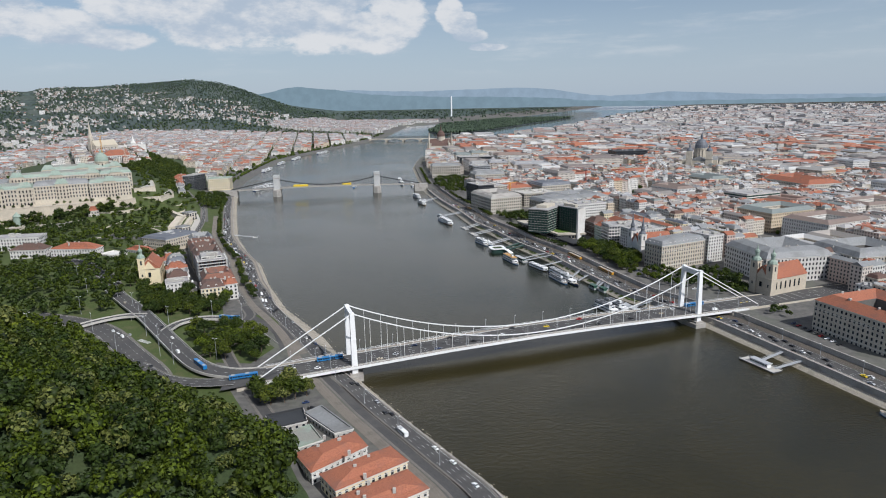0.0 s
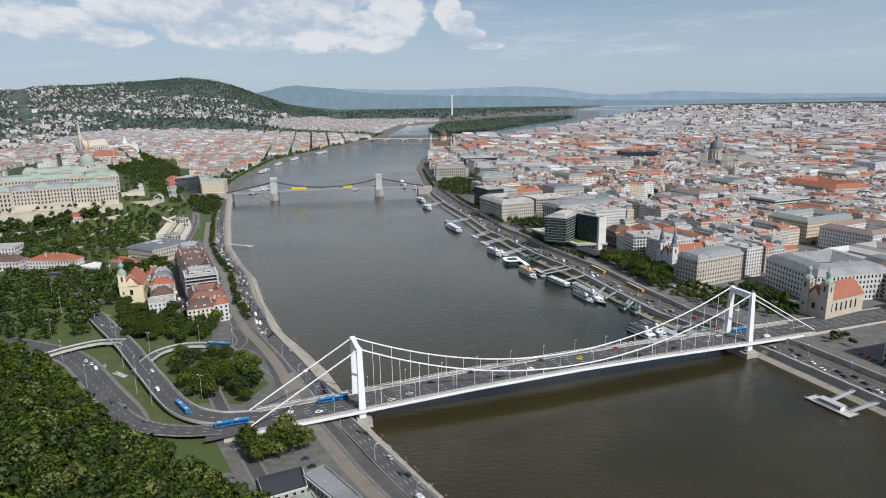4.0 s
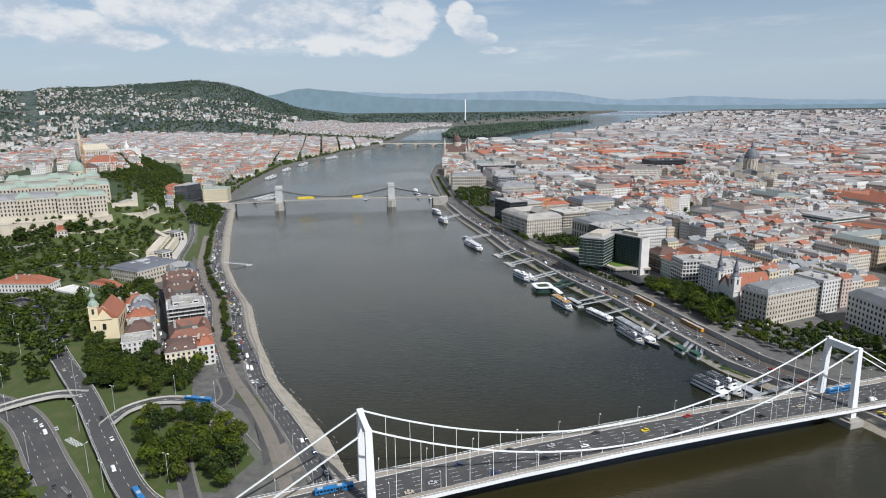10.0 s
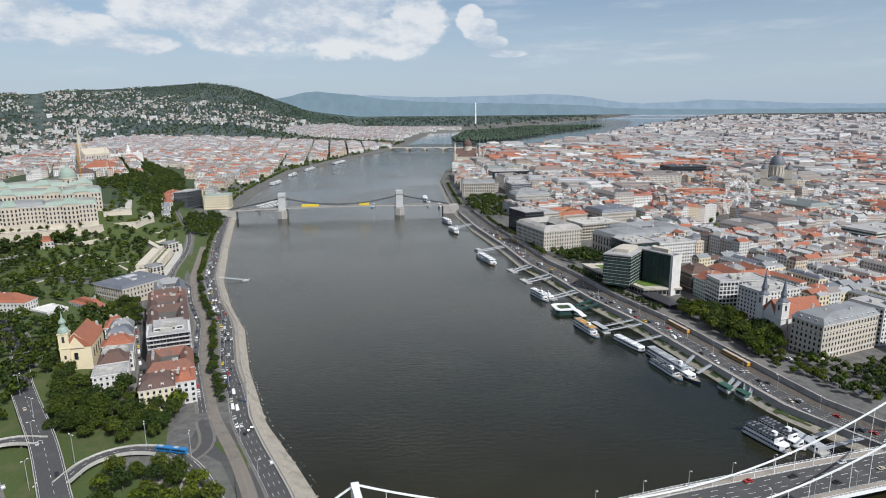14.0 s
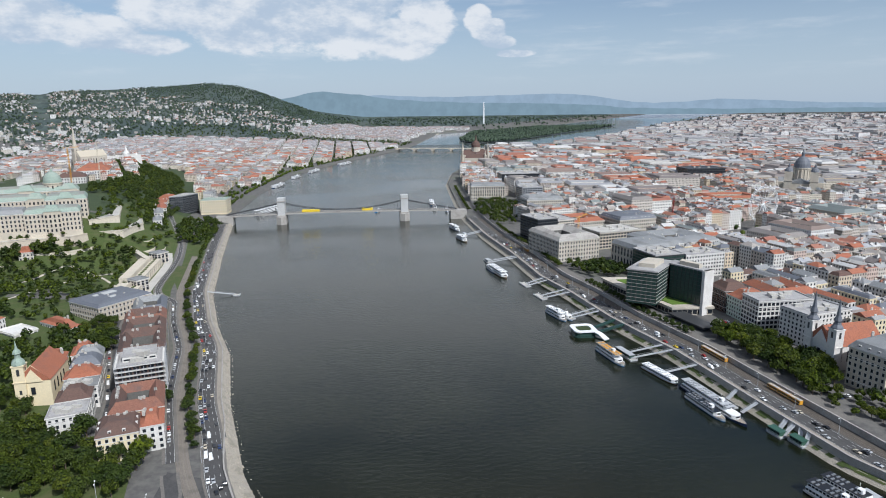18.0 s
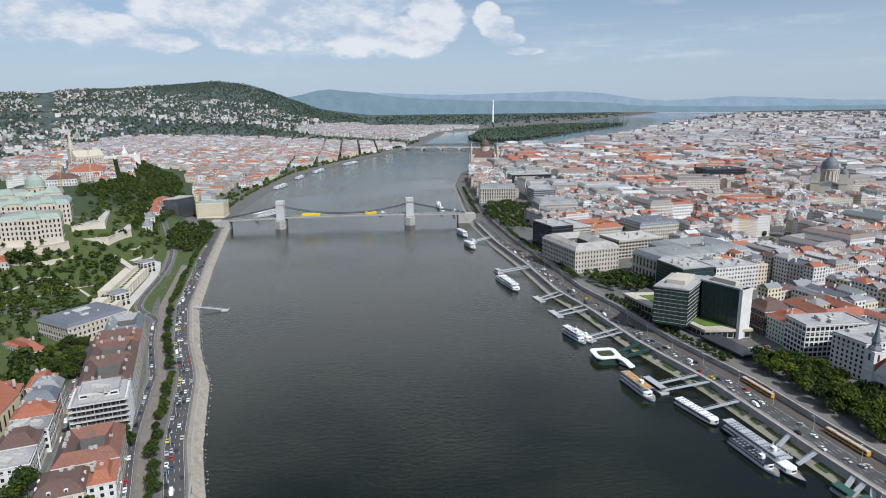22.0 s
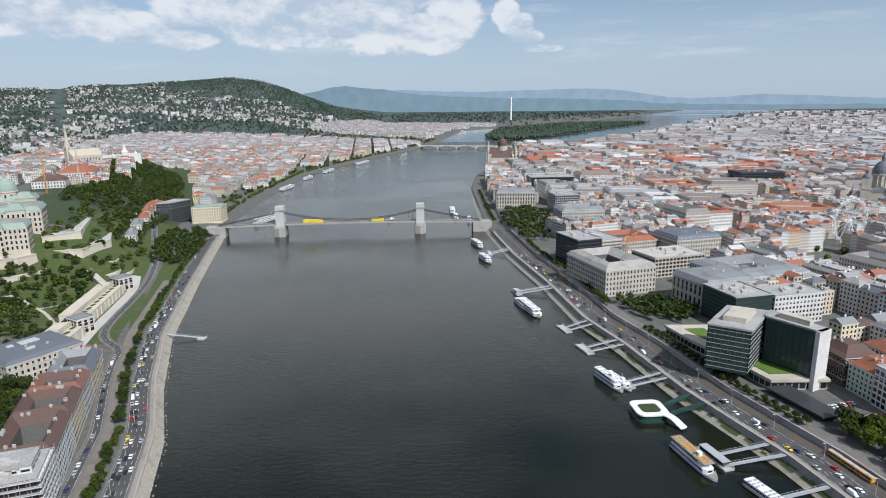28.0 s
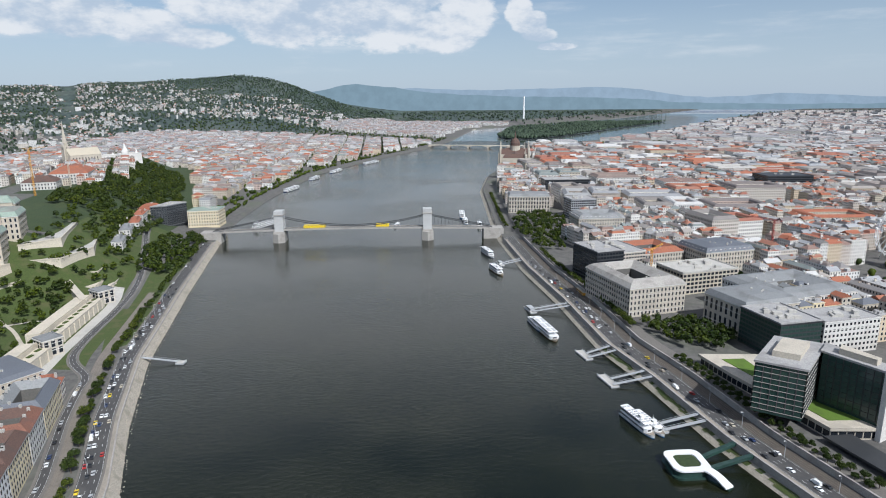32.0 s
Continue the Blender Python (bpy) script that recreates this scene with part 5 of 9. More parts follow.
road("garden_path", [(-384, 413), (-372, 470), (-345, 520), (-318, 535)], 3, "pale gravel garden path", lanes=1, kerb=0, lift=0.25, mat_="stone")
road("garden_path", [(-310, 470), (-350, 505), (-392, 520), (-410, 470)], 3, "pale gravel garden path", lanes=1, kerb=0, lift=0.25, mat_="stone")
lawn([(-250, 470), (-236, 505), (-262, 585), (-300, 690), (-318, 760), (-338, 760), (-330, 690), (-290, 575), (-266, 500)], label="planted strip between the two roads")

lawn([(-54, 34), (-40, 60), (-62, 104), (-92, 138), (-112, 142), (-108, 112), (-84, 96), (-66, 66)], "road_junction", "asphalt", "worn asphalt of the junction beside the ramp", 0.06, "road")
lawn([(-46, 22), (-34, 30), (-46, 62), (-54, 50)], "sand_strip", "track", "tan sandy strip between lanes", 0.14, "sand")
lawn([(-66, 84), (-74, 106), (-90, 122), (-94, 114), (-80, 98)], label="narrow green strip beside the lane", lift=0.16)
for k in range(11):
    g = MB()
    x, y = -171 + 1.25 * k * 0.83, 62 - 1.25 * k * 0.56
    g.poly([(x, y, 0), (x + 0.5, y - 0.34, 0), (x + 2.6, y + 2.8, 0), (x + 2.1, y + 3.14, 0)], [(0, 1, 2, 3)])
    g.v = [(a, b, surface(a, b) + 0.22) for a, b, c in g.v]
    tagged(g.ob("crossing_stripe", ["marking"]), "white painted stripe of a crossing", "road marking", kind="structure")
road("garden_terrace", [(-258, 392), (-272, 440), (-283, 478), (-308, 575), (-326, 620)], 9, "pale stone terrace below the arcade", lanes=1, kerb=0, lift=0.16, mat_="concrete")

g = MB()
for y in range(150, 850, 5):
    q = [(bank_w(v) + 0.4, max(bank_w(v) + 0.4, 16.6 - 5.4)) for v in (y, y + 5)]
    if q[0][1] - q[0][0] > 0.5:
        g.face([(buda(y) - q[0][1], y, surface(buda(y) - q[0][1], y) + 0.2), (buda(y) - q[0][0], y, surface(buda(y) - q[0][0], y) + 0.2), (buda(y + 5) - q[1][0], y + 5, surface(buda(y + 5) - q[1][0], y + 5) + 0.2), (buda(y + 5) - q[1][1], y + 5, surface(buda(y + 5) - q[1][1], y + 5) + 0.2)])
tagged(g.ob("pavement_embankment", ["sandstone_paving"]), "worn tan stone footway along the river wall", "pavement", kind="structure")
g = MB()
for y in range(-140, 880, 10):
    a, b = pest(y), pest(y + 10)
    g.face([(a + 8.4, y, 6.2), (a + 11.6, y, 6.25), (b + 11.6, y + 10, 6.25), (b + 8.4, y + 10, 6.2)])
tagged(g.ob("pavement_quay", ["sandstone_paving"]), "worn pale paving along the lower quay", "pavement", kind="structure")

# quay walls: each long stone course is a piece of the wall
def quay_wall(name, edge_, side, off, y0, y1, z0, z1, label, mat_="stone_grey", thick=0.8, rows=3, length=8):
    root = thing(name, Matrix.Identity(4), label, "quay wall", kind="structure")
    for y in range(y0, y1, length):
        a, b = (edge_(y) + side * off, y), (edge_(y + length) + side * off, y + length)
        g = MB()
        g.beam((*a, (z0 + z1) / 2), (*b, (z0 + z1) / 2), thick, z1 - z0)
        g.beam((*a, z1 + 0.15), (*b, z1 + 0.15), thick + 0.3, 0.3)
        g.ob("wall_length", [mat_], root)


quay_wall("quay_wall_pest", pest, 1, 7.9, -140, 880, 2.0, 6.9, "grey stone wall of the lower quay")
quay_wall("promenade_wall", pest, 1, 33.4, -100, 880, 5.8, 9.9, "grey stone wall under the riverside promenade")
quay_wall("quay_wall_buda", lambda y: buda(y) - bank_w(y), -1, 0.1, -150, 860, 4.0, 5.7, "low stone parapet of the embankment", "stone_grey", 0.5)
# grass and weeds on the slope under the quay wall
wr = random.Random(9)
g = MB()
for y in range(130, 540, 4):
    if wr.random() < 0.72:
        a0, a1 = wr.uniform(3.4, 5.0), wr.uniform(6.2, 7.2)
        g.face([(pest(y) + a0, y, surface(pest(y) + a0, y) + 0.25), (pest(y) + a1, y, surface(pest(y) + a1, y) + 0.3), (pest(y + 4) + a1, y + 4, surface(pest(y + 4) + a1, y + 4) + 0.3), (pest(y + 4) + a0, y + 4, surface(pest(y + 4) + a0, y + 4) + 0.25)][::-1])
tagged(g.ob("bank_grass", ["grass"]), "patchy grass on the stony slope below the quay", "grass", kind="stuff")
# boulders along the stony bank
g = MB()
for i in range(2600):
    y = wr.uniform(-150, 860)
    o = wr.uniform(-0.8, bank_w(y) * (0.55 if y > 210 else 0.8)) if wr.random() < 0.7 else wr.uniform(-0.6, 1.5)
    x = buda(y) - o
    s = wr.uniform(0.3, 0.95)
    z = surface(x, y) if o > 0 else -0.4
    base = [(x + s * math.cos(t + o) * wr.uniform(0.7, 1.1), y + s * math.sin(t + o) * wr.uniform(0.7, 1.1), z - 0.3) for t in (0, 1.57, 3.14, 4.71)]
    g.poly(base + [(p[0] * 0.5 + x * 0.5, p[1] * 0.5 + y * 0.5, z + s * wr.uniform(0.4, 0.8)) for p in base], [(0, 1, 5, 4), (1, 2, 6, 5), (2, 3, 7, 6), (3, 0, 4, 7), (4, 5, 6, 7)])
tagged(g.ob("bank_stones", ["gravel"]), "pale rough boulders along the water's edge", "stones", kind="stuff")
# ---------------------------------------------------------------- Pest: the river front and its landmarks
building("corner_palace", "pale stone corner palace with a red tiled roof", rect(383, 21, 58, 66, 17), 7.0, 25, "stone", "gable", "roof_red", 3.4, 4.0, 5.5, 15, chimneys=8)
building("corner_palace", "grey stone corner palace with a slate mansard and dormers", rect(315, 239, 60, 24, 24.6), 9, 26, "palace_stone", "mansard", "roof_zinc", 3.3, 4.2, 6.0, dormers=True, chimneys=5)
building("apartment_house", "white stepped apartment house with balconies", rect(357, 259, 22, 26, 24.6), 9, 29, "white_wall", "flat", "flat_roof", 3.6, 3.6)
building("university_building", "pale university building with a blue-grey metal roof", rect(402, 199, 70, 64, 8), 9, 24, "white_wall", "mansard", "roof_zinc", 3.6, 4.6, 8.0, 24, chimneys=10)
building("corner_palace", "pale palace with grey roofs and a green copper dome", rect(478, 185, 62, 56, 10), 9, 26, "stone", "mansard", "roof_zinc", 3.4, 4.4, 7.0, 16, chimneys=6)
building("apartment_house", "pale corner apartment house with loggias", rect(306, 317, 42, 24, 20), 9, 25, "white_wall", "flat", "flat_roof", 3.4, 3.4, chimneys=5)
building("office_block", "white concrete office block with a deep window grid", rect(294, 350, 46, 22, 8), 9, 24, "white_wall", "flat", "flat_roof", 3.3, 3.6, frac=(0.72, 0.66), chimneys=6)
building("town_house", "pale green town house with a red tiled roof", rect(281, 371, 26, 19, 12), 9, 18, "green_paint", "gable", "roof_red", 3.0, 3.6, 6.0, category="house")
building("town_house", "dark brick town house with a brown roof", rect(275, 395, 24, 24, 12), 9, 19, "roof_brown", "gable", "roof_brown", 3.0, 3.6, 6.0, category="house")
building("town_house", "plastered town house with red tiled roofs round a yard", rect(317, 392, 40, 44, 14), 9, 19, "wall", "gable", "roof_red", 3.0, 3.6, 5.0, 12, category="house", chimneys=6)
building("concert_hall", "beige stone concert hall with tall arched windows", corner(229, 521, 52, 44, 22), 9, 24, "stone", "mansard", "roof_zinc", 5.2, 11.0, 6.0, frac=(0.45, 0.75), chimneys=3)
building("office_block", "glass-fronted hotel block with dark bands", corner(236, 478, 34, 40, 18), 9, 27, "dark", "flat", "flat_roof", 3.0, 3.4, frac=(0.86, 0.6), glass="glass_green", chimneys=8, surround="dark")
building("shopping_arcade", "pale block with grey metal roofs round a glazed court", rect(290, 590, 78, 66, 22), 9, 24, "white_wall", "mansard", "roof_zinc", 3.2, 4.2, 5.0, 25, chimneys=8)
building("riverside_palace", "old beige stone palace with a weathered grey roof", corner(153, 564, 54, 74, 21), 9, 25, "stone", "mansard", "stone_grey", 3.5, 4.6, 6.0, 17, chimneys=9)
building("office_block", "dark glass office block with slanting pale bands", corner(141, 659, 30, 46, 23), 9, 33, "dark", "flat", "flat_roof", 3.2, 3.5, frac=(0.84, 0.6), chimneys=5, surround="dark")
building("office_block", "pale stepped office block with a flat roof", corner(166, 676, 30, 50, 23), 9, 29, "stone", "flat", "flat_roof", 3.2, 3.6, frac=(0.7, 0.5), chimneys=7)
building("science_academy", "ochre stone academy palace with arched windows", rect(97, 1090, 66, 40, 2), 9, 27, "stone", "mansard", "roof_zinc", 4.2, 6.0, 5.0, frac=(0.5, 0.7))
building("office_block", "long dark glass office block", rect(184, 1325, 92, 40, 8), 9, 26, "dark", "flat", "flat_roof", 3.4, 3.6, frac=(0.86, 0.6), surround="dark")
building("office_block", "long black flat-roofed block in the town", rect(612, 1350, 90, 60, 6), 9, 32, "dark", "flat", "dark", 3.4, 3.6, frac=(0.9, 0.6), surround="dark")
building("market_hall", "long palace with orange tiled roofs", rect(735, 725, 70, 110, 12), 9, 22, "wall", "gable", "roof_red", 4.0, 4.6, 7.0, 22)
building("glass_office", "curved glass office block with pale floor bands", rect(560, 560, 70, 44, 22), 9, 28, "white_wall", "flat", "flat_roof", 4.0, 3.7, frac=(0.95, 0.6), glass="glass_green", chimneys=6)

building("hotel_wing", "white hotel wing with rows of square windows and roof plant", corner(271, 490, 48, 26, 18), 9, 25, "white_wall", "flat", "flat_roof", 3.4, 3.7, frac=(0.5, 0.48), surround="white_wall", chimneys=9)
building("office_block", "unfinished concrete block with bare storeys under scaffolding", rect(236, 660, 62, 40, 22), 9, 21, "beige", "flat", "concrete", 4.4, 3.8, frac=(0.72, 0.6), surround="concrete", chimneys=9)
building("riverside_palace", "long palace with orange tiled roofs round a court", rect(205, 738, 62, 50, 22), 9, 20, "stone", "gable", "roof_red", 3.4, 4.4, 5.0, 13, chimneys=8)
building("corner_palace", "ornate pale palace with a slate mansard and small dome", rect(276, 728, 58, 46, 20), 9, 25, "stone", "mansard", "roof_slate", 3.4, 4.4, 6.5, dormers=True, chimneys=5)
building("corner_palace", "ornate beige palace facing the chain bridge", rect(178, 900, 62, 44, 10), 9, 27, "stone", "mansard", "roof_zinc", 3.4, 4.4, 6.0, 15, dormers=True, chimneys=8)
building("glass_office", "square glass office house beside the park", rect(174, 1038, 40, 34, 14), 9, 30, "silver", "flat", "flat_roof", 3.2, 3.6, frac=(0.8, 0.7), surround="silver", chimneys=4)


def river_hotel():
    root = thing("river_hotel", Matrix.Translation((215, 410, 9)), "concrete and green glass riverside hotel with lawned terraces", "hotel")
    loc = lambda ring: [(x - 215, y - 410) for x, y in ring]
    front = loc([(184, 391), (206, 379), (233, 417), (210, 428)])
    slab = loc([(225, 403), (245, 374), (252, 379), (233, 414)])
    pod = loc([(182, 470), (192, 440), (209, 400), (219, 374), (254, 376), (252, 420), (226, 472)])
    g = MB()
    g.prism(pod, -4, 5.6)
    g.prism(grow_ring(pod, 1.2), 5.6, 7.4, 0, True, True)
    g.ob("podium", ["stone"], root, "pale concrete podium with overhanging edge")
    g = MB()
    panes(g, pod, 0.3, 5.2, 4.0, 4.9, (0.86, 0.75))
    g.ob("glazing", ["glass"], root)["kind"] = "stuff"
    for ring, top, name in ((front, 36.5, "tower"), (slab, 38.0, "slab")):
        g = MB()
        g.prism(ring, 7.4, top, 0)
        g.ob(name, ["glass_green"], root, "green-tinted glass front")
        for k in range(9):
            z = 9.2 + k * 3.15
            g = MB()
            o = grow_ring(ring, 0.3 if name == "tower" else 0.2)
            g.prism(o, z, z + (0.32 if name == "tower" else 0.3), 0, True, True)
            g.ob("floor_band", ["stone_grey" if name == "tower" else "dark"], root)
        g = MB()
        n = len(ring)
        for a in range(n):
            (ax, ay), (bx, by) = ring[a], ring[(a + 1) % n]
            L = math.hypot(bx - ax, by - ay)
            m = int(L / 3.6)
            for i in range(m + 1):
                x, y = ax + (bx - ax) * i / m, ay + (by - ay) * i / m
                g.box(x - 0.22, y - 0.22, 9.2, x + 0.22, y + 0.22, top - 0.5)
        g.ob("mullion_grid", ["dark"], root)["kind"] = "stuff"
        g = MB()
        g.prism(grow_ring(ring, 0.8), top, top + 1.2, 0, True, True)
        g.ob("roof", ["flat_roof"], root)
        g = MB()
        cx, cy = mid(ring)
        g.prism([((x - cx) * 0.55 + cx, (y - cy) * 0.55 + cy) for x, y in ring], top + 1.2, top + 4.6)
        g.ob("plant_room", ["stone"], root)
    e = loc([(243.6, 372.2), (253.8, 378.6), (252.4, 381.0), (242.2, 374.6)])
    g = MB()
    g.prism(e, -2, 39.2)
    g.ob("end_wall", ["white_wall"], root, "tall white end wall")
    for ring in ([(213, 402), (221, 381), (240, 383), (232, 408)], [(193, 462), (203, 436), (212, 442), (208, 464)]):
        g = MB()
        g.prism(loc(ring), 7.4, 7.75)
        g.ob("roof_lawn", ["roof_turf"], root, "bright green roof lawn")
    g = MB()
    g.prism(loc([(214, 371), (230, 374), (243, 335), (229, 332)]), 2.8, 3.8, 0, True, True)
    g.prism(loc([(219, 367), (226, 369), (237, 338), (231, 336)]), -1, 2.8)
    g.ob("canopy", ["dark"], root, "long dark flat canopy")


river_hotel()


def church(name, label, x, y, z, deg, L, W, h, towers, tower_h, spire, wall, roof, spire_mat, tw=6.0):
    """A church whose front is at (x, y) and whose nave runs along its own x axis."""
    root = thing(name, pose(x, y, z, 0, 0, deg), label, "church")
    g = MB()
    g.prism(((0, -W / 2), (L, -W / 2), (L + W * 0.25, 0), (L, W / 2), (0, W / 2)), -4, h)
    g.poly([(0.0, -W / 2, h), (0.0, W / 2, h), (0.0, 0, h + W * 0.55)], [(0, 2, 1)])
    g.poly([(-0.9, -W * 0.3, h - 0.5), (-0.9, W * 0.3, h - 0.5), (-0.9, 0, h + W * 0.4), (0, -W * 0.3, h - 0.5), (0, W * 0.3, h - 0.5), (0, 0, h + W * 0.4)], [(0, 2, 1), (0, 3, 5, 2), (1, 2, 5, 4)])
    g.ob("nave", [wall], root)
    g = MB()
    g.hip(0.1, -W / 2, L, W / 2, h, W * 0.52, 0.0, 0, 0.5)
    g.ob("roof", [roof], root)
    g = MB()
    for i in range(1, int(L / 6)):
        for s in (-1, 1):
            g.box(i * 6 - 0.9, s * (W / 2 + 0.04) - 0.05, h * 0.35, i * 6 + 0.9, s * (W / 2 + 0.04) + 0.05, h * 0.8)
    g.box(-1.0, -1.2, h * 0.45, -0.92, 1.2, h * 0.75)
    g.ob("glazing", ["glass"], root)["kind"] = "stuff"
    for ty in towers:
        q = MB()
        q.box(-tw * 0.25, ty - tw / 2, -4, tw * 0.75, ty + tw / 2, tower_h)
        for zz in (h, tower_h - 0.7):
            q.box(-tw * 0.25 - 0.4, ty - tw / 2 - 0.4, zz, tw * 0.75 + 0.4, ty + tw / 2 + 0.4, zz + 0.6)
        t = q.ob("tower", [wall], root)
        q = MB()
        for a, b in ((-tw * 0.25 - 0.06, 0), (tw * 0.75 + 0.06, 0)):
            q.box(a - 0.04, ty - 0.8, tower_h - 6.5, a + 0.04, ty + 0.8, tower_h - 2.2)
            q.box(a - 0.04, ty - 0.7, h * 0.5, a + 0.04, ty + 0.7, h * 0.5 + 2.6)
        for b in (-tw / 2 - 0.06, tw / 2 + 0.06):
            q.box(tw * 0.25 - 0.8, ty + b - 0.04, tower_h - 6.5, tw * 0.25 + 0.8, ty + b + 0.04, tower_h - 2.2)
        q.ob("belfry_opening", ["dark"], t)
        q = MB()
        q.lathe(tw * 0.25, ty, [(tw * r, tower_h + zz) for r, zz in spire], 8)
        q.ob("spire", [spire_mat], t)
    return root


ONION = [(0.62, 0), (0.60, 1.2), (0.50, 2.6), (0.30, 3.8), (0.26, 4.4), (0.26, 6.6), (0.40, 7.0), (0.34, 8.4), (0.16, 9.6), (0.10, 11.0), (0.03, 14.5), (0.0, 15.0)]
DOMED = [(0.62, 0), (0.62, 0.8), (0.50, 2.4), (0.30, 3.6), (0.26, 4.2), (0.26, 7.2), (0.36, 7.6), (0.30, 9.2), (0.10, 10.4), (0.03, 14.0), (0.0, 14.4)]
NEEDLE = [(0.60, 0), (0.56, 1.0), (0.34, 3.0), (0.30, 4.6), (0.40, 5.4), (0.22, 9.0), (0.10, 15.0), (0.02, 20.0), (0.0, 20.4)]
church("parish_church", "pale twin-towered church with green copper caps and red roof", 352, 132, 9.5, 24, 46, 21, 15, (-8, 8), 29, DOMED, "palace_stone", "roof_red", "copper", 6.5)
church("white_church", "white twin-towered church with dark spires", 283, 268, 9, 14, 40, 23, 17, (-10, 10), 30, NEEDLE, "white_wall", "roof_red", "roof_slate", 6.5)
church("yellow_church", "cream baroque church with one green-capped tower", -222, 208, 11.0, 106, 34, 19, 15, (6.5,), 26, ONION, "cream", "roof_red", "copper", 6.2)


def basilica():
    root = thing("basilica", pose(700, 1078, 9, 0, 0, 62) @ Matrix.Scale(1.12, 4), "grey stone domed basilica with two bell towers", "church")
    g = MB()
    g.box(-30, -26, -3, 42, 26, 26)
    g.box(-10, -34, -3, 24, 34, 26)
    g.ob("nave", ["stone"], root)
    g = MB()
    g.hip(-30, -18, 42, 18, 26, 7, 0.0)
    g.hip(-4, -34, 18, 34, 26, 7, 0.0)
    g.ob("roof", ["roof_zinc"], root)
    g = MB()
    g.lathe(8, 0, [(13, 26), (13, 48), (14, 48.5), (14, 50)], 20)
    d = g.ob("drum", ["stone"], root)
    g = MB()
    g.lathe(8, 0, [(13.2, 50), (12.4, 56), (10, 62), (6, 67), (2.6, 69), (2.6, 75), (1.6, 77), (0.3, 82), (0, 84)], 20)
    g.ob("dome", ["roof_slate"], root, "dark ribbed dome with lantern")
    for a in range(16):
        t = 2 * math.pi * a / 16
        g = MB()
        g.lathe(8 + 13.4 * math.cos(t), 13.4 * math.sin(t), [(0.9, 30), (0.8, 47)], 6)
        g.ob("column", ["stone"], d)
    for s in (-1, 1):
        g = MB()
        g.box(-34, s * 19 - 6, -3, -22, s * 19 + 6, 46)
        g.box(-34.6, s * 19 - 6.6, 30, -21.4, s * 19 + 6.6, 31.4)
        t = g.ob("tower", ["stone"], root)
        g = MB()
        g.lathe(-28, s * 19, [(6.6, 46), (6.2, 48), (4.6, 51), (1.8, 53), (1.6, 57), (0, 60)], 12)
        g.ob("cap", ["roof_slate"], t)


basilica()


def big_wheel():
    root = thing("ferris_wheel", pose(489, 784, 9, 0, 0, 22), "large white ferris wheel in the town", "ferris wheel")
    R, zc = 27.0, 32.0
    g = MB()
    for s in (-1.2, 1.2):
        for a in range(36):
            t0, t1 = 2 * math.pi * a / 36, 2 * math.pi * (a + 1) / 36
            for r in (R, R - 2.2):
                g.beam((r * math.cos(t0), s, zc + r * math.sin(t0)), (r * math.cos(t1), s, zc + r * math.sin(t1)), 0.45)
    g.ob("rim", ["white"], root)
    for a in range(18):
        t = 2 * math.pi * a / 18
        g = MB()
        g.beam((0, 0, zc), (R * math.cos(t), 0, zc + R * math.sin(t)), 0.32)
        g.ob("spoke", ["white"], root)
        g = MB()
        x, z = (R + 1) * math.cos(t + 0.17), zc + (R + 1) * math.sin(t + 0.17)
        g.lathe(x, 0, [(0.9, z - 1.2), (1.3, z - 0.3), (1.2, z + 0.8), (0.3, z + 1.4)], 8)
        g.ob("cabin", ["white"], root)
    for s in (-1, 1):
        for e in (-9, 9):
            g = MB()
            g.beam((e, s * 6, 0), (0, s * 1.8, zc), 0.8)
            g.ob("support", ["white"], root)


big_wheel()


def parliament():
    root = thing("parliament", pose(105, 1985, 6, 0, 0, 88), "long gothic parliament with a red dome and spires", "parliament")
    g = MB()
    g.box(-130, -26, -4, 130, 26, 22)
    g.box(-36, -45, -4, 36, 50, 26)
    for e in (-122, 122):
        g.box(e - 12, -34, -4, e + 12, 34, 24)
    g.ob("wall", ["stone"], root)
    g = MB()
    g.hip(-128, -24, 128, 24, 22, 13, 8)
    g.hip(-34, -44, 34, 48, 26, 15, 8)
    for e in (-122, 122):
        g.hip(e - 12, -34, e + 12, 34, 24, 11, 6)
    g.ob("roof", ["roof_brown"], root)
    g = MB()
    g.lathe(0, 0, [(15, 26), (15, 48), (16, 50)], 16)
    d = g.ob("drum", ["stone"], root)
    g = MB()
    g.lathe(0, 0, [(15, 50), (14.5, 58), (11, 66), (5, 71), (2.5, 74), (2, 82), (0.4, 90), (0, 95)], 16)
    g.ob("dome", ["roof_brown"], d, "dark red ribbed dome")
    g = MB()
    panes(g, [(-130, -26), (130, -26), (130, 26), (-130, 26)], 0, 21, 5, 6.5, (0.45, 0.7))
    g.ob("glazing", ["glass"], root)["kind"] = "stuff"
    for x, y, h in ((-36, -40, 62), (36, -40, 62), (-36, 44, 62), (36, 44, 62), (-134, -30, 46), (-110, -30, 46), (110, -30, 46), (134, -30, 46), (-70, -27, 36), (70, -27, 36), (-92, -27, 36), (92, -27, 36)):
        g = MB()
        g.lathe(x, y, [(3.2, -2), (3.2, h * 0.62), (3.8, h * 0.63), (2.2, h * 0.72), (0.8, h * 0.9), (0, h * 1.08)], 8)
        g.ob("spire", ["stone"], root)


parliament()


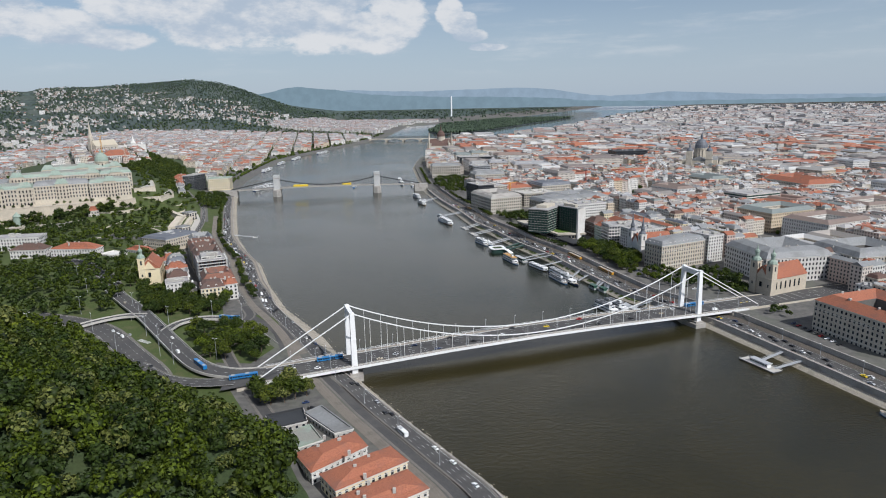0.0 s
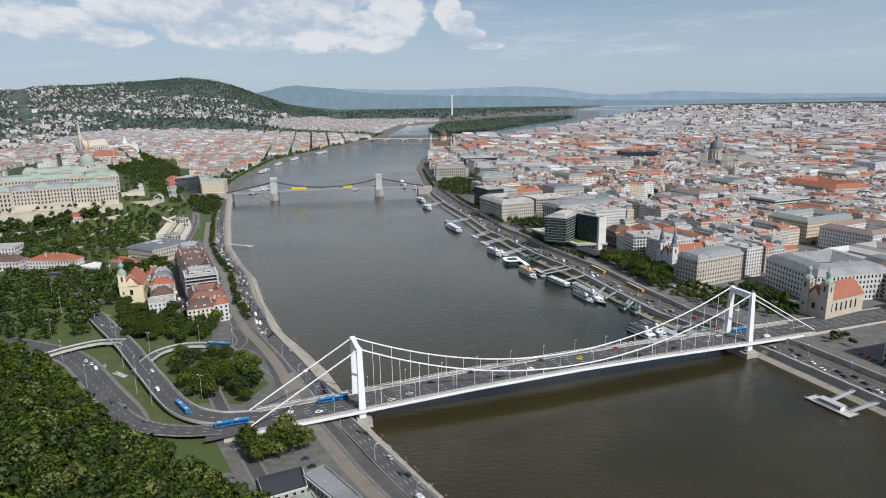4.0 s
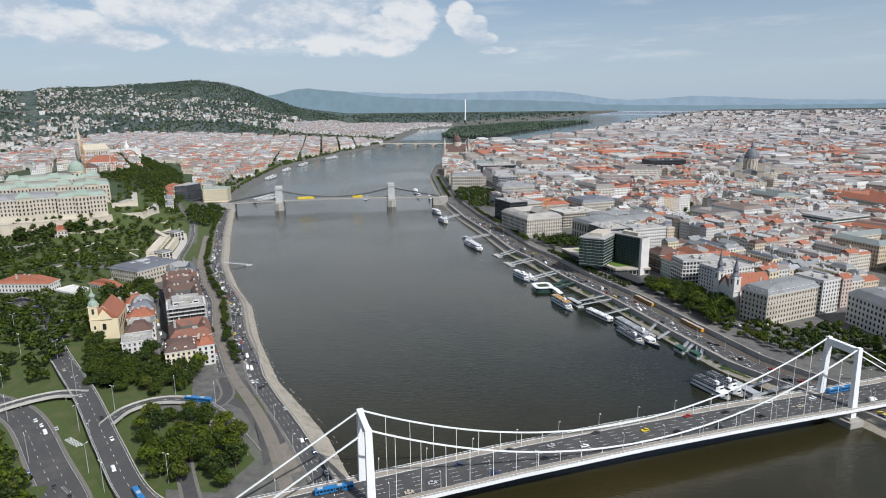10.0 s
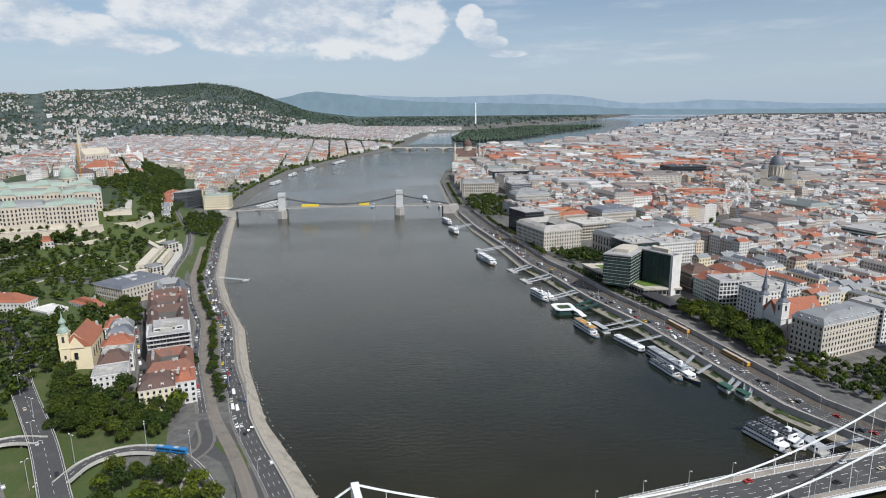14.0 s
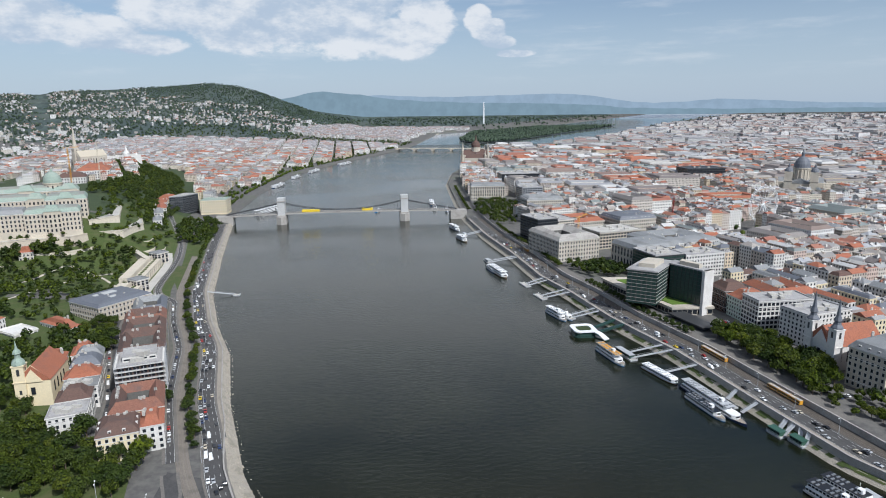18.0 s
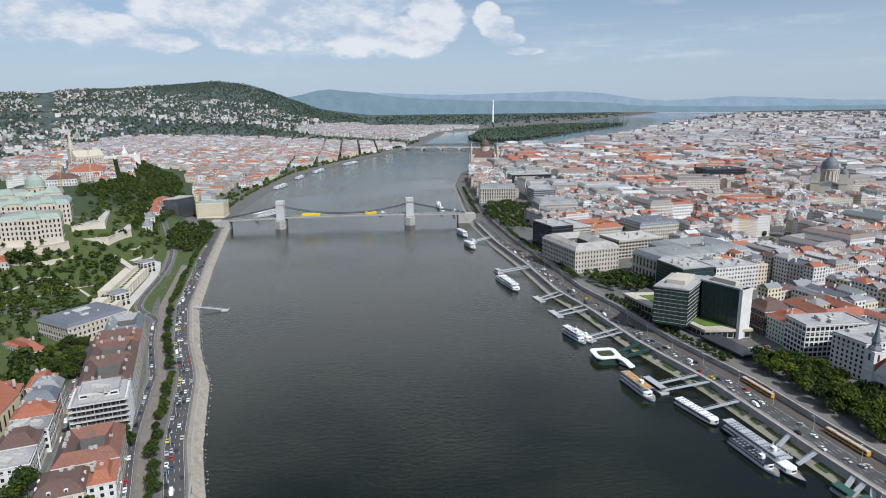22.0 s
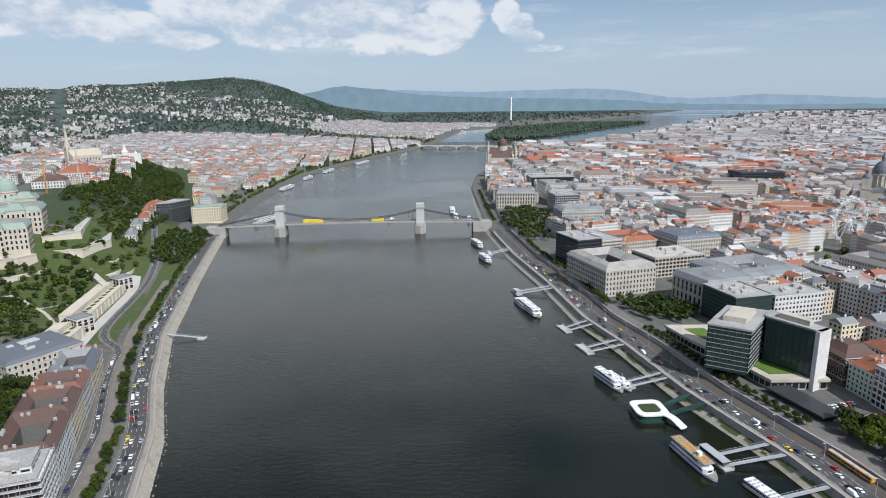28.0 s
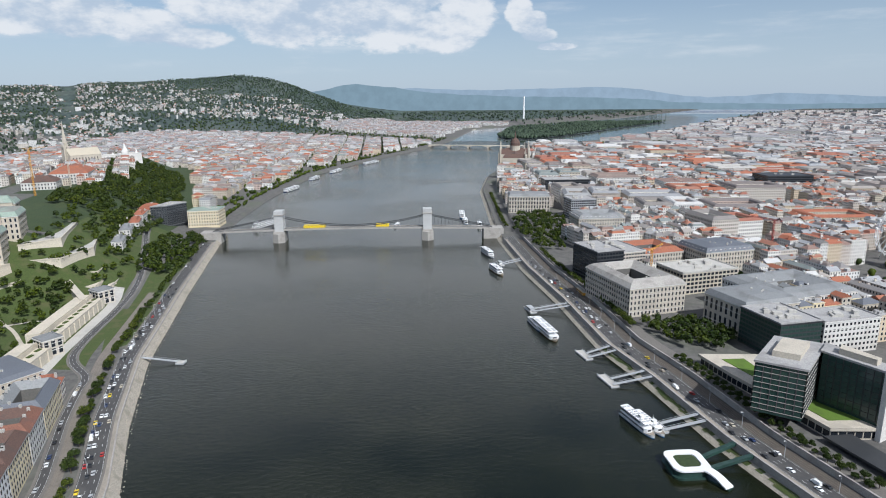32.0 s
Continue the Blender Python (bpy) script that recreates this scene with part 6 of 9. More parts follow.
def arched_bridge():
    a, b = Vector((-225, 2700, 0)), Vector((262, 2615, 0))
    root = thing("arch_bridge", Matrix.Identity(4), "pale stone and steel bridge of many low arches", "bridge")
    n, z = 6, 12.0
    d = (b - a) / n
    side = Vector((-d.y, d.x, 0)).normalized() * 12
    for i in range(n + 1):
        p = a + d * i
        X = warp(p.x, p.y, 0)
        g = MB()
        u = d.normalized() * 4
        g.prism([(p + u * s + side * t).to_2d()[:] for s, t in ((-1, -1.3), (1, -1.3), (1, 1.3), (-1, 1.3))], -3, z)
        g.v = [warp(*q) for q in g.v]
        g.ob("pier", ["stone"], root)
    for i in range(n):
        g = MB()
        p = a + d * i
        for s in (-1, 1):
            for k in range(10):
                q0, q1 = p + d * (k / 10) + side * s, p + d * ((k + 1) / 10) + side * s
                f0, f1 = [z - 1.2 - 7.5 * (2 * (k + e) / 10 - 1) ** 2 for e in (0, 1)]
                g.face([(q0.x, q0.y, f0), (q1.x, q1.y, f1), (q1.x, q1.y, z), (q0.x, q0.y, z)])
        q0, q1 = p, p + d
        g.face([(q0 + side)[:2] + (z,), (q0 - side)[:2] + (z,), (q1 - side)[:2] + (z,), (q1 + side)[:2] + (z,)])
        g.v = [warp(*q) for q in g.v]
        g.ob("arch", ["stone"], root)


arched_bridge()


def far_tower():
    x, y, z = warp(277.8, 5276.4, 112)
    k = 0.72
    root = thing("chimney_tower", Matrix.Translation((x, y, z)) @ Matrix.Scale(k, 4), "tall slender white tower on the far plain", "tower")
    g = MB()
    g.lathe(0, 0, [(7, -60), (6, 60), (5.5, 118)], 10)
    g.ob("shaft", ["white"], root)
    x, y, z = warp(-2477, 6260, 441)
    root = thing("lookout_mast", Matrix.Translation((x, y, z)) @ Matrix.Scale(0.6, 4), "white mast on the wooded hill top", "tower")
    g = MB()
    g.lathe(0, 0, [(8, -45), (7, -8), (9, -6), (9, 0), (3, 2), (2, 25), (0, 26)], 10)
    g.ob("shaft", ["white"], root)


far_tower()

# ---------------------------------------------------------------- Buda: castle and hill
PAL = Matrix.Translation((-406, 563, 45)) @ Matrix(((-0.88, -0.475, 0, 0), (-0.475, 0.88, 0, 0), (0, 0, 1, 0), (0, 0, 0, 1))).to_4x4()


def pal_ring(x0, y0, x1, y1):
    """A rectangle in the palace's own plan (x west along the front, y back), counter-clockwise in the world."""
    return [(PAL @ Vector((x, y, 0))).to_2d()[:] for x, y in ((x1, y0), (x0, y0), (x0, y1), (x1, y1))]


LAST = [""]


def palace():
    parts = [
        ("palace_wing", "beige stone palace wing with a green copper roof", (-8, 4, 47, 36), 45, 28, "mansard", "old_roof"),
        ("palace_wing", "long beige palace front with grey roof and copper caps", (47, 12, 118, 44), 47, 26, "mansard", "roof_zinc"),
        ("palace_wing", "beige stone palace wing with a green copper roof", (118, 2, 205, 40), 42, 30, "mansard", "old_roof"),
        ("palace_wing", "rear palace wing with a green copper roof", (-14, 58, 30, 100), 52, 29, "mansard", "old_roof"),
        ("palace_wing", "rear palace wing with grey and copper roofs", (30, 70, 150, 98), 54, 27, "mansard", "old_roof"),
        ("palace_wing", "side palace wing joining the courts", (150, 40, 186, 104), 50, 24, "mansard", "roof_zinc"),
        ("palace_wing", "palace wing under the dome with a copper roof", (-4, 108, 110, 134), 56, 31, "mansard", "old_roof"),
    ]
    for name, label, (x0, y0, x1, y1), z, h, roof, rm in parts:
        LAST[0] = building(name, label, pal_ring(x0, y0, x1, y1), z, h, "palace_stone", roof, rm, 3.9, 5.4, 6.5, category="palace", group="castle wings", frac=(0.42, 0.6), deep=22, dormers=False, chimneys=2).name
        c = pal_ring(x0, y0, x1, y1)
        wing = bpy.data.objects[LAST[0]]
        mx, my = mid(c)
        loc = lambda a, b, e, f: [(px_ - mx, py_ - my) for px_, py_ in pal_ring(a, b, e, f)]
        g = MB()
        g.prism(loc(x0 - 0.5, y0 - 0.5, x1 + 0.5, y0 + 0.2), -16, 5.2)
        g.ob("plinth", ["cut_stone"], wing, "rough pale stone plinth")
        n = int((x1 - x0) / 7.8)
        for i in range(n + 1):
            p = x0 + (x1 - x0) * i / n
            g = MB()
            g.prism(loc(p - 0.55, y0 - 0.5, p + 0.55, y0), 5.2, h - 1.0)
            g.prism(loc(p - 0.8, y0 - 0.65, p + 0.8, y0), h - 1.8, h - 1.0)
            g.ob("pilaster", ["palace_stone"], wing)
        for q in ((x0 + x1) / 2,) if x1 - x0 < 80 else (x0 + 10, (x0 + x1) / 2, x1 - 10):
            g = MB()
            g.prism(loc(q - 8.5, y0 - 2.2, q + 8.5, y0), -16, h + 1.5)
            bay = g.ob("projecting_bay", ["palace_stone"], wing)
            g = MB()
            panes(g, loc(q - 8.5, y0 - 2.2, q + 8.5, y0), 5.2, h - 1.2, 4.2, 5.4, (0.42, 0.62), 0, 1)
            g.ob("glazing", ["glass", "cut_stone"], bay)["kind"] = "stuff"
            r4 = loc(q - 9.2, y0 - 2.8, q + 9.2, y0 + 8)
            top = mid(r4)
            g = MB()
            g.poly([(*p, h + 1.5) for p in r4] + [((p[0] - top[0]) * 0.5 + top[0], (p[1] - top[1]) * 0.5 + top[1], h + 8.5) for p in r4], [(0, 1, 5, 4), (1, 2, 6, 5), (2, 3, 7, 6), (3, 0, 4, 7), (4, 5, 6, 7), (3, 2, 1, 0)])
            g.ob("bay_roof", ["copper"], bay, "green copper hipped cap")
        if y0 < 3:
            for q in (c[0], c[1]):
                m = mid(c)
                x, y = q[0] * 0.86 + m[0] * 0.14, q[1] * 0.86 + m[1] * 0.14
                g = MB()
                g.prism(rect(0, 0, 9, 9, 28), 0, 2.2)
                g.lathe(0, 0, [(5.6, 2.2), (5.2, 4.0), (3.0, 6.2), (0.6, 7.2), (0, 9)], 4)
                tagged(g.ob("roof_pavilion", ["copper"], at=pose(x, y, z + h + 1.5)), "green copper corner cap on the palace roof", "roof cap", "roof caps")
    p = PAL @ Vector((24, 120, 0))
    root = thing("palace_dome", pose(p.x, p.y, 78), "round palace drum with a green copper dome", "dome")
    g = MB()
    g.prism(rect(0, 0, 24, 24, 28), -20, 6)
    g.lathe(0, 0, [(10.5, 6), (10.5, 17), (11.4, 17.4), (11.4, 18.6)], 20)
    d = g.ob("drum", ["palace_stone"], root)
    g = MB()
    g.lathe(0, 0, [(10.6, 18.6), (10.4, 22), (9, 26.5), (6, 30), (3, 32), (1.6, 32.6), (1.5, 35), (0.2, 37.5), (0, 38)], 20)
    g.ob("dome", ["copper"], root)
    g = MB()
    for a in range(12):
        t = 2 * math.pi * a / 12
        g.box(10.45 * math.cos(t) - 0.7, 10.45 * math.sin(t) - 0.7, 8, 10.45 * math.cos(t) + 0.7, 10.45 * math.sin(t) + 0.7, 15)
    g.ob("drum_glazing", ["glass"], d)["kind"] = "stuff"


palace()


def rampart(label, ring, z0, z1, mat_="cut_stone", name="bastion"):
    """A solid of old masonry with a parapet."""
    cx, cy = mid(ring)
    FOOT.extend((x * 0.5 + cx * 0.5, y * 0.5 + cy * 0.5, 9) for x, y in ring)
    loc = [(x - cx, y - cy) for x, y in ring]
    root = thing(name, pose(cx, cy, z0), label, "rampart", "castle ramparts")
    g = MB()
    n = len(loc)
    g.v.extend([(x, y, -8) for x, y in grow_ring(loc, (z1 - z0) * 0.06)] + [(x, y, z1 - z0) for x, y in loc])
    for a in range(n):
        g.f.append((a, (a + 1) % n, n + (a + 1) % n, n + a)), g.s.append(0), g.uv.append(None)
    g.f.append(tuple(n + a for a in range(n))), g.s.append(1), g.uv.append(None)
    g.ob("masonry", [mat_, "concrete"], root)
    g = MB()
    for a in range(n):
        (ax, ay), (bx, by) = loc[a], loc[(a + 1) % n]
        g.beam((ax, ay, z1 - z0 + 0.6), (bx, by, z1 - z0 + 0.6), 0.8, 1.2)
    g.ob("parapet", [mat_], root)


rampart("pale stone bastion beside the palace", [(-412, 604), (-394, 640), (-436, 728), (-462, 722), (-440, 650)], 18, 55)
rampart("narrow stone terrace along the palace front", [(-560, 474), (-404, 556), (-398, 574), (-562, 490)], 20, 45, "palace_stone")
for k in range(6):
    g = MB()
    for j in range(14):
        t = rng.uniform(0, 6.28)
        g.box(j * 0.9 - 6.3, -0.8 + 0.2 * math.sin(t), 0, j * 0.9 - 5.4, 0.8 + 0.2 * math.cos(t), 1.3 + 0.3 * rng.random())
    tagged(g.ob("hedge", ["leaf_dark"], at=pose(-424 - (k % 2) * 14 - (k // 2) * 6, 650 + (k // 2) * 22, 55, 0, 0, 24)), "clipped green hedge on the stone terrace", "hedge", "terrace hedges")
rampart("lower pale stone terrace under the palace", [(-440, 520), (-400, 538), (-384, 566), (-394, 578), (-410, 552), (-446, 534)], 12, 31)
rampart("broken stone terrace among bushes", [(-398, 580), (-384, 574), (-366, 596), (-380, 606)], 12, 24)
rampart("long ruined palace foundation wall", [(-530, 470), (-452, 528), (-440, 505), (-520, 450)], 12, 24, "stone")
rampart("broad pale stone bastion slope with steps", [(-402, 596), (-374, 608), (-372, 656), (-396, 700), (-418, 690), (-394, 640)], 14, 42)
rampart("high pale stone bastion with a wide top", [(-452, 640), (-414, 640), (-434, 712), (-472, 786), (-520, 800), (-500, 730)], 20, 51)
rampart("stepped pale stone bastion below the palace terrace", [(-416, 630), (-390, 626), (-402, 690), (-440, 742), (-436, 712)], 14, 37)
rampart("sloping pale stone wall of the bastion", [(-440, 744), (-414, 716), (-428, 752), (-452, 790), (-474, 790)], 14, 33)
rampart("low pale stone terrace above the road", [(-372, 612), (-352, 628), (-360, 668), (-384, 690), (-372, 656)], 10, 24)
rampart("round old bastion with green netting", [(-470 + 16 * math.cos(t * math.pi / 5), 492 + 16 * math.sin(t * math.pi / 5)) for t in range(10)], 8, 24, "stone_grey")
g = MB()
g.lathe(0, 0, [(5.5, -6), (5.3, 24), (6.0, 24.4), (5.2, 25), (0, 31)], 14)
tagged(g.ob("round_tower", ["copper"], at=pose(-520, 478, 12)), "round tower wrapped in green netting", "tower")
building("small_house", "small stone house with a steep orange roof", rect(-436, 520, 14, 9, 30), 26, 10, "stone", "gable", "roof_red", 3, 3.5, 6, category="house", chimneys=1)

# the red-roofed ramp wall of the garden
root = thing("covered_stair", Matrix.Identity(4), "long red-boarded covered stair up the rampart", "stair")
a, b = Vector((-322, 560, 14)), Vector((-404, 634, 27))
g = MB()
g.beam(a, b, 5, 7)
g.ob("stair_wall", ["stone"], root)
g = MB()
g.beam(a + Vector((1.5, -2.7, 1.0)), b + Vector((1.5, -2.7, 1.0)), 0.5, 3.4)
g.ob("boarding", ["roof_brown"], root, "dark red boarding")
g = MB()
g.beam(a + Vector((0, 0, 3.8)), b + Vector((0, 0, 3.8)), 6, 0.6)
g.ob("coping", ["stone"], root)

building("garrison_palace", "long white palace with a red tiled roof on the hill", [(-640, 965), (-592, 988), (-622, 1052), (-668, 1028)], 62, 20, "white_wall", "gable", "roof_red", 4, 4.5, 10, category="palace")
building("garrison_palace", "white house with a dark red roof and portico", [(-640, 905), (-600, 925), (-618, 962), (-658, 942)], 60, 16, "white_wall", "gable", "roof_brown", 4, 4.5, 8, category="palace")
church("hill_church", "gothic church with a tall stone spire and patterned roof", -800, 1238, 66, 62, 62, 26, 22, (7,), 40, [(0.55, 0), (0.5, 4), (0.42, 8), (0.36, 9), (0.22, 24), (0.08, 42), (0, 50)], "stone", "beige", "stone", 11)
for k, (x, y, h) in enumerate([(-762, 1330, 14), (-750, 1355, 30), (-738, 1378, 16), (-775, 1310, 12)]):
    g = MB()
    g.lathe(0, 0, [(7, -14), (7, h * 0.55), (7.6, h * 0.58), (3.5, h * 0.8), (0, h * 1.25)], 10)
    tagged(g.ob("lookout_turret", ["white_wall"], at=pose(x, y, 70)), "white stone turret with conical roof", "turret", "lookout turrets")
rampart("white stone lookout terrace", [(-790, 1300), (-770, 1292), (-728, 1380), (-748, 1392)], 60, 82, "white_wall")

# Buda: houses by the river, in a frame along the street
BU, BN = Vector((-0.405, 0.914)), Vector((-0.914, -0.405))


def bq(s0, s1, d0, d1):
    o = Vector((-123, 165))
    f = lambda s, d: tuple(o + BU * s + BN * d)
    return [f(s0, d0), f(s1, d0), f(s1, d1), f(s0, d1)]


RH = dict(category="house", group="riverside houses")
building("street_house", "ochre corner house with a turret and old tiled roof", bq(-4, 16, 12, 32), 6.2, 15, "cream", "mansard", "roof_brown", 3.0, 3.8, 5, dormers=True, **RH)
building("street_house", "pale house with a flat patched roof terrace", bq(0, 19, 0, 11.5), 6.2, 15, "white_wall", "gable", "roof_red", 3.0, 3.8, 4, **RH)
building("street_house", "old apartment house with red and brown tiled roofs", bq(20, 53, 0, 28), 6.2, 16, "wall", "gable", "roof_old", 3.0, 3.9, 5, 8, chimneys=14, **RH)
building("street_house", "narrow house with a grey metal roof behind the flats", bq(57, 68, 16, 28), 6.2, 9, "wall", "gable", "roof_zinc", 3.0, 3.9, 4, chimneys=4, **RH)
building("terraced_flats", "white terraced flats with dark brown balcony rows", bq(74, 98, 1, 27), 6.2, 22.6, "roof_brown", "flat", "flat_roof", 4.0, 3.2, frac=(0.8, 0.6), category="flats", group="riverside houses", surround="roof_brown", cornice=False, chimneys=5)
building("flats_penthouse", "set-back white top storey of the flats", bq(80, 96, 4, 24), 28.8, 3.2, "white_wall", "flat", "flat_roof", 4.0, 3.0, frac=(0.7, 0.6), category="flats", cornice=False, deep=0.2)
for k in range(7):
    ring = bq(74, 98, 1, 27)
    cx, cy = mid(ring)
    loc = [(x - cx, y - cy) for x, y in ring]
    root = thing("balcony", pose(cx, cy, 9.0 + 3.2 * k), "long white balcony running round the brown flats", "balcony", "flats' balconies")
    g = MB()
    g.prism(grow_ring(loc, 1.7), 0, 0.3, 0, True, True)
    g.ob("slab", ["white_wall"], root)
    o, i_ = grow_ring(loc, 1.7), grow_ring(loc, 1.6)
    g = MB()
    for a in range(4):
        (ax, ay), (bx, by) = o[a], o[(a + 1) % 4]
        g.beam((ax, ay, 0.95), (bx, by, 0.95), 0.12, 0.3)
        n = 7
        for j in range(n):
            t = j / n
            g.beam((ax + (bx - ax) * t, ay + (by - ay) * t, 0.3), (ax + (bx - ax) * t, ay + (by - ay) * t, 2.9), 0.16)
    g.ob("railing", ["silver"], root)
for s0, s1, d0, d1, h, wm, rm, lab in (
        (100, 142, 0, 29, 20, "wall", "roof_brown", "apartment house with dark brown roofs round a yard"),
        (142.5, 175, 0, 30, 19, "cream", "roof_brown", "old apartment house with patched brown roofs round a yard"),
        (176, 204, 0, 30, 18, "white_wall", "roof_old", "pink and white apartment house with orange roofs"),
        (205, 244, 0, 26, 17, "cream", "roof_zinc", "yellow apartment house with grey metal roofs")):
    building("street_house", lab, bq(s0, s1, d0, d1), 6.2, h, wm, "gable", rm, 3.0, 3.9, 4.8, 7.6, chimneys=9, **RH)
building("street_house", "small pale house with red roof", bq(246, 262, 2, 18), 6.2, 12, "wall", "hip", "roof_red", 3.0, 3.8, 5, chimneys=3, **RH)
for s0, s1, d0, d1, h, wm, rf, rm, lab in (
        (34, 50, 40, 60, 12, "white_wall", "flat", "flat_roof", "white modern flats with a stepped roof terrace"),
        (52, 68, 40, 58, 13, "wall", "gable", "roof_brown", "plastered house with a brown tiled roof"),
        (69, 83, 38, 57, 13, "white_wall", "flat", "roof_zinc", "white modern flats with a metal roof"),
        (84, 97, 38, 58, 14, "white_wall", "gable", "roof_red", "white gabled house with a red roof"),
        (98, 113, 39, 56, 16, "wall", "mansard", "roof_slate", "house with a dark slate mansard"),
        (114, 128, 39, 55, 16, "white_wall", "mansard", "roof_zinc", "white house with a grey mansard"),
        (130, 148, 46, 60, 13, "wall", "gable", "roof_red", "house with an orange tiled roof"),
        (112, 134, 62, 75, 13, "cream", "gable", "roof_red", "tall gabled house with a steep red roof")):
    building("street_house", lab, bq(s0, s1, d0, d1), 8.0 if d0 < 60 else 10.0, h, wm, rf, rm, 3.0, 3.6, 5.5, category="house", group="houses behind the street", chimneys=4)
museum = building("museum_house", "long cream museum house with a grey metal roof and skylight", corner(-267, 359, 50, 42, 62), 9, 14, "palace_stone", "mansard", "roof_slate", 3.4, 4.6, 3.2, category="museum", chimneys=4, dormers=False)
for dx, dy, w_, d_ in ((-4, 4, 12, 7), (6, -8, 5, 4), (-10, -6, 4, 4)):
    g = MB()
    g.prism(rect(dx, dy, w_, d_, 62), 15.0, 17.9)
    g.ob("skylight", ["sheeting"], museum, "pale glazed skylight")
building("museum_pavilion", "low white modern pavilion with a slanting roof", corner(-312, 318, 18, 24, 62), 9, 5, "white_wall", "flat", "white_wall", 4.0, 4.0, category="pavilion", chimneys=0)
building("street_house", "low long house with a red-brown tiled roof", corner(-276, 330, 11, 40, 62), 9, 6, "white_wall", "gable", "roof_red", 3.2, 3.8, 4.5, category="house", chimneys=2)
building("street_house", "long white house with an orange tiled roof", corner(-388, 326, 54, 16, -3), 9, 13, "white_wall", "gable", "roof_red", 3.2, 3.8, 6, category="house", chimneys=4)
building("street_house", "white house with a red roof by the park road", corner(-430, 318, 38, 18, 4), 9, 14, "white_wall", "gable", "roof_brown", 3.2, 3.8, 6, category="house", chimneys=4)
building("apartment_house", "grey apartment house with pale balconies", corner(-480, 352, 60, 22, 8), 10, 20, "white_wall", "flat", "flat_roof", 3.2, 3.6, category="flats", chimneys=4)
# arcade of the garden bazaar: kiosks and an arched wall
for x, y, w_ in ((-287, 466, 14), (-322, 586, 15)):
    building("garden_pavilion", "pale stone pavilion with arched openings", rect(x, y, w_, w_, 62), 6.5, 13, "stone", "flat", "roof_zinc", 4.5, 6.0, category="pavilion", group="garden pavilions", frac=(0.6, 0.8), chimneys=0)
root = thing("garden_arcade", Matrix.Identity(4), "pale stone arcade below the garden terrace", "arcade")
for a, b in (((-268, 392), (-282, 458)), ((-292, 476), (-316, 574)), ((-328, 600), (-348, 668))):
    a, b = Vector((*a, 10)), Vector((*b, 10))
    g = MB()
    g.beam(a + Vector((-3, 0, 0)), b + Vector((-3, 0, 0)), 11, 9)
    g.ob("arcade_wall", ["cut_stone"], root)
    g = MB()
    g.beam(a + Vector((-14, 0, 3.0)), b + Vector((-14, 0, 3.0)), 12, 9)
    g.ob("upper_terrace", ["cut_stone"], root, "pale upper terrace")
    g = MB()
    g.beam(a + Vector((-8.4, 0, 8.2)), b + Vector((-8.4, 0, 8.2)), 0.5, 1.0)
    g.ob("balustrade", ["cut_stone"], root)
    for k in range(int((b - a).length / 10)):
        p = a + (b - a) * ((k + 0.5) / int((b - a).length / 10))
        g = MB()
        g.box(p.x - 5.6, p.y - 2.6, 14.5, p.x - 3.2, p.y + 2.6, 15.2)
        g.ob("planter", ["grass"], root, "planted green bed on the terrace")
        g = MB()
        g.lathe(p.x + 2.9, p.y, [(0.55, 5.4), (0.5, 12.4), (0.75, 12.6), (0.75, 14.2)], 8)
        g.ob("pier", ["cut_stone"], root)
    n = int((b - a).length / 5)
    d = (b - a) / n
    sd = Vector((d.y, -d.x, 0)).normalized() * 2.55
    for i in range(n):
        g = MB()
        p = a + d * (i + 0.5) + sd
        u = d.normalized()
        g.poly([tuple(p + u * x + Vector((0, 0, z))) for x, z in ((-1.5, -3.4), (1.5, -3.4), (1.5, 0.2), (0.9, 1.3), (0, 1.7), (-0.9, 1.3), (-1.5, 0.2))], [(0, 1, 2, 3, 4, 5, 6)])
        g.ob("arch_opening", ["dark"], root)
    g = MB()
    g.beam(a + Vector((0, 0, 4.8)) + sd * 0.9, b + Vector((0, 0, 4.8)) + sd * 0.9, 0.6, 1.0)
    g.ob("balustrade", ["stone"], root)
building("grand_hotel", "dark glass office house with rounded corner", [(-455, 915), (-436, 925), (-424, 962), (-450, 965)], 7, 34, "dark", "flat", "flat_roof", 3.2, 3.4, frac=(0.62, 0.7), chimneys=4, surround="steel")
building("street_house", "cream corner house with an orange roof", [(-480, 925), (-456, 914), (-452, 950), (-478, 955)], 7, 30, "cream", "gable", "roof_red", 3.2, 4, 6, category="house")
building("street_palace", "cream stone palace with a flat green-edged roof", [(-412, 938), (-370, 950), (-374, 984), (-416, 972)], 7, 24, "cream", "flat", "copper", 3.4, 4.2)
for x, y, w_, d_, t, h, rm in ((-392, 772, 12, 40, 25, 11, "roof_zinc"), (-412, 826, 12, 46, 25, 12, "roof_red"), (-432, 872, 13, 36, 20, 13, "roof_red"), (-368, 716, 11, 36, 25, 9, "roof_zinc")):
    building("street_house", "low pale house under the castle slope", rect(x - 14, y, w_, d_, t), surface(x - 14, y), h, "white_wall", "gable", rm, 3.2, 3.8, 4, category="house", group="houses under the slope", chimneys=2)

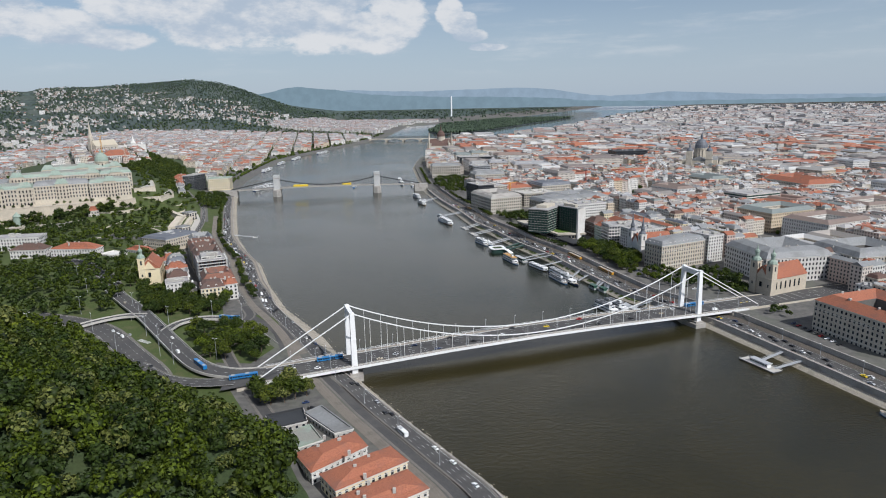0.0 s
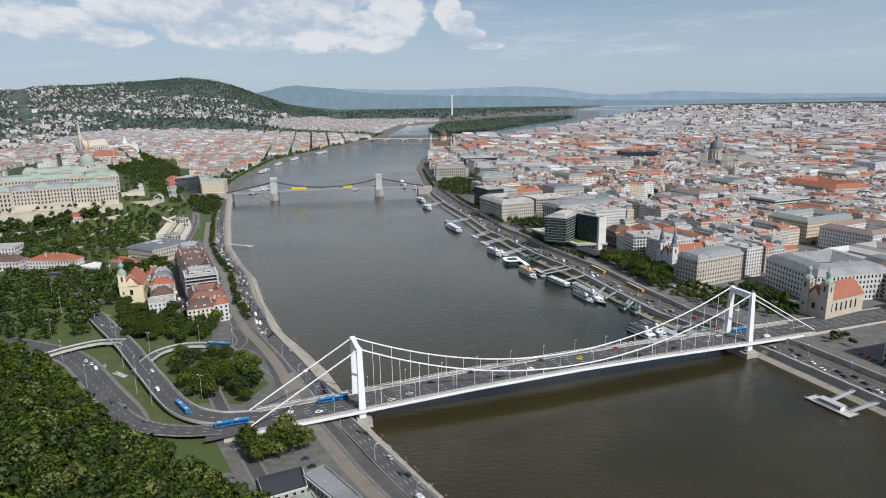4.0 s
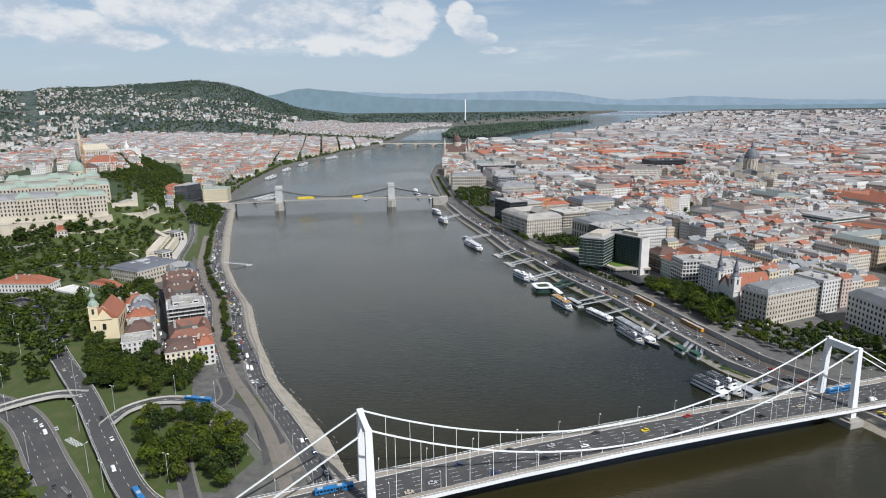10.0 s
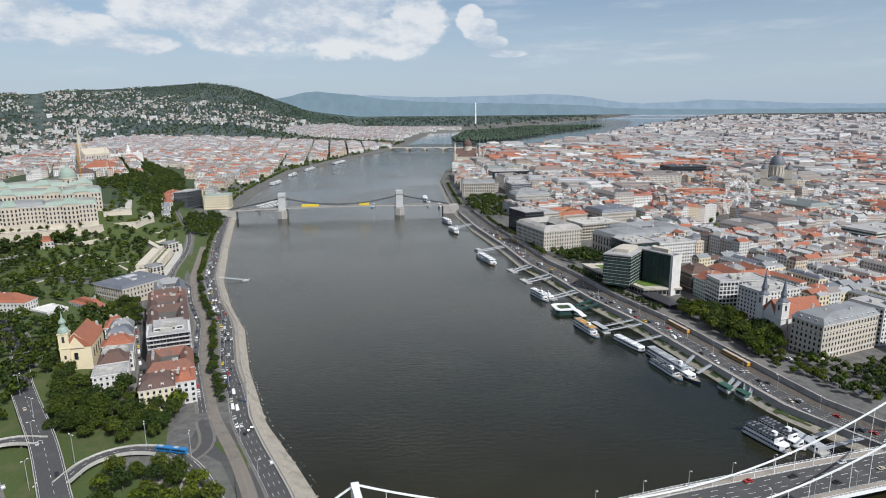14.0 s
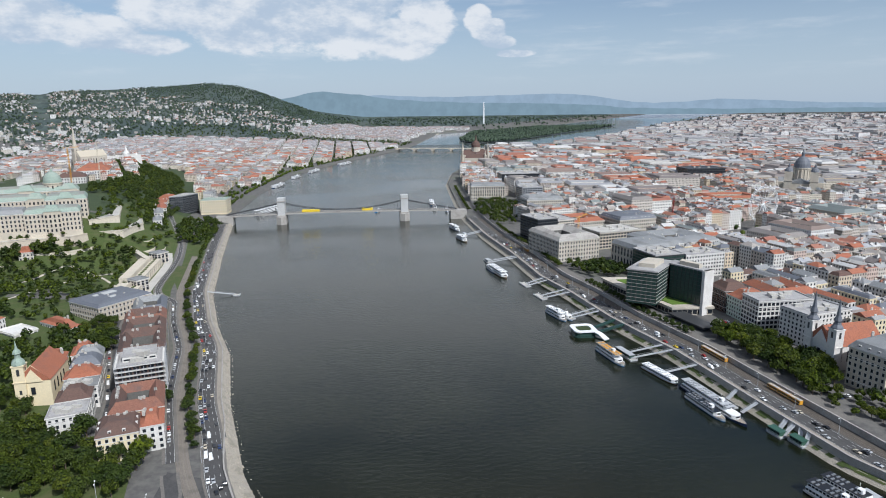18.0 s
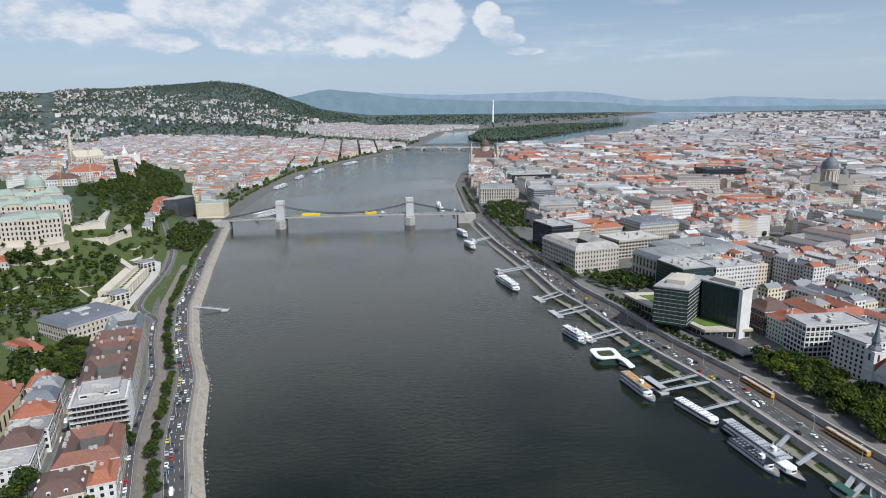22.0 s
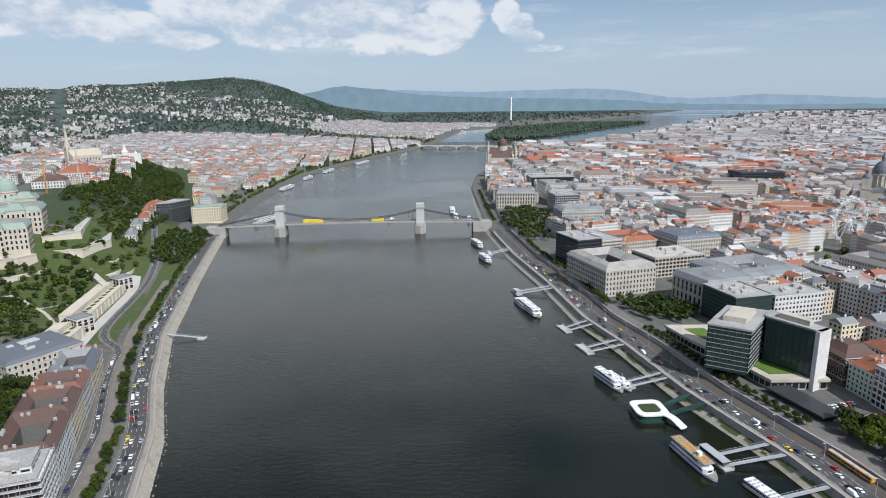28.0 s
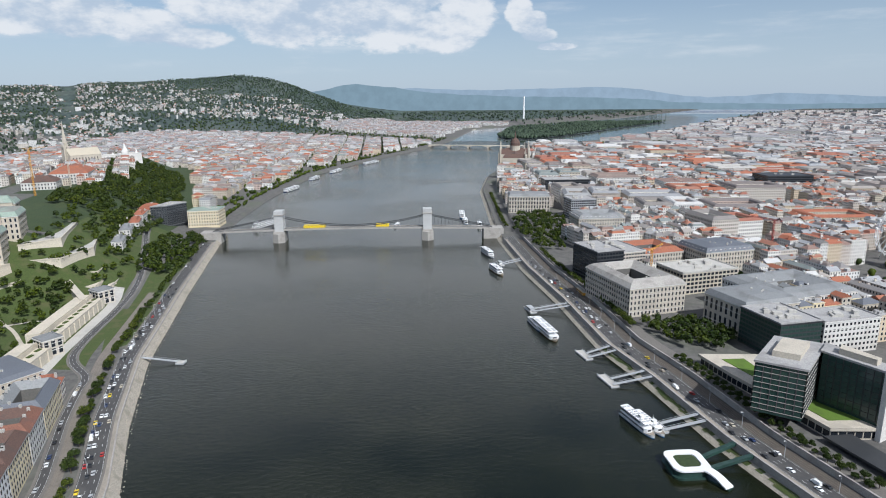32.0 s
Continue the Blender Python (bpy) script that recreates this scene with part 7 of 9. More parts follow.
# baths south of the bridge
for ring, h, wm, rf, rm, rise, lab in (
        ([(-16, -71), (4, -94), (13, -90), (-8, -63)], 5, "concrete", "flat", "roof_zinc", 1, "low bath hall with a grey metal roof"),
        ([(-26, -93), (-18, -108), (-2, -98), (-11, -82)], 3.5, "concrete", "flat", "old_roof", 1, "low bath hall with a weathered greenish roof"),
        ([(-38, -71), (-31, -86), (-14, -78), (-19, -63)], 4, "concrete", "flat", "dark", 1, "low bath hall with dark roof panels"),
        ([(-12, -117), (-1, -134), (23, -112), (15, -98)], 7.5, "white_wall", "hip", "roof_red", 3.6, "white bath house with a red hipped roof"),
        ([(4, -138), (13, -151), (44, -129), (35, -116)], 9, "cream", "hip", "roof_red", 3.8, "cream bath house with red hipped roofs"),
        ([(12, -156), (22, -171), (54, -150), (44, -135)], 8, "wall", "hip", "roof_red", 3.5, "old wing of the baths with red roof")):
    building("bath_house", lab, ring, 5.5, h, wm, rf, rm, 3.2, 3.8, rise, category="bath house", group="baths", chimneys=0 if rf == "flat" else 5)
# colonnade on the hill's foot
root = thing("colonnade", pose(-232, 62, surface(-232, 62), 0, 0, 20), "small curved white colonnade among the trees", "colonnade")
for i in range(9):
    t = radians(200 + i * 17)
    g = MB()
    g.lathe(9 * math.cos(t), 9 * math.sin(t), [(0.5, -1), (0.42, 5.4), (0.6, 5.6)], 8)
    g.ob("pillar", ["white_wall"], root)
g = MB()
for i in range(8):
    t0, t1 = radians(200 + i * 17), radians(217 + i * 17)
    g.beam((9 * math.cos(t0), 9 * math.sin(t0), 6.2), (9 * math.cos(t1), 9 * math.sin(t1), 6.2), 1.6, 1.2)
g.ob("entablature", ["white_wall"], root)
# ---------------------------------------------------------------- trees
def crown_mesh(seed, lobes, tufts, size, flat=0.8, height_=9.0, rad=4.5):
    """Corners and quads of one crown: leafy tufts over several lobes round inner masses painted darker as the crown's
    shade, whose faces come first and are counted. Unit: metres, foot at 0.
    """
    r = random.Random(seed)
    V, F = [], []
    L = []
    for i in range(lobes):
        a, d = 2 * math.pi * i / max(1, lobes - 1) + r.uniform(-0.5, 0.5), (0.0 if i == 0 else r.uniform(0.42, 0.62) * rad)
        L.append((d * math.cos(a), d * math.sin(a), height_ * (0.70 if i == 0 else r.uniform(0.46, 0.66)), rad * (0.62 if i == 0 else r.uniform(0.42, 0.56))))
    for x, y, z, q in L:
        i0 = len(V)
        n = 6
        rings = [(-0.55, 0.40), (0.0, 0.60), (0.40, 0.40)]
        for h, w_ in rings:
            for k in range(n):
                j = r.uniform(0.8, 1.1)
                V.append((x + q * w_ * j * math.cos(2 * math.pi * k / n), y + q * w_ * j * math.sin(2 * math.pi * k / n), z + q * h * flat))
        for b in range(2):
            for k in range(n):
                F.append((i0 + b * n + k, i0 + b * n + (k + 1) % n, i0 + b * n + n + (k + 1) % n, i0 + b * n + n + k))
        F.append((i0 + 2 * n, i0 + 2 * n + 1, i0 + 2 * n + 2, i0 + 2 * n + 3))
        F.append((i0 + 2 * n, i0 + 2 * n + 3, i0 + 2 * n + 4, i0 + 2 * n + 5))
    for _ in range(tufts):
        x, y, z, q = r.choice(L)
        u = r.uniform(-0.45, 1.0)
        a = r.uniform(0, 2 * math.pi)
        s = math.sqrt(max(0, 1 - u * u))
        e = r.uniform(0.72, 1.12)
        nrm = Vector((s * math.cos(a), s * math.sin(a), u))
        c = Vector((x, y, z)) + Vector((nrm.x, nrm.y, nrm.z * flat)) * q * e
        t1 = nrm.orthogonal().normalized()
        t1 = Matrix.Rotation(r.uniform(0, 6.28), 3, nrm) @ t1
        t2 = nrm.cross(t1)
        w_ = size * r.uniform(0.6, 1.25)
        for k in range(2 if r.random() < 0.3 else 1):
            d1 = t1 if k == 0 else (t2 * 0.8 - t1 * 0.5)
            d2 = t2 if k == 0 else (t1 + t2 * 0.4)
            i0 = len(V)
            lift = nrm * w_ * 0.35
            for p in (c - d1 * w_ * 0.9 - lift * 0.6, c - d2 * w_ * 0.5 + lift * 0.2, c + d1 * w_ * 0.9 - lift * 0.4, c + d2 * w_ * 0.55 + lift):
                V.append(tuple(p))
            F.append((i0, i0 + 1, i0 + 2, i0 + 3))
    return V, F, 14 * lobes


def trunk_builder(seed, height_, rad):
    r = random.Random(seed)
    g = MB()
    g.lathe(0, 0, [(0.36, -0.6), (0.28, 0.4), (0.22, height_ * 0.35), (0.12, height_ * 0.62)], 7)
    for i in range(5):
        a = 2 * math.pi * i / 5 + r.uniform(-0.3, 0.3)
        z = height_ * r.uniform(0.22, 0.4)
        g.beam((0, 0, z), (rad * 0.55 * math.cos(a), rad * 0.55 * math.sin(a), z + height_ * 0.22), 0.16)
    return g


SHAPES = []
for i in range(5):
    h, q = (9.5, 4.4) if i < 3 else (11.0, 4.8)
    SHAPES.append((crown_mesh(31 + i, 7 + i % 3, 400, 0.72, 0.85 + 0.1 * (i % 2), h, q), (h, q)))


def far_crown(seed):
    """A crown far off: a rough lumpy body and a few tufts."""
    r = random.Random(seed)
    V, F = [], []
    for h, q in ((2.0, 2.6), (5.2, 3.9), (7.8, 2.2)):
        for k in range(4):
            a = math.pi * k / 2 + r.uniform(-0.4, 0.4)
            V.append((q * r.uniform(0.75, 1.2) * math.cos(a), q * r.uniform(0.75, 1.2) * math.sin(a), h + r.uniform(-0.6, 0.6)))
    F = [(4 * b + k, 4 * b + (k + 1) % 4, 4 * b + 4 + (k + 1) % 4, 4 * b + 4 + k) for b in range(2) for k in range(4)] + [(8, 9, 10, 11)]
    for _ in range(2):
        i, a = len(V), r.uniform(0, 6.28)
        x, y, z = 3.0 * math.cos(a), 3.0 * math.sin(a), r.uniform(4.5, 8.0)
        V += [(x - 1.5, y - 0.6, z - 0.8), (x + 1.2, y - 1.0, z), (x + 1.0, y + 1.2, z + 1.0), (x - 1.0, y + 0.9, z + 0.3)]
        F.append((i, i + 1, i + 2, i + 3))
    return V, F, 0


FAR_SHAPES = [far_crown(71 + i) for i in range(4)]
HILL_SHAPES = [crown_mesh(51 + i, 8 + i % 3, 300, 0.72, 0.9 + 0.1 * (i % 3), 9.5 + 0.8 * (i % 3), 4.4) for i in range(6)]
MID_SHAPES = [crown_mesh(91 + i, 3, 60, 1.2, 0.9, 9.5, 4.5) for i in range(4)]
CROWN_DATA, TRUNK_DATA = {}, {}


JOINED = []
FAR_GROUPS = ("castle garden trees", "roadside trees", "square trees", "quay trees", "hill foot trees", "churchyard trees")


def tree(x, y, scale, shape, leaf, label, group, z=None, name="tree"):
    """One tree: trunk with limbs, and a leafy crown; those far from the camera's line are joined."""
    if group in FAR_GROUPS or y > 560:
        JOINED.append((x, y, surface(x, y) - 0.3, scale, tr.uniform(0, 6.28), LEAVES.index(leaf)))
        return None
    key = (shape, leaf)
    if key not in CROWN_DATA:
        (V, F, inner), (h, q) = SHAPES[shape]
        me = bpy.data.meshes.new("crown")
        me.from_pydata(V, [], F)
        me.materials.append(M[leaf])
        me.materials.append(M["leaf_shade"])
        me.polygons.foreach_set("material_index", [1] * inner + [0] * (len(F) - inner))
        CROWN_DATA[key] = me
        if shape not in TRUNK_DATA:
            o = trunk_builder(shape, h, q).ob("trunk", ["bark"])
            TRUNK_DATA[shape] = o.data
            bpy.data.objects.remove(o)
    z = surface(x, y) if z is None else z
    root = tagged(new(name, TRUNK_DATA[shape]), label, "tree", group)
    root.matrix_world = Matrix.Translation((x, y, z)) @ Matrix.Rotation(tr.uniform(0, 6.28), 4, "Z") @ Matrix.Diagonal((scale * tr.uniform(0.9, 1.1), scale * tr.uniform(0.9, 1.1), scale * tr.uniform(0.9, 1.12), 1))
    c = new("crown", CROWN_DATA[key])
    c.parent = root
    return root


tr = random.Random(3)


def wood(name, label, spots, shapes, mats):
    """Many crowns joined: spots are (x, y, z, scale, turn, slot)."""
    VS, FS, SL, base = [], [], [], 0
    arr = [(np.array(v, dtype=np.float64), np.array(f, dtype=np.int64), n) for v, f, n in shapes]
    for i, (x, y, z, s, t, slot) in enumerate(spots):
        v, f, n = arr[i % len(arr)]
        c, d = math.cos(t), math.sin(t)
        w_ = np.empty_like(v)
        w_[:, 0], w_[:, 1], w_[:, 2] = x + s * (c * v[:, 0] - d * v[:, 1]), y + s * (d * v[:, 0] + c * v[:, 1]), z + s * v[:, 2]
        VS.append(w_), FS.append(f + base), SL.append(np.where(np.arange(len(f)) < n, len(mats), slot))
        base += len(v)
    if not VS:
        return
    V, F, S = np.concatenate(VS), np.concatenate(FS), np.concatenate(SL)
    me = bpy.data.meshes.new(name)
    me.vertices.add(len(V))
    me.vertices.foreach_set("co", V.astype(np.float32).ravel())
    me.loops.add(F.size)
    me.loops.foreach_set("vertex_index", F.astype(np.int32).ravel())
    me.polygons.add(len(F))
    me.polygons.foreach_set("loop_start", (np.arange(len(F)) * 4).astype(np.int32))
    me.polygons.foreach_set("material_index", S.astype(np.int32))
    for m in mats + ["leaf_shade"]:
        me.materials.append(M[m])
    me.update(calc_edges=True)
    me.validate()
    tagged(new(name, me), label, "woods", kind="stuff")


LEAVES = ["leaf", "leaf_spring", "leaf_dark"]
# the hill over the bridge's foot
spots = []
for i in range(43):
    for j in range(45):
        x, y = -360 + i * 8.6 + tr.uniform(-3.4, 3.4), -268 + j * 8.6 + tr.uniform(-3.4, 3.4)
        if hill_south(x, y) > 1.5 and y < 110 and x < 10 and (x < -6 or y > -200):
            spots.append((x, y, surface(x, y) - 1.0, 0.95 + 0.8 * tr.random() ** 1.6, tr.uniform(0, 6.28), tr.choice((0, 0, 0, 1, 1, 2, 2, 3))))
wood("hill_wood", "dense spring-green wood on the hill slope", [q for q in spots if q[0] > -205], HILL_SHAPES, LEAVES + ["leaf_pale"])
wood("upper_hill_wood", "green wood on the upper hill slope", [q for q in spots if q[0] <= -205], MID_SHAPES, LEAVES + ["leaf_pale"])
spots = []
for i in range(30):
    for j in range(22):
        x, y = -420 + i * 12.0 + tr.uniform(-4, 4), -530 + j * 12.0 + tr.uniform(-4, 4)
        if hill_south(x, y) > 1.5 and x < -6:
            spots.append((x, y, surface(x, y) - 1.0, tr.uniform(1.2, 1.7), tr.uniform(0, 6.28), tr.choice((1, 0, 0, 2))))
wood("far_hill_wood", "spring-green wood on the far side of the hill", spots, FAR_SHAPES, LEAVES)
# castle slope and gardens
spots = []
for i in range(4600):
    x, y = tr.uniform(-960, -360), tr.uniform(690, 1480)
    d, q = ridge(x, y)
    ax = RIDGE0[0] + (RIDGE1[0] - RIDGE0[0]) * q
    if (46 if y > 900 else 30 if y > 720 else 62) < d < 185 and x > ax and x < buda(y) - 95 and math.hypot(x + 428, y - 668) > 66 and math.hypot(x + 470, y - 740) > 54 and math.hypot(x + 495, y - 775) > 40 and math.hypot(x + 630, y - 975) > 62:
        spots.append((x, y, surface(x, y) - 1.5, tr.uniform(0.9, 1.4), tr.uniform(0, 6.28), tr.choice((0, 2, 2, 2))))
for i in range(700):
    x, y = tr.uniform(-760, -500), tr.uniform(330, 660)
    if ridge(x, y)[0] > 90 and (x + 406) * 0.88 * -1 - (y - 563) * 0.475 > 210 or (ridge(x, y)[0] > 90 and y < 470):
        spots.append((x, y, surface(x, y) - 1.0, tr.uniform(0.8, 1.3), tr.uniform(0, 6.28), tr.choice((0, 2, 1))))
wood("castle_wood", "dark green trees on the castle hill slope", spots, MID_SHAPES, LEAVES)
# trees of far streets, hills and the island
spots = []


def far_spot(x, y, s, slot):
    X, Y, Z = warp(x, y, surface(x, y) if not (buda(y) < x < pest(y)) else 4.0)
    k = math.dist((X, Y), EYE[:2]) / math.dist((x, y), EYE[:2])
    spots.append((X, Y, Z - 1.0 * k, s * k, tr.uniform(0, 6.28), slot))


def island(y):
    """West and east shore of the river's island."""
    q = min(1.0, (y - 3240) / 240) ** 0.5
    lo, hi = max(50 + 0.09 * (y - 3400), buda(y) + 130), 300 + 0.47 * (y - 3300)
    m = (lo * 0.45 + hi * 0.55)
    return m + (lo - m) * q, m + (hi - m) * q


for i in range(14000):
    a, d = tr.uniform(-48, -6), 2200 + 4800 * tr.random() ** 0.6
    x, y = EYE[0] + d * math.sin(radians(a)), EYE[1] + d * math.cos(radians(a))
    if ridge(x, y)[0] > 200 and buda(y) - x > 60 and not (x > -1300 and y < 3000) and not (x > -900 and y < 5600 and tr.random() < 0.6):
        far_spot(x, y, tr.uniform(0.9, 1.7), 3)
for i in range(3000):
    y = tr.uniform(900, 3300)
    x = buda(y) - 40 - 1260 * tr.random() ** 1.3
    if ridge(x, y)[0] > 215:
        far_spot(x, y, tr.uniform(0.7, 1.2), tr.choice((0, 2)))
for i in range(2300):
    y = tr.uniform(250, 3400)
    far_spot(pest(y) + tr.uniform(150, 1900), y, tr.uniform(0.8, 1.3), tr.choice((0, 2)))
for cx, cy, n, sx, sy in ((474, 1433, 70, 46, 22), (445, 834, 24, 16, 12), (572, 811, 30, 24, 14), (760, 1700, 60, 70, 26), (960, 2100, 90, 120, 40), (1500, 1900, 70, 90, 40), (240, 600, 0, 1, 1)):
    for i in range(n):
        far_spot(cx + tr.gauss(0, sx), cy + tr.gauss(0, sy), tr.uniform(0.9, 1.4), tr.choice((0, 2)))
for i in range(2400):
    y = 3290 + 2700 * tr.random() ** 1.1
    far_spot(tr.uniform(*island(y)), y, tr.uniform(1.4, 2.4), 3)
for i in range(2600):
    y = tr.uniform(5200, 11500)
    x = tr.uniform(-1500, 8500)
    if not buda(y) - 30 < x < pest(y) + 30:
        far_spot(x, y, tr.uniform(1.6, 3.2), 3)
for y in range(980, 2500, 9):
    if tr.random() < 0.75:
        far_spot(buda(y) - 26 + tr.uniform(-3, 3), y, tr.uniform(0.7, 1.1), 0)
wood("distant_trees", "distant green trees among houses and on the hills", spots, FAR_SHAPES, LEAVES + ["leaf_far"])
isl = MB()
N = 20
for k in range(N + 1):
    y = 3245 + 2750 * k / N
    lo, hi = island(y)
    isl.v.extend([warp(lo, y, 2.0), warp(hi, y, 2.0)])
for k in range(N):
    isl.f.append((2 * k, 2 * k + 1, 2 * k + 3, 2 * k + 2)), isl.s.append(0), isl.uv.append(None)
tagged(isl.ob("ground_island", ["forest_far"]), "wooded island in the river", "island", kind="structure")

# single trees: parks, quays and streets
P = []


def scatter(n, ring, sc, leaf, label, group, gap=6.5):
    xs, ys = [p[0] for p in ring], [p[1] for p in ring]
    m, tries = 0, 0
    while m < n and tries < n * 30:
        tries += 1
        x, y = tr.uniform(min(xs), max(xs)), tr.uniform(min(ys), max(ys))
        inside = False
        for i in range(len(ring)):
            (ax, ay), (bx, by) = ring[i], ring[i - 1]
            if (ay > y) != (by > y) and x < (bx - ax) * (y - ay) / (by - ay) + ax:
                inside = not inside
        if not inside or any((x - a) ** 2 + (y - b) ** 2 < gap * gap for a, b in P):
            continue
        P.append((x, y))
        tree(x, y, tr.uniform(*sc), tr.randrange(5), tr.choice(leaf), label, group)
        m += 1


D2, S2 = ("leaf_dark", "leaf"), ("leaf", "leaf_spring")
scatter(38, [(-66, 14), (-62, 40), (-86, 74), (-114, 92), (-138, 82), (-130, 62), (-100, 20)], (0.75, 1.4), ("leaf_dark", "leaf", "leaf", "leaf_spring"), "broad leafy park tree beside the bridge ramp", "park trees", 7.4)
scatter(46, [(-140, 108), (-118, 118), (-130, 150), (-160, 176), (-200, 190), (-226, 186), (-204, 150), (-180, 122)], (0.95, 1.4), D2, "large dark leafy tree in the small park", "park trees")
scatter(170, [(-300, 130), (-250, 128), (-222, 116), (-236, 170), (-262, 230), (-330, 300), (-420, 300), (-420, 180)], (0.9, 1.4), ("leaf_dark", "leaf", "leaf"), "leafy tree beside the road", "roadside trees")
scatter(110, [(-250, 100), (-215, 70), (-170, 25), (-150, -10), (-180, -10), (-260, 60), (-330, 100), (-330, 130)], (0.85, 1.25), S2, "spring-green tree at the foot of the hill", "hill foot trees")
scatter(10, [(-56, -30), (-30, -22), (-20, -40), (-34, -56), (-52, -58)], (1.1, 1.5), ("leaf_pale", "leaf"), "tall olive-green tree beside the bridge head", "bridge head trees", 7)
scatter(50, [(-240, 205), (-215, 240), (-232, 300), (-262, 330), (-300, 330), (-290, 260)], (0.9, 1.3), D2, "dark leafy tree behind the church", "churchyard trees")
scatter(40, [(-480, 470), (-440, 500), (-395, 520), (-372, 560), (-350, 560), (-370, 500), (-440, 470)], (0.7, 1.1), D2, "dark tree under the palace walls", "castle garden trees", 6)
scatter(40, [(-440, 720), (-400, 700), (-372, 720), (-420, 830), (-460, 880), (-480, 820)], (0.7, 1.1), D2, "dark tree on the slope under the castle", "castle garden trees", 6)
scatter(40, [(-560, 330), (-400, 345), (-330, 350), (-330, 400), (-440, 420), (-560, 420)], (0.8, 1.2), D2, "dark tree beside the garden road", "castle garden trees", 6)
scatter(2, [(-128, 140), (-118, 142), (-130, 156), (-138, 152)], (1.5, 1.7), ("leaf_spring",), "very large spreading plane tree before the houses", "park trees", 9)
scatter(120, [(-290, 420), (-330, 560), (-350, 590), (-430, 600), (-440, 500), (-400, 420), (-330, 400)], (0.6, 1.2), ("leaf", "leaf", "leaf_spring", "leaf_dark"), "garden tree on the castle slope", "castle garden trees", 5.5)
scatter(120, [(-440, 420), (-440, 520), (-500, 500), (-560, 440), (-520, 380)], (0.8, 1.2), D2, "dark tree under the palace walls", "castle garden trees")
scatter(95, [(-330, 660), (-312, 670), (-310, 740), (-338, 840), (-372, 880), (-400, 850), (-372, 760), (-345, 690)], (0.95, 1.35), D2, "leafy tree in the strip between two roads", "embankment trees", 5)
for y in range(166, 660, 6):
    if tr.random() < 0.86:
        tree(buda(y) - 27.2 + tr.uniform(-1.4, 1.4), y, tr.uniform(0.42, 0.85), tr.randrange(5), tr.choice(("leaf", "leaf_dark")), "small clipped street tree in the embankment row", "embankment trees")
for y in range(660, 880, 7):
    tree(buda(y) - 26, y, tr.uniform(0.6, 0.9), tr.randrange(5), "leaf", "street tree in the embankment row", "embankment trees")
scatter(8, [bq(56, 72, 0, 15)[k] for k in range(4)], (0.8, 1.2), D2, "leafy tree in the gap between the houses", "yard trees", 4)
scatter(14, bq(150, 236, 36, 62), (0.9, 1.3), D2, "large dark tree in the yard behind the houses", "yard trees", 6)
scatter(10, bq(66, 110, 76, 92), (0.8, 1.1), D2, "dark tree beside the church", "yard trees", 5)
scatter(7, bq(-14, 30, 62, 80), (0.9, 1.2), D2, "leafy tree in front of the church", "yard trees", 6)
# gardens and slopes under the castle
ROAD_PTS = np.concatenate([p for p, w_ in LINES])
ROAD_W = np.concatenate([np.full(len(p), w_ + 4.0) for p, w_ in LINES])
FEET = np.array(FOOT)
made = 0
for i in range(9000):
    x, y = tr.uniform(-640, -225), tr.uniform(190, 900)
    o, (d, q) = buda(y) - x, ridge(x, y)
    if o < (98 if y < 450 else 60) or (d < 60 and y > 560) or x > np.interp(y, (440, 455, 490, 572, 660, 745, 824, 880), (-200, -272, -288, -310, -338, -382, -424, -452)):
        continue
    if noise.noise(Vector((x * 0.022, y * 0.022, 4.0))) < (-0.08 if 380 < y < 560 else -0.3):
        continue
    if (((ROAD_PTS - (x, y)) ** 2).sum(axis=1) < ROAD_W ** 2).any() or (((FEET[:, :2] - (x, y)) ** 2).sum(axis=1) < FEET[:, 2] ** 2).any():
        continue
    if any((x - a) ** 2 + (y - b) ** 2 < 30 for a, b in P):
        continue
    P.append((x, y))
    JOINED.append((x, y, surface(x, y) - 0.4, tr.uniform(0.6, 1.25), tr.uniform(0, 6.28), tr.choice((0, 0, 1, 1, 2))))
    made += 1
    if made > 700:
        break
for i in range(17):
    t = (i + tr.uniform(0.2, 0.8)) / 17
    if tr.random() < 0.8:
        JOINED.append((-554 + 150 * t, 482 + 80 * t, 44.6, tr.uniform(0.55, 0.95), tr.uniform(0, 6.28), tr.choice((0, 2, 2))))
for i in range(46):
    t = tr.random()
    x, y = -556 + 160 * t + tr.uniform(-4, 4), 456 + 84 * t + tr.uniform(-8, 8)
    JOINED.append((x, y, surface(x, y) + tr.uniform(0, 8), tr.uniform(0.9, 1.5), tr.uniform(0, 6.28), tr.choice((0, 2, 2))))
# Pest promenade
for y in range(330, 480, 7):
    for o in (36.5, 41):
        tree(pest(y) + o, y, tr.uniform(0.42, 0.6), tr.randrange(5), "leaf_dark", "small clipped tree on the promenade", "promenade trees")
for y in range(540, 800, 6):
    tree(pest(y) + 37.5, y, tr.uniform(0.6, 0.85), tr.randrange(5), "leaf", "small tree on the promenade", "promenade trees")
scatter(44, [(232, 330), (262, 325), (284, 262), (272, 230), (254, 222), (243, 270)], (1.1, 1.5), ("leaf", "leaf", "leaf_dark", "leaf_spring"), "broad leafy tree before the white church", "promenade trees", 7)
scatter(16, [(250, 226), (268, 226), (284, 196), (276, 178), (262, 190)], (0.55, 0.8), S2, "small olive-green tree on the quay", "promenade trees", 5)
scatter(64, [(296, 196), (345, 214), (356, 172), (340, 150), (318, 132), (300, 160)], (0.7, 1.1), D2, "leafy tree in the square by the bridge", "square trees")
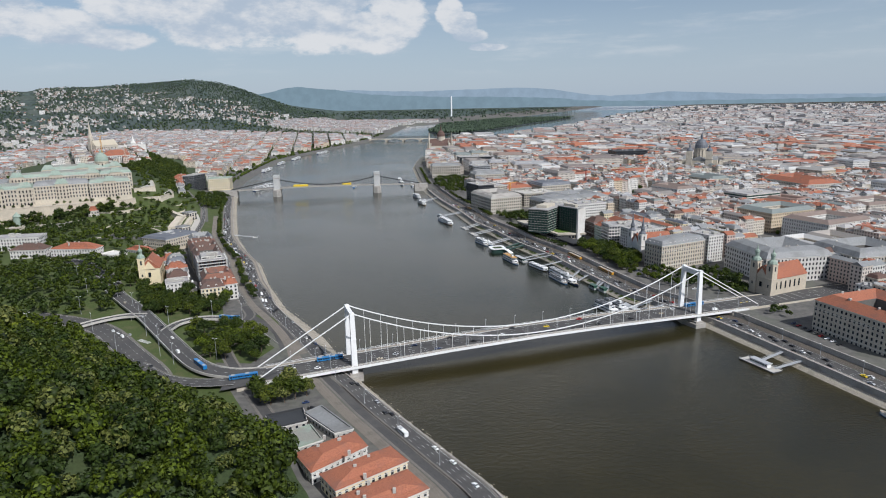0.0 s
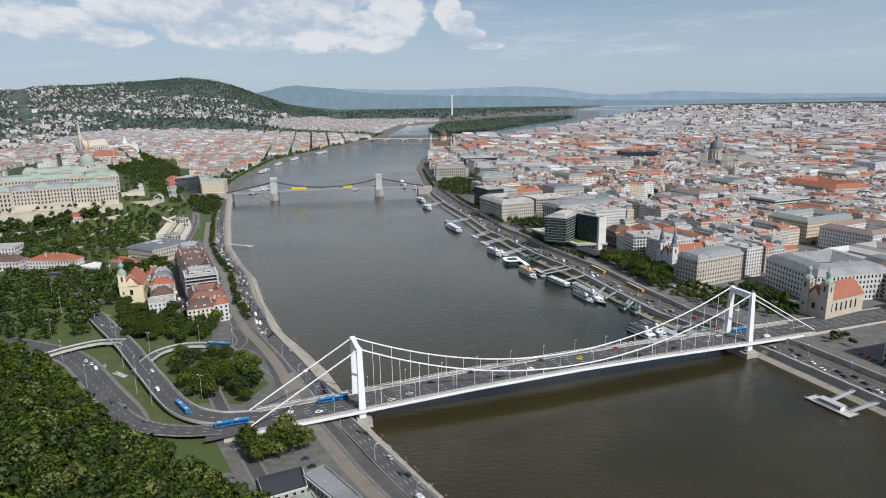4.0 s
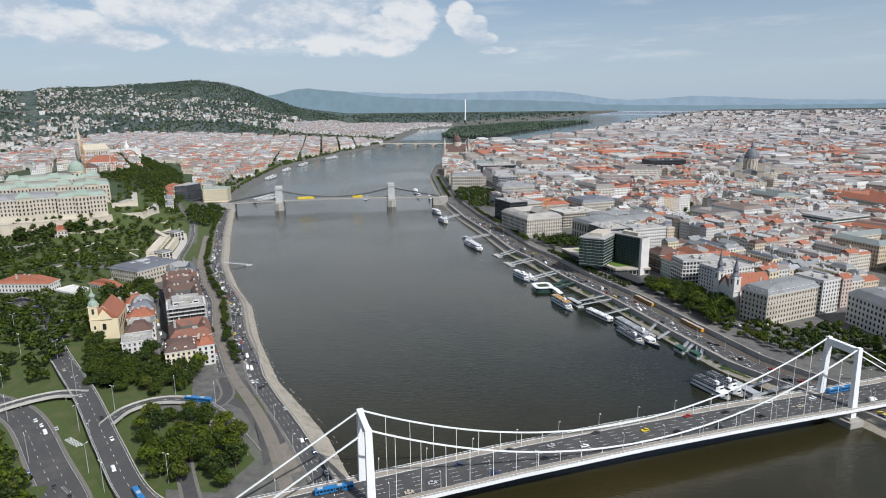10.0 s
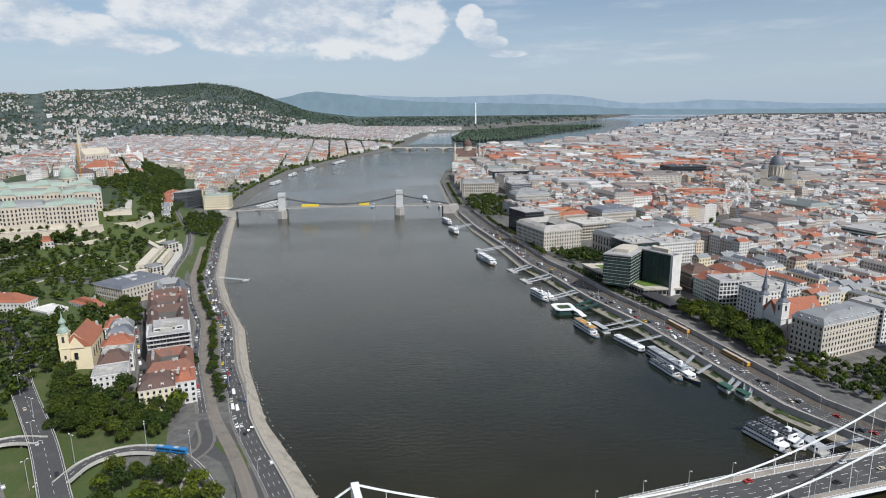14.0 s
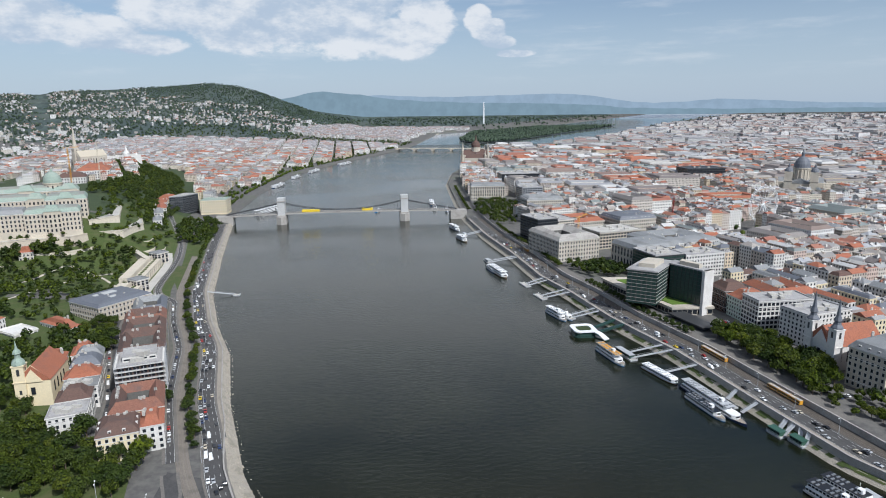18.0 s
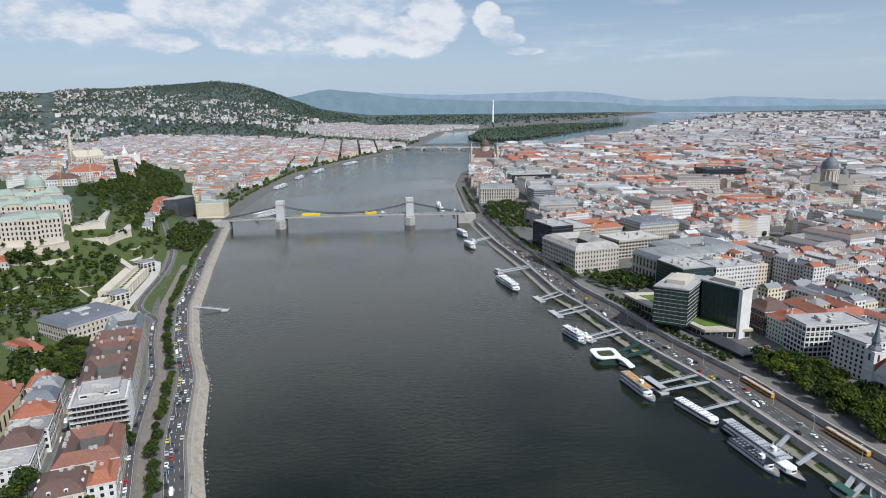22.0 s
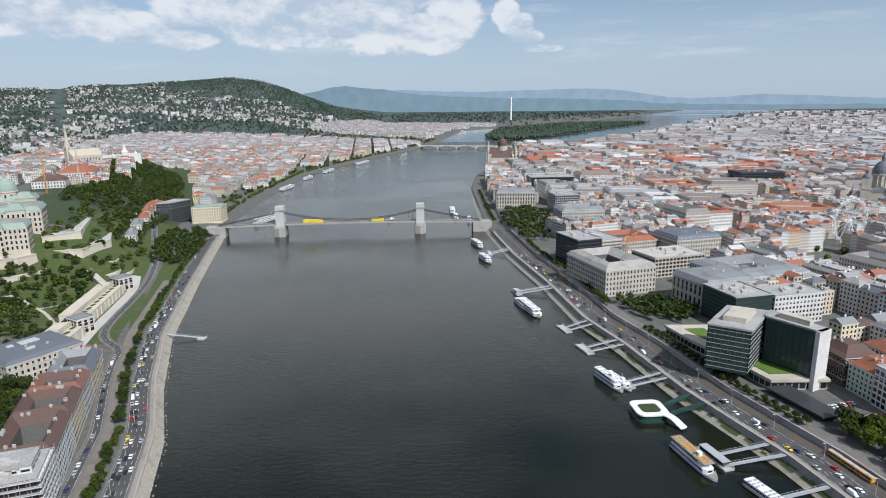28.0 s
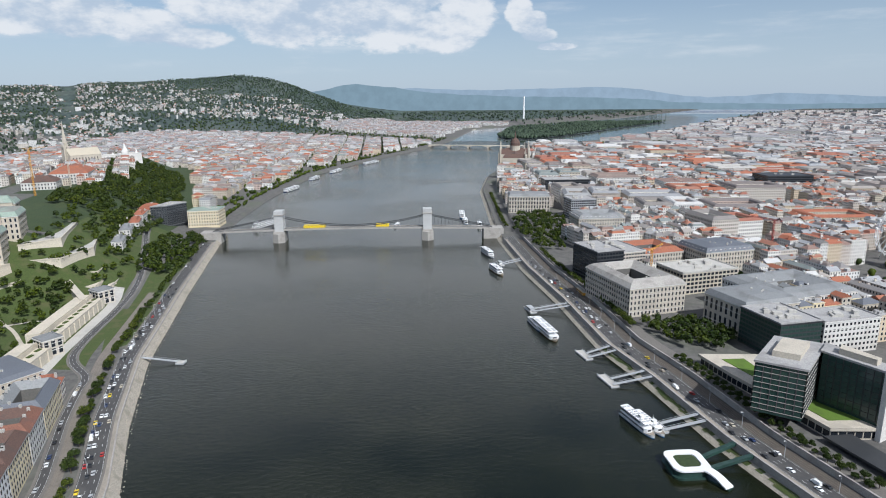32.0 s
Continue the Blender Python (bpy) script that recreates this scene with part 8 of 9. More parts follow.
scatter(40, [(160, 545), (200, 556), (222, 520), (200, 492), (176, 500)], (0.85, 1.3), D2, "leafy tree in the square by the palace", "square trees")
scatter(26, [(268, 222), (300, 214), (296, 176), (290, 146), (276, 168)], (0.6, 1.0), ("leaf", "leaf_dark", "leaf_spring"), "leafy tree in the square by the bridge", "square trees")
scatter(14, [(330, 128), (344, 136), (346, 152), (334, 150)], (0.7, 1.0), D2, "leafy tree beside the parish church", "square trees", 4.5)
scatter(4, [(330, 84), (345, 90), (348, 70), (335, 62)], (0.7, 1.0), D2, "round tree beside the bridge ramp", "quay trees")
scatter(115, [(66, 960), (92, 820), (128, 800), (142, 900), (146, 1010), (118, 1052), (84, 1046)], (0.9, 1.3), ("leaf", "leaf_dark", "leaf"), "leafy tree in the square by the chain bridge", "square trees")
for y in range(960, 1300, 9):
    tree(pest(y) + 20, y, tr.uniform(0.6, 0.9), tr.randrange(5), "leaf", "tree along the northern quay", "quay trees")
wood("town_trees", "leafy trees of squares, gardens and quays", JOINED, MID_SHAPES, LEAVES)
# ---------------------------------------------------------------- bridge heads
def bridge_head():
    root = thing("stone_viaduct", B_AT, "stone viaduct with retaining walls carrying the street", "viaduct")
    g = MB()
    g.box(312, -15, -2, 330, 15, 8.6)
    g.ob("abutment", ["stone"], root)
    for side in (-1, 1):
        g = MB()
        g.poly([(330, side * 13.4, -1), (470, side * 11.4, -1), (470, side * 11.4, 9.6), (330, side * 13.4, 10.9), (330, side * 14.2, -1), (470, side * 12.2, -1), (470, side * 12.2, 9.6), (330, side * 14.2, 10.9)], [(0, 1, 2, 3), (4, 7, 6, 5), (3, 2, 6, 7)])
        g.ob("retaining_wall", ["stone"], root)
    g = MB()
    g.poly([(330, -13.4, 10.25), (470, -11.4, 9.35), (470, 11.4, 9.35), (330, 13.4, 10.25)], [(0, 1, 2, 3)])
    g.ob("roadway", ["asphalt"], root)
    g = MB()
    for y in (-6, -3, 0, 3, 6):
        for s in range(332, 470, 9):
            g.face([(s, y - 0.1, 10.29 - (s - 330) * 0.0064), (s + 4, y - 0.1, 10.29 - (s - 326) * 0.0064), (s + 4, y + 0.1, 10.29 - (s - 326) * 0.0064), (s, y + 0.1, 10.29 - (s - 330) * 0.0064)])
    g.ob("lane_paint", ["marking"], root)
    root = thing("concrete_viaduct", B_AT, "pale concrete viaduct end with dark openings", "viaduct")
    g = MB()
    g.box(-76, -15.5, 2, -52, 13.8, 7.6)
    g.ob("abutment", ["stone"], root)
    for x in (-72, -66, -60):
        g = MB()
        g.box(x, -15.62, 4.4, x + 3.4, -15.5, 6.6)
        g.ob("opening", ["dark"], root)
    g = MB()
    g.poly([(-58, -13.6, 9.0), (-58, 13.6, 9.0), (-80, 16, 8.9), (-86, -15, 8.6)], [(0, 1, 2, 3)])
    g.ob("roadway", ["asphalt"], root)


bridge_head()
road("road_city_street", [(415, 140), (470, 165), (560, 195), (700, 230)], 15, "wide asphalt city street", lanes=4)

# ---------------------------------------------------------------- vehicles
vr = random.Random(21)


def car_kind(colour, long_=4.3, high=1.45, van=False):
    root = tagged(new("car" if not van else "van"), f"{colour} {'delivery van' if van else 'passenger car'} on the road", "car" if not van else "van", "cars" if not van else "vans")
    L, W = long_ / 2, 0.88
    g = MB()
    prof = [(-L, 0.35), (-L, 0.85), (-L * 0.55, 0.95), (L * 0.45, 0.92), (L * 0.95, 0.75), (L, 0.45), (L * 0.9, 0.3), (-L * 0.95, 0.3)] if not van else [(-L, 0.35), (-L, 1.2), (L * 0.55, 1.2), (L * 0.95, 1.0), (L, 0.5), (L * 0.9, 0.3), (-L * 0.95, 0.3)]
    n = len(prof)
    g.poly([(x, -W, z) for x, z in prof] + [(x, W, z) for x, z in prof], [tuple(range(n)), tuple(reversed(range(n, 2 * n)))] + [(i, n + i, n + (i + 1) % n, (i + 1) % n) for i in range(n)])
    g.ob("body", [colour], root)
    g = MB()
    top = [(-L * 0.62, 0.9), (-L * 0.45, high - 0.08), (L * 0.08, high - 0.08), (L * 0.38, 0.9)] if not van else [(-L * 0.98, 1.15), (-L * 0.96, 2.0), (L * 0.42, 2.0), (L * 0.72, 1.15)]
    g.poly([(x, -W * 0.9, z) for x, z in top] + [(x, W * 0.9, z) for x, z in top], [(0, 1, 2, 3), (7, 6, 5, 4), (0, 4, 5, 1), (2, 6, 7, 3)])
    g.ob("window_band" if not van else "side_panel", ["glass" if not van else colour], root)
    g = MB()
    g.box(top[1][0] - 0.05, -W * 0.88, top[1][1], top[2][0] + 0.05, W * 0.88, top[1][1] + 0.07)
    g.ob("roof", [colour], root)
    for x in (-L * 0.62, L * 0.62):
        for s in (-1, 1):
            g = MB()
            n = 10
            g.poly([(x + 0.32 * math.cos(6.283 * k / n), s * W - s * 0.08, 0.32 + 0.32 * math.sin(6.283 * k / n)) for k in range(n)] + [(x + 0.32 * math.cos(6.283 * k / n), s * W + s * 0.06, 0.32 + 0.32 * math.sin(6.283 * k / n)) for k in range(n)], [tuple(range(n, 2 * n))] + [(k, (k + 1) % n, n + (k + 1) % n, n + k) for k in range(n)])
            g.ob("wheel", ["rubber"], root)
    return root


PARK = Matrix.Translation((0, 0, -60))
CARS = [car_kind(c) for c in ("white", "silver", "black", "dark", "red", "navy", "yellow", "beige")]
VANS = [car_kind("white", 5.4, 2.1, True)]
WEIGHT = [7, 6, 6, 4, 2, 3, 1, 1]
USED = set()
KIN = {}


def repeat(ob, m):
    """A copy of a two-level thing at the pose m, sharing its meshes."""
    if ob.name not in KIN:
        KIN[ob.name] = list(ob.children)
    top = ob.copy()
    scene.collection.objects.link(top)
    top.matrix_basis = m
    for c in KIN[ob.name]:
        d = c.copy()
        scene.collection.objects.link(d)
        d.parent = top
    return top



def put_car(x, y, z, ang, kind=None):
    k = vr.choices(range(8), WEIGHT)[0] if kind is None else kind
    src = VANS[0] if (kind is None and vr.random() < 0.06) else CARS[k]
    m = Matrix.Translation((x, y, z)) @ Matrix.Rotation(ang, 4, "Z")
    if src.name not in USED:
        USED.add(src.name)
        src.matrix_world = m
    else:
        repeat(src, m)


def traffic(line, lanes, gap, jitter, lift=0.24, z=None, lo=None, hi=None, skip=0.2):
    """Cars along a line; lanes: (offset to the left, direction)."""
    nn = normals(line)
    for off, way in lanes:
        s, nxt = 0.0, vr.uniform(0, gap)
        for i in range(len(line) - 1):
            a, b = line[i], line[i + 1]
            L = (b - a).length
            while nxt < s + L:
                p = a.lerp(b, (nxt - s) / L)
                nxt += max(6.5, gap + vr.uniform(-jitter, jitter))
                if (lo is not None and p.y < lo) or (hi is not None and p.y > hi) or vr.random() < skip:
                    continue
                x, y = p.x + nn[i].x * off, p.y + nn[i].y * off
                d = b - a
                put_car(x, y, (p.z if z else surface(x, y)) + lift, math.atan2(d.y, d.x) + (0 if way > 0 else math.pi))
            s += L


traffic(BUDA_ROAD, ((3.6, -1), (1.2, -1)), 11, 4, lo=120, hi=560, skip=0.15)
traffic(BUDA_ROAD, ((-1.2, 1), (-3.6, 1)), 34, 20, lo=-140, hi=640)
traffic(BUDA_ROAD, ((3.6, -1),), 26, 14, lo=560, hi=860)
traffic(PEST_ROAD, ((4.1, -1), (1.4, -1)), 22, 12, lo=-60, hi=760)
traffic(PEST_ROAD, ((-1.4, 1), (-4.1, 1)), 30, 18, lo=-60, hi=760)
traffic(VIA, ((2.6, 1), (-2.6, -1)), 46, 20, 0.06, True)
for s, y, way in [(18, -7.8, 1), (30, -4.8, 1), (46, 4.8, -1), (60, -7.8, 1), (74, 7.8, -1), (88, -4.8, 1), (96, 4.6, -1), (112, -1.6, 1), (124, 7.8, -1), (138, -7.8, 1), (150, 1.6, -1), (166, -4.8, 1), (182, 7.8, -1), (190, -7.8, 1), (205, 4.8, -1), (221, -4.8, 1), (238, 7.8, -1), (252, -1.6, 1), (268, 4.8, -1), (300, -7.8, 1), (-12, 5, -1), (-24, -5, 1), (-40, 1, 1)]:
    p = B_AT @ Vector((s, y, deck_z(s) + 0.02))
    put_car(p.x, p.y, p.z, B_TURN + (0 if way > 0 else math.pi))
for y in list(range(172, 420, 7)):
    for o in (40.9,):
        if vr.random() < 0.6:
            d = math.atan2(10, buda(y + 5) - buda(y - 5))
            x = buda(y) - o + 0.4
            put_car(x, y, surface(x, y) + 0.24, d)
for i in range(15):
    t = i / 15
    x, y = -152 - 84 * t, 160 + 160 * t
    put_car(x - 1.8, y, surface(x, y) + 0.24, radians(117))
for x, y, a in ((-186, 70, 130), (-193, 78, 130), (-200, 84, 130), (-182, 74, 130), (-170, 30, 130), (-150, 18, -50), (-138, 10, -50), (-120, -8, 160), (-108, -16, 160)):
    put_car(x, y, surface(x, y) + 0.25, radians(a))
for x0, y0, dx, dy, n in ((338, 55, 0.9, -5.5, 9), (318, 104, 3.0, 1.0, 6), (300, 150, -4.5, 8, 4), (262, 215, 3, 1.2, 5), (244, 352, 2.9, 1.0, 6), (252, 338, 2.9, 1.0, 6), (-20, -50, 4.6, -7.2, 5)):
    for k in range(n):
        x, y = x0 + dx * k, y0 + dy * k
        put_car(x, y, surface(x, y) + 0.05, radians(110) if abs(dx) > abs(dy) else radians(200))


def bus(x, y, z, ang, colour="blue", label="long blue articulated city bus", joints=2, name="bus"):
    root = thing(name, Matrix.Translation((x, y, z)) @ Matrix.Rotation(ang, 4, "Z"), label, name, "city buses" if name == "bus" else "trams")
    for k in range(joints):
        x0 = k * 9.0 - joints * 4.5
        g = MB()
        g.prism(((x0, -1.25), (x0 + 8.6, -1.25), (x0 + 8.9, -0.7), (x0 + 8.9, 0.7), (x0 + 8.6, 1.25), (x0, 1.25)), 0.4, 2.9, 0, True, True)
        b = g.ob("section", [colour], root)
        g = MB()
        for s in (-1, 1):
            for j in range(5):
                g.box(x0 + 0.6 + j * 1.6, s * 1.26 - 0.02, 1.35, x0 + 1.9 + j * 1.6, s * 1.26 + 0.02, 2.35)
        g.ob("window_band", ["glass"], b)
        g = MB()
        g.box(x0 + 1.2, -0.8, 2.9, x0 + 3.6, 0.8, 3.2)
        g.ob("roof_box", ["silver"], b)
        if name == "tram":
            g = MB()
            g.box(x0 + 0.1, -1.15, 2.9, x0 + 8.6, 1.15, 3.05)
            g.ob("roof", ["beige"], b, "cream roof")
            g = MB()
            g.box(x0 + 0.1, -1.27, 0.95, x0 + 8.5, 1.27, 1.2)
            g.ob("waist_band", ["beige"], b, "cream waist band")
        for xx in (x0 + 1.6, x0 + 6.8):
            for s in (-1, 1):
                g = MB()
                g.poly([(xx + 0.48 * math.cos(6.283 * i / 10), s * 1.27, 0.48 + 0.48 * math.sin(6.283 * i / 10)) for i in range(10)], [tuple(range(10))] if s < 0 else [tuple(reversed(range(10)))])
                g.ob("wheel", ["rubber"], b)
        if k:
            g = MB()
            g.box(x0 - 0.42, -1.1, 0.6, x0 + 0.02, 1.1, 2.7)
            g.ob("bellows", ["dark"], root)


for s, y in ((-14, 6.0), (292, 7.5)):
    p = B_AT @ Vector((s, y, deck_z(s) + 0.03))
    bus(p.x, p.y, p.z, B_TURN)
bus(-101, 2, 9.7, radians(130))
bus(-112, 103, 8.1, radians(-12))
bus(-66, -18, 9.2, radians(18))
for y, n in ((292, 3), (226, 3), (640, 2)):
    d = math.atan2(20, pest(y + 10) - pest(y - 10))
    x = pest(y) + 28.2 + 1.7
    bus(x, y, surface(x, y) + 0.3, d, "orange", "yellow tram with dark windows on the quay track", n, "tram")
bus(40, -88, 5.3, radians(-58), "white", "white coach on the quay road", 1)
bus(275, 375, 9.2, radians(-70), "blue", "blue coach parked by the hotel", 1)

# ---------------------------------------------------------------- lamps
def lamp_kind(h, arm, label, two=False):
    root = tagged(new("street_lamp"), label, "street lamp", "street lamps")
    g = MB()
    g.lathe(0, 0, [(0.17, 0), (0.13, h * 0.5), (0.09, h)], 7)
    g.ob("pole", ["silver"], root)
    for s in ((1, -1) if two else (1,)):
        g = MB()
        g.beam((0, 0, h - 0.1), (0, s * arm, h + 0.25), 0.1)
        g.ob("arm", ["silver"], root)
        g = MB()
        g.box(-0.2, s * arm - 0.45, h + 0.15, 0.2, s * arm + 0.45, h + 0.38)
        g.ob("lamp_head", ["white"], root)
    return root


LAMPS = [lamp_kind(9.0, 1.2, "grey steel street lamp with one arm"), lamp_kind(16.0, 1.5, "tall grey mast lamp over the junction", True)]
first = [True, True]


def put_lamp(k, x, y, z, ang):
    m = Matrix.Translation((x, y, z)) @ Matrix.Rotation(ang, 4, "Z")
    if first[k]:
        first[k] = False
        LAMPS[k].matrix_world = m
    else:
        repeat(LAMPS[k], m)


for s in range(-40, 330, 24):
    for side in (-1, 1):
        p = B_AT @ Vector((s, side * 11.6, deck_z(s) + 0.1))
        put_lamp(0, p.x, p.y, p.z, B_TURN + (0 if side < 0 else math.pi))
for x, y in ((-140, 30), (-168, 72), (-124, 14), (-190, 110), (-208, 138), (-236, 168), (-160, 96), (-128, 108), (-100, 98), (-216, 84), (-150, 52), (-96, 20), (-250, 130), (-270, 180), (-176, 40), (-300, 220), (-250, 60)):
    put_lamp(1, x, y, surface(x, y), vr.uniform(0, 6))
for y in range(-120, 620, 34):
    x = buda(y) - bank_w(y) - 11.6
    put_lamp(0, x, y, surface(x, y), math.atan2(20, buda(y + 10) - buda(y - 10)) + math.pi)
for y in range(-60, 700, 30):
    x = pest(y) + 23.6
    put_lamp(0, x, y, surface(x, y), math.atan2(20, pest(y + 10) - pest(y - 10)))

# ---------------------------------------------------------------- boats
def boat(x0, y0, x1, y1, W, label, decks=1, hull="white", band="blue", top="white", name="boat", cover=0.75, roof_len=0.8, wheelhouse=True, category="boat", roof_mat=None):
    """A river boat from stern (x0, y0) to bow (x1, y1)."""
    a = math.atan2(y1 - y0, x1 - x0)
    L = math.hypot(x1 - x0, y1 - y0)
    root = thing(name, Matrix.Translation(((x0 + x1) / 2, (y0 + y1) / 2, 0)) @ Matrix.Rotation(a, 4, "Z"), label, category, "moored boats")
    hw = W / 2
    st = [(-0.5, 0.86, 1.5), (-0.44, 1.0, 1.4), (0.2, 1.0, 1.4), (0.36, 0.82, 1.6), (0.45, 0.45, 1.9), (0.5, 0.04, 2.1)]
    g = MB()
    for sx, k, z in st:
        g.v.extend([(sx * L, -hw * k, z), (sx * L, -hw * k * 0.92, 0.5), (sx * L, -hw * k * 0.7, -0.8), (sx * L, hw * k * 0.7, -0.8), (sx * L, hw * k * 0.92, 0.5), (sx * L, hw * k, z)])
    for i in range(5):
        for j in range(5):
            g.f.append((i * 6 + j, i * 6 + j + 1, i * 6 + 7 + j, i * 6 + 6 + j)), g.s.append(1 if j in (0, 4) else 0), g.uv.append(None)
    g.f.append((0, 5, 4, 3, 2, 1)), g.s.append(0), g.uv.append(None)
    g.ob("hull", [band, hull], root)
    g = MB()
    for i in range(5):
        p, q = st[i], st[i + 1]
        g.face([(p[0] * L, -hw * p[1] * 0.97, p[2] - 0.25), (q[0] * L, -hw * q[1] * 0.97, q[2] - 0.25), (q[0] * L, hw * q[1] * 0.97, q[2] - 0.25), (p[0] * L, hw * p[1] * 0.97, p[2] - 0.25)])
    g.ob("deck", ["timber"], root)
    z, c = 1.2, cover
    for d in range(decks):
        x_a, x_b, ww = -0.46 * L + d * 0.03 * L, (-0.46 + c) * L - d * 0.05 * L, hw * (0.88 - 0.06 * d)
        g = MB()
        g.prism(((x_a, -ww), (x_b, -ww), (x_b + 1.6, -ww * 0.5), (x_b + 1.6, ww * 0.5), (x_b, ww), (x_a, ww)), z, z + 2.5, 0, True)
        cab = g.ob("cabin", [top], root)
        g = MB()
        m = max(3, int((x_b - x_a) / 1.8))
        for i in range(m):
            for s in (-1, 1):
                u = x_a + (x_b - x_a) * (i + 0.12) / m
                v = x_a + (x_b - x_a) * (i + 0.88) / m
                g.box(u, s * ww - 0.03, z + 0.9, v, s * ww + 0.03, z + 2.0)
        g.box(x_b + 1.58, -ww * 0.42, z + 0.9, x_b + 1.64, ww * 0.42, z + 2.0)
        g.ob("cabin_glazing", ["glass"], cab)["kind"] = "stuff"
        z += 2.55
        c *= 0.9
    g = MB()
    x_a, x_b = -0.48 * L, (-0.48 + roof_len) * L
    g.box(x_a, -hw * 0.86, z, x_b, hw * 0.86, z + 0.18)
    rd = g.ob("roof_deck", [roof_mat or top], root)
    g = MB()
    n_ = int((x_b - x_a) / 2.4)
    for k in range(1, n_):
        for s in (-1, 1):
            if (k * 7 + int(L)) % 5:
                g.box(x_a + k * 2.4, s * hw * 0.45 - hw * 0.28, z + 0.18, x_a + k * 2.4 + 0.9, s * hw * 0.45 + hw * 0.28, z + 0.62)
    g.ob("deck_seating", ["silver" if roof_mat is None else "orange" if roof_mat == "timber" else "steel"], rd)["kind"] = "stuff"
    if wheelhouse:
        g = MB()
        xw = (-0.46 + c * 0.92) * L
        g.prism(((xw - 2, -1.3), (xw, -1.3), (xw + 0.7, -0.9), (xw + 0.7, 0.9), (xw, 1.3), (xw - 2, 1.3)), z + 0.18, z + 2.2)
        wh = g.ob("wheelhouse", [top], root)
        g = MB()
        g.box(xw - 1.6, -1.33, z + 1.1, xw - 0.1, 1.33, z + 1.9)
        g.ob("pane", ["glass"], wh)
        g = MB()
        g.beam((xw - 1.5, 0, z + 2.2), (xw - 1.7, 0, z + 5.0), 0.12)
        g.ob("mast", ["white"], root)
    g = MB()
    for s in (-1, 1):
        g.beam((x_b, s * hw * 0.9, 2.3), (0.42 * L, s * hw * 0.5, 2.7), 0.07)
        for i in range(6):
            t = i / 5
            g.beam((x_b + (0.42 * L - x_b) * t, s * hw * (0.9 - 0.4 * t), 1.3), (x_b + (0.42 * L - x_b) * t, s * hw * (0.9 - 0.4 * t), 2.3 + 0.4 * t), 0.06)
    g.ob("railing", ["white"], root)
    return root


boat(145, 321, 156, 286, 7.5, "white glazed sightseeing ship with orange deck seats", 2, "white", "blue", "white", roof_mat="timber")
boat(170, 286, 183, 256, 7.0, "long white flat-roofed restaurant barge with brown hull", 1, "white", "brown", "white", "barge", 0.9, 0.9, False)
boat(184, 238, 194, 204, 6.5, "white and turquoise passenger boat with a glazed cabin", 1, "white", "blue", "white", roof_mat="glass")
boat(187, 254, 204, 198, 7.5, "navy blue river ship with a long pale roof", 2, "navy", "navy", "white", "boat", 0.8, 0.75, roof_mat="silver")
boat(206, 137, 218, 110, 8.5, "sleek white catamaran ferry with black windows", 2, "white", "black", "white", "ferry", 0.8, 0.7, roof_mat="black")
boat(216, 142, 228, 114, 8.5, "sleek white catamaran ferry with black windows", 2, "white", "black", "white", "ferry", 0.8, 0.7, roof_mat="black")
boat(119, 413, 131, 384, 6.5, "white and blue double-deck sightseeing boat", 2, "white", "blue", "white")
boat(126, 412, 137, 386, 6.0, "white sightseeing boat moored alongside another", 1, "white", "blue", "white")
boat(72, 578, 80, 550, 6.0, "white and blue passenger boat with flat roof", 1, "white", "blue", "white")
boat(76, 572, 90, 528, 9.0, "cream restaurant ship with two window decks", 2, "beige", "brown", "white", "boat", 0.86, 0.86, False)
boat(38, 752, 50, 720, 8.0, "cream paddle-style restaurant ship with orange trim", 2, "beige", "brown", "white")
boat(27, 836, 40, 800, 8.0, "white passenger ship beside the pontoon", 2, "white", "navy", "white")
boat(326, -98, 318, -70, 6.0, "small white and blue motor ship", 1, "white", "blue", "white")
boat(18, 1010, 20, 985, 7, "white ship near the chain bridge", 2)
boat(-14, 1110, -10, 1060, 10, "blue hulled ship with pale decks", 2, "blue", "blue", "white")
boat(-6, 1040, -2, 1012, 8, "white passenger ship at a pontoon", 2)
boat(-322, 960, -300, 1035, 11, "long white hotel ship moored past the chain bridge", 3, "white", "navy", "white", "ship", 0.9, 0.9)
boat(-405, 1360, -398, 1430, 12, "long white hotel ship moored at the far bank", 2, "white", "navy", "white", "ship", 0.9, 0.9)
boat(-408, 1560, -404, 1620, 11, "long white hotel ship moored at the far bank", 2, "white", "navy", "white", "ship", 0.9, 0.9)
boat(-398, 1720, -388, 1800, 11, "long white hotel ship moored at the far bank", 2, "white", "navy", "white", "ship", 0.9, 0.9)
boat(-356, 1960, -330, 2060, 12, "long white hotel ship moored at the far bank", 2, "white", "navy", "white", "ship", 0.9, 0.9)
boat(-110, 985, -106, 1010, 6, "small white boat under way on the river", 1)


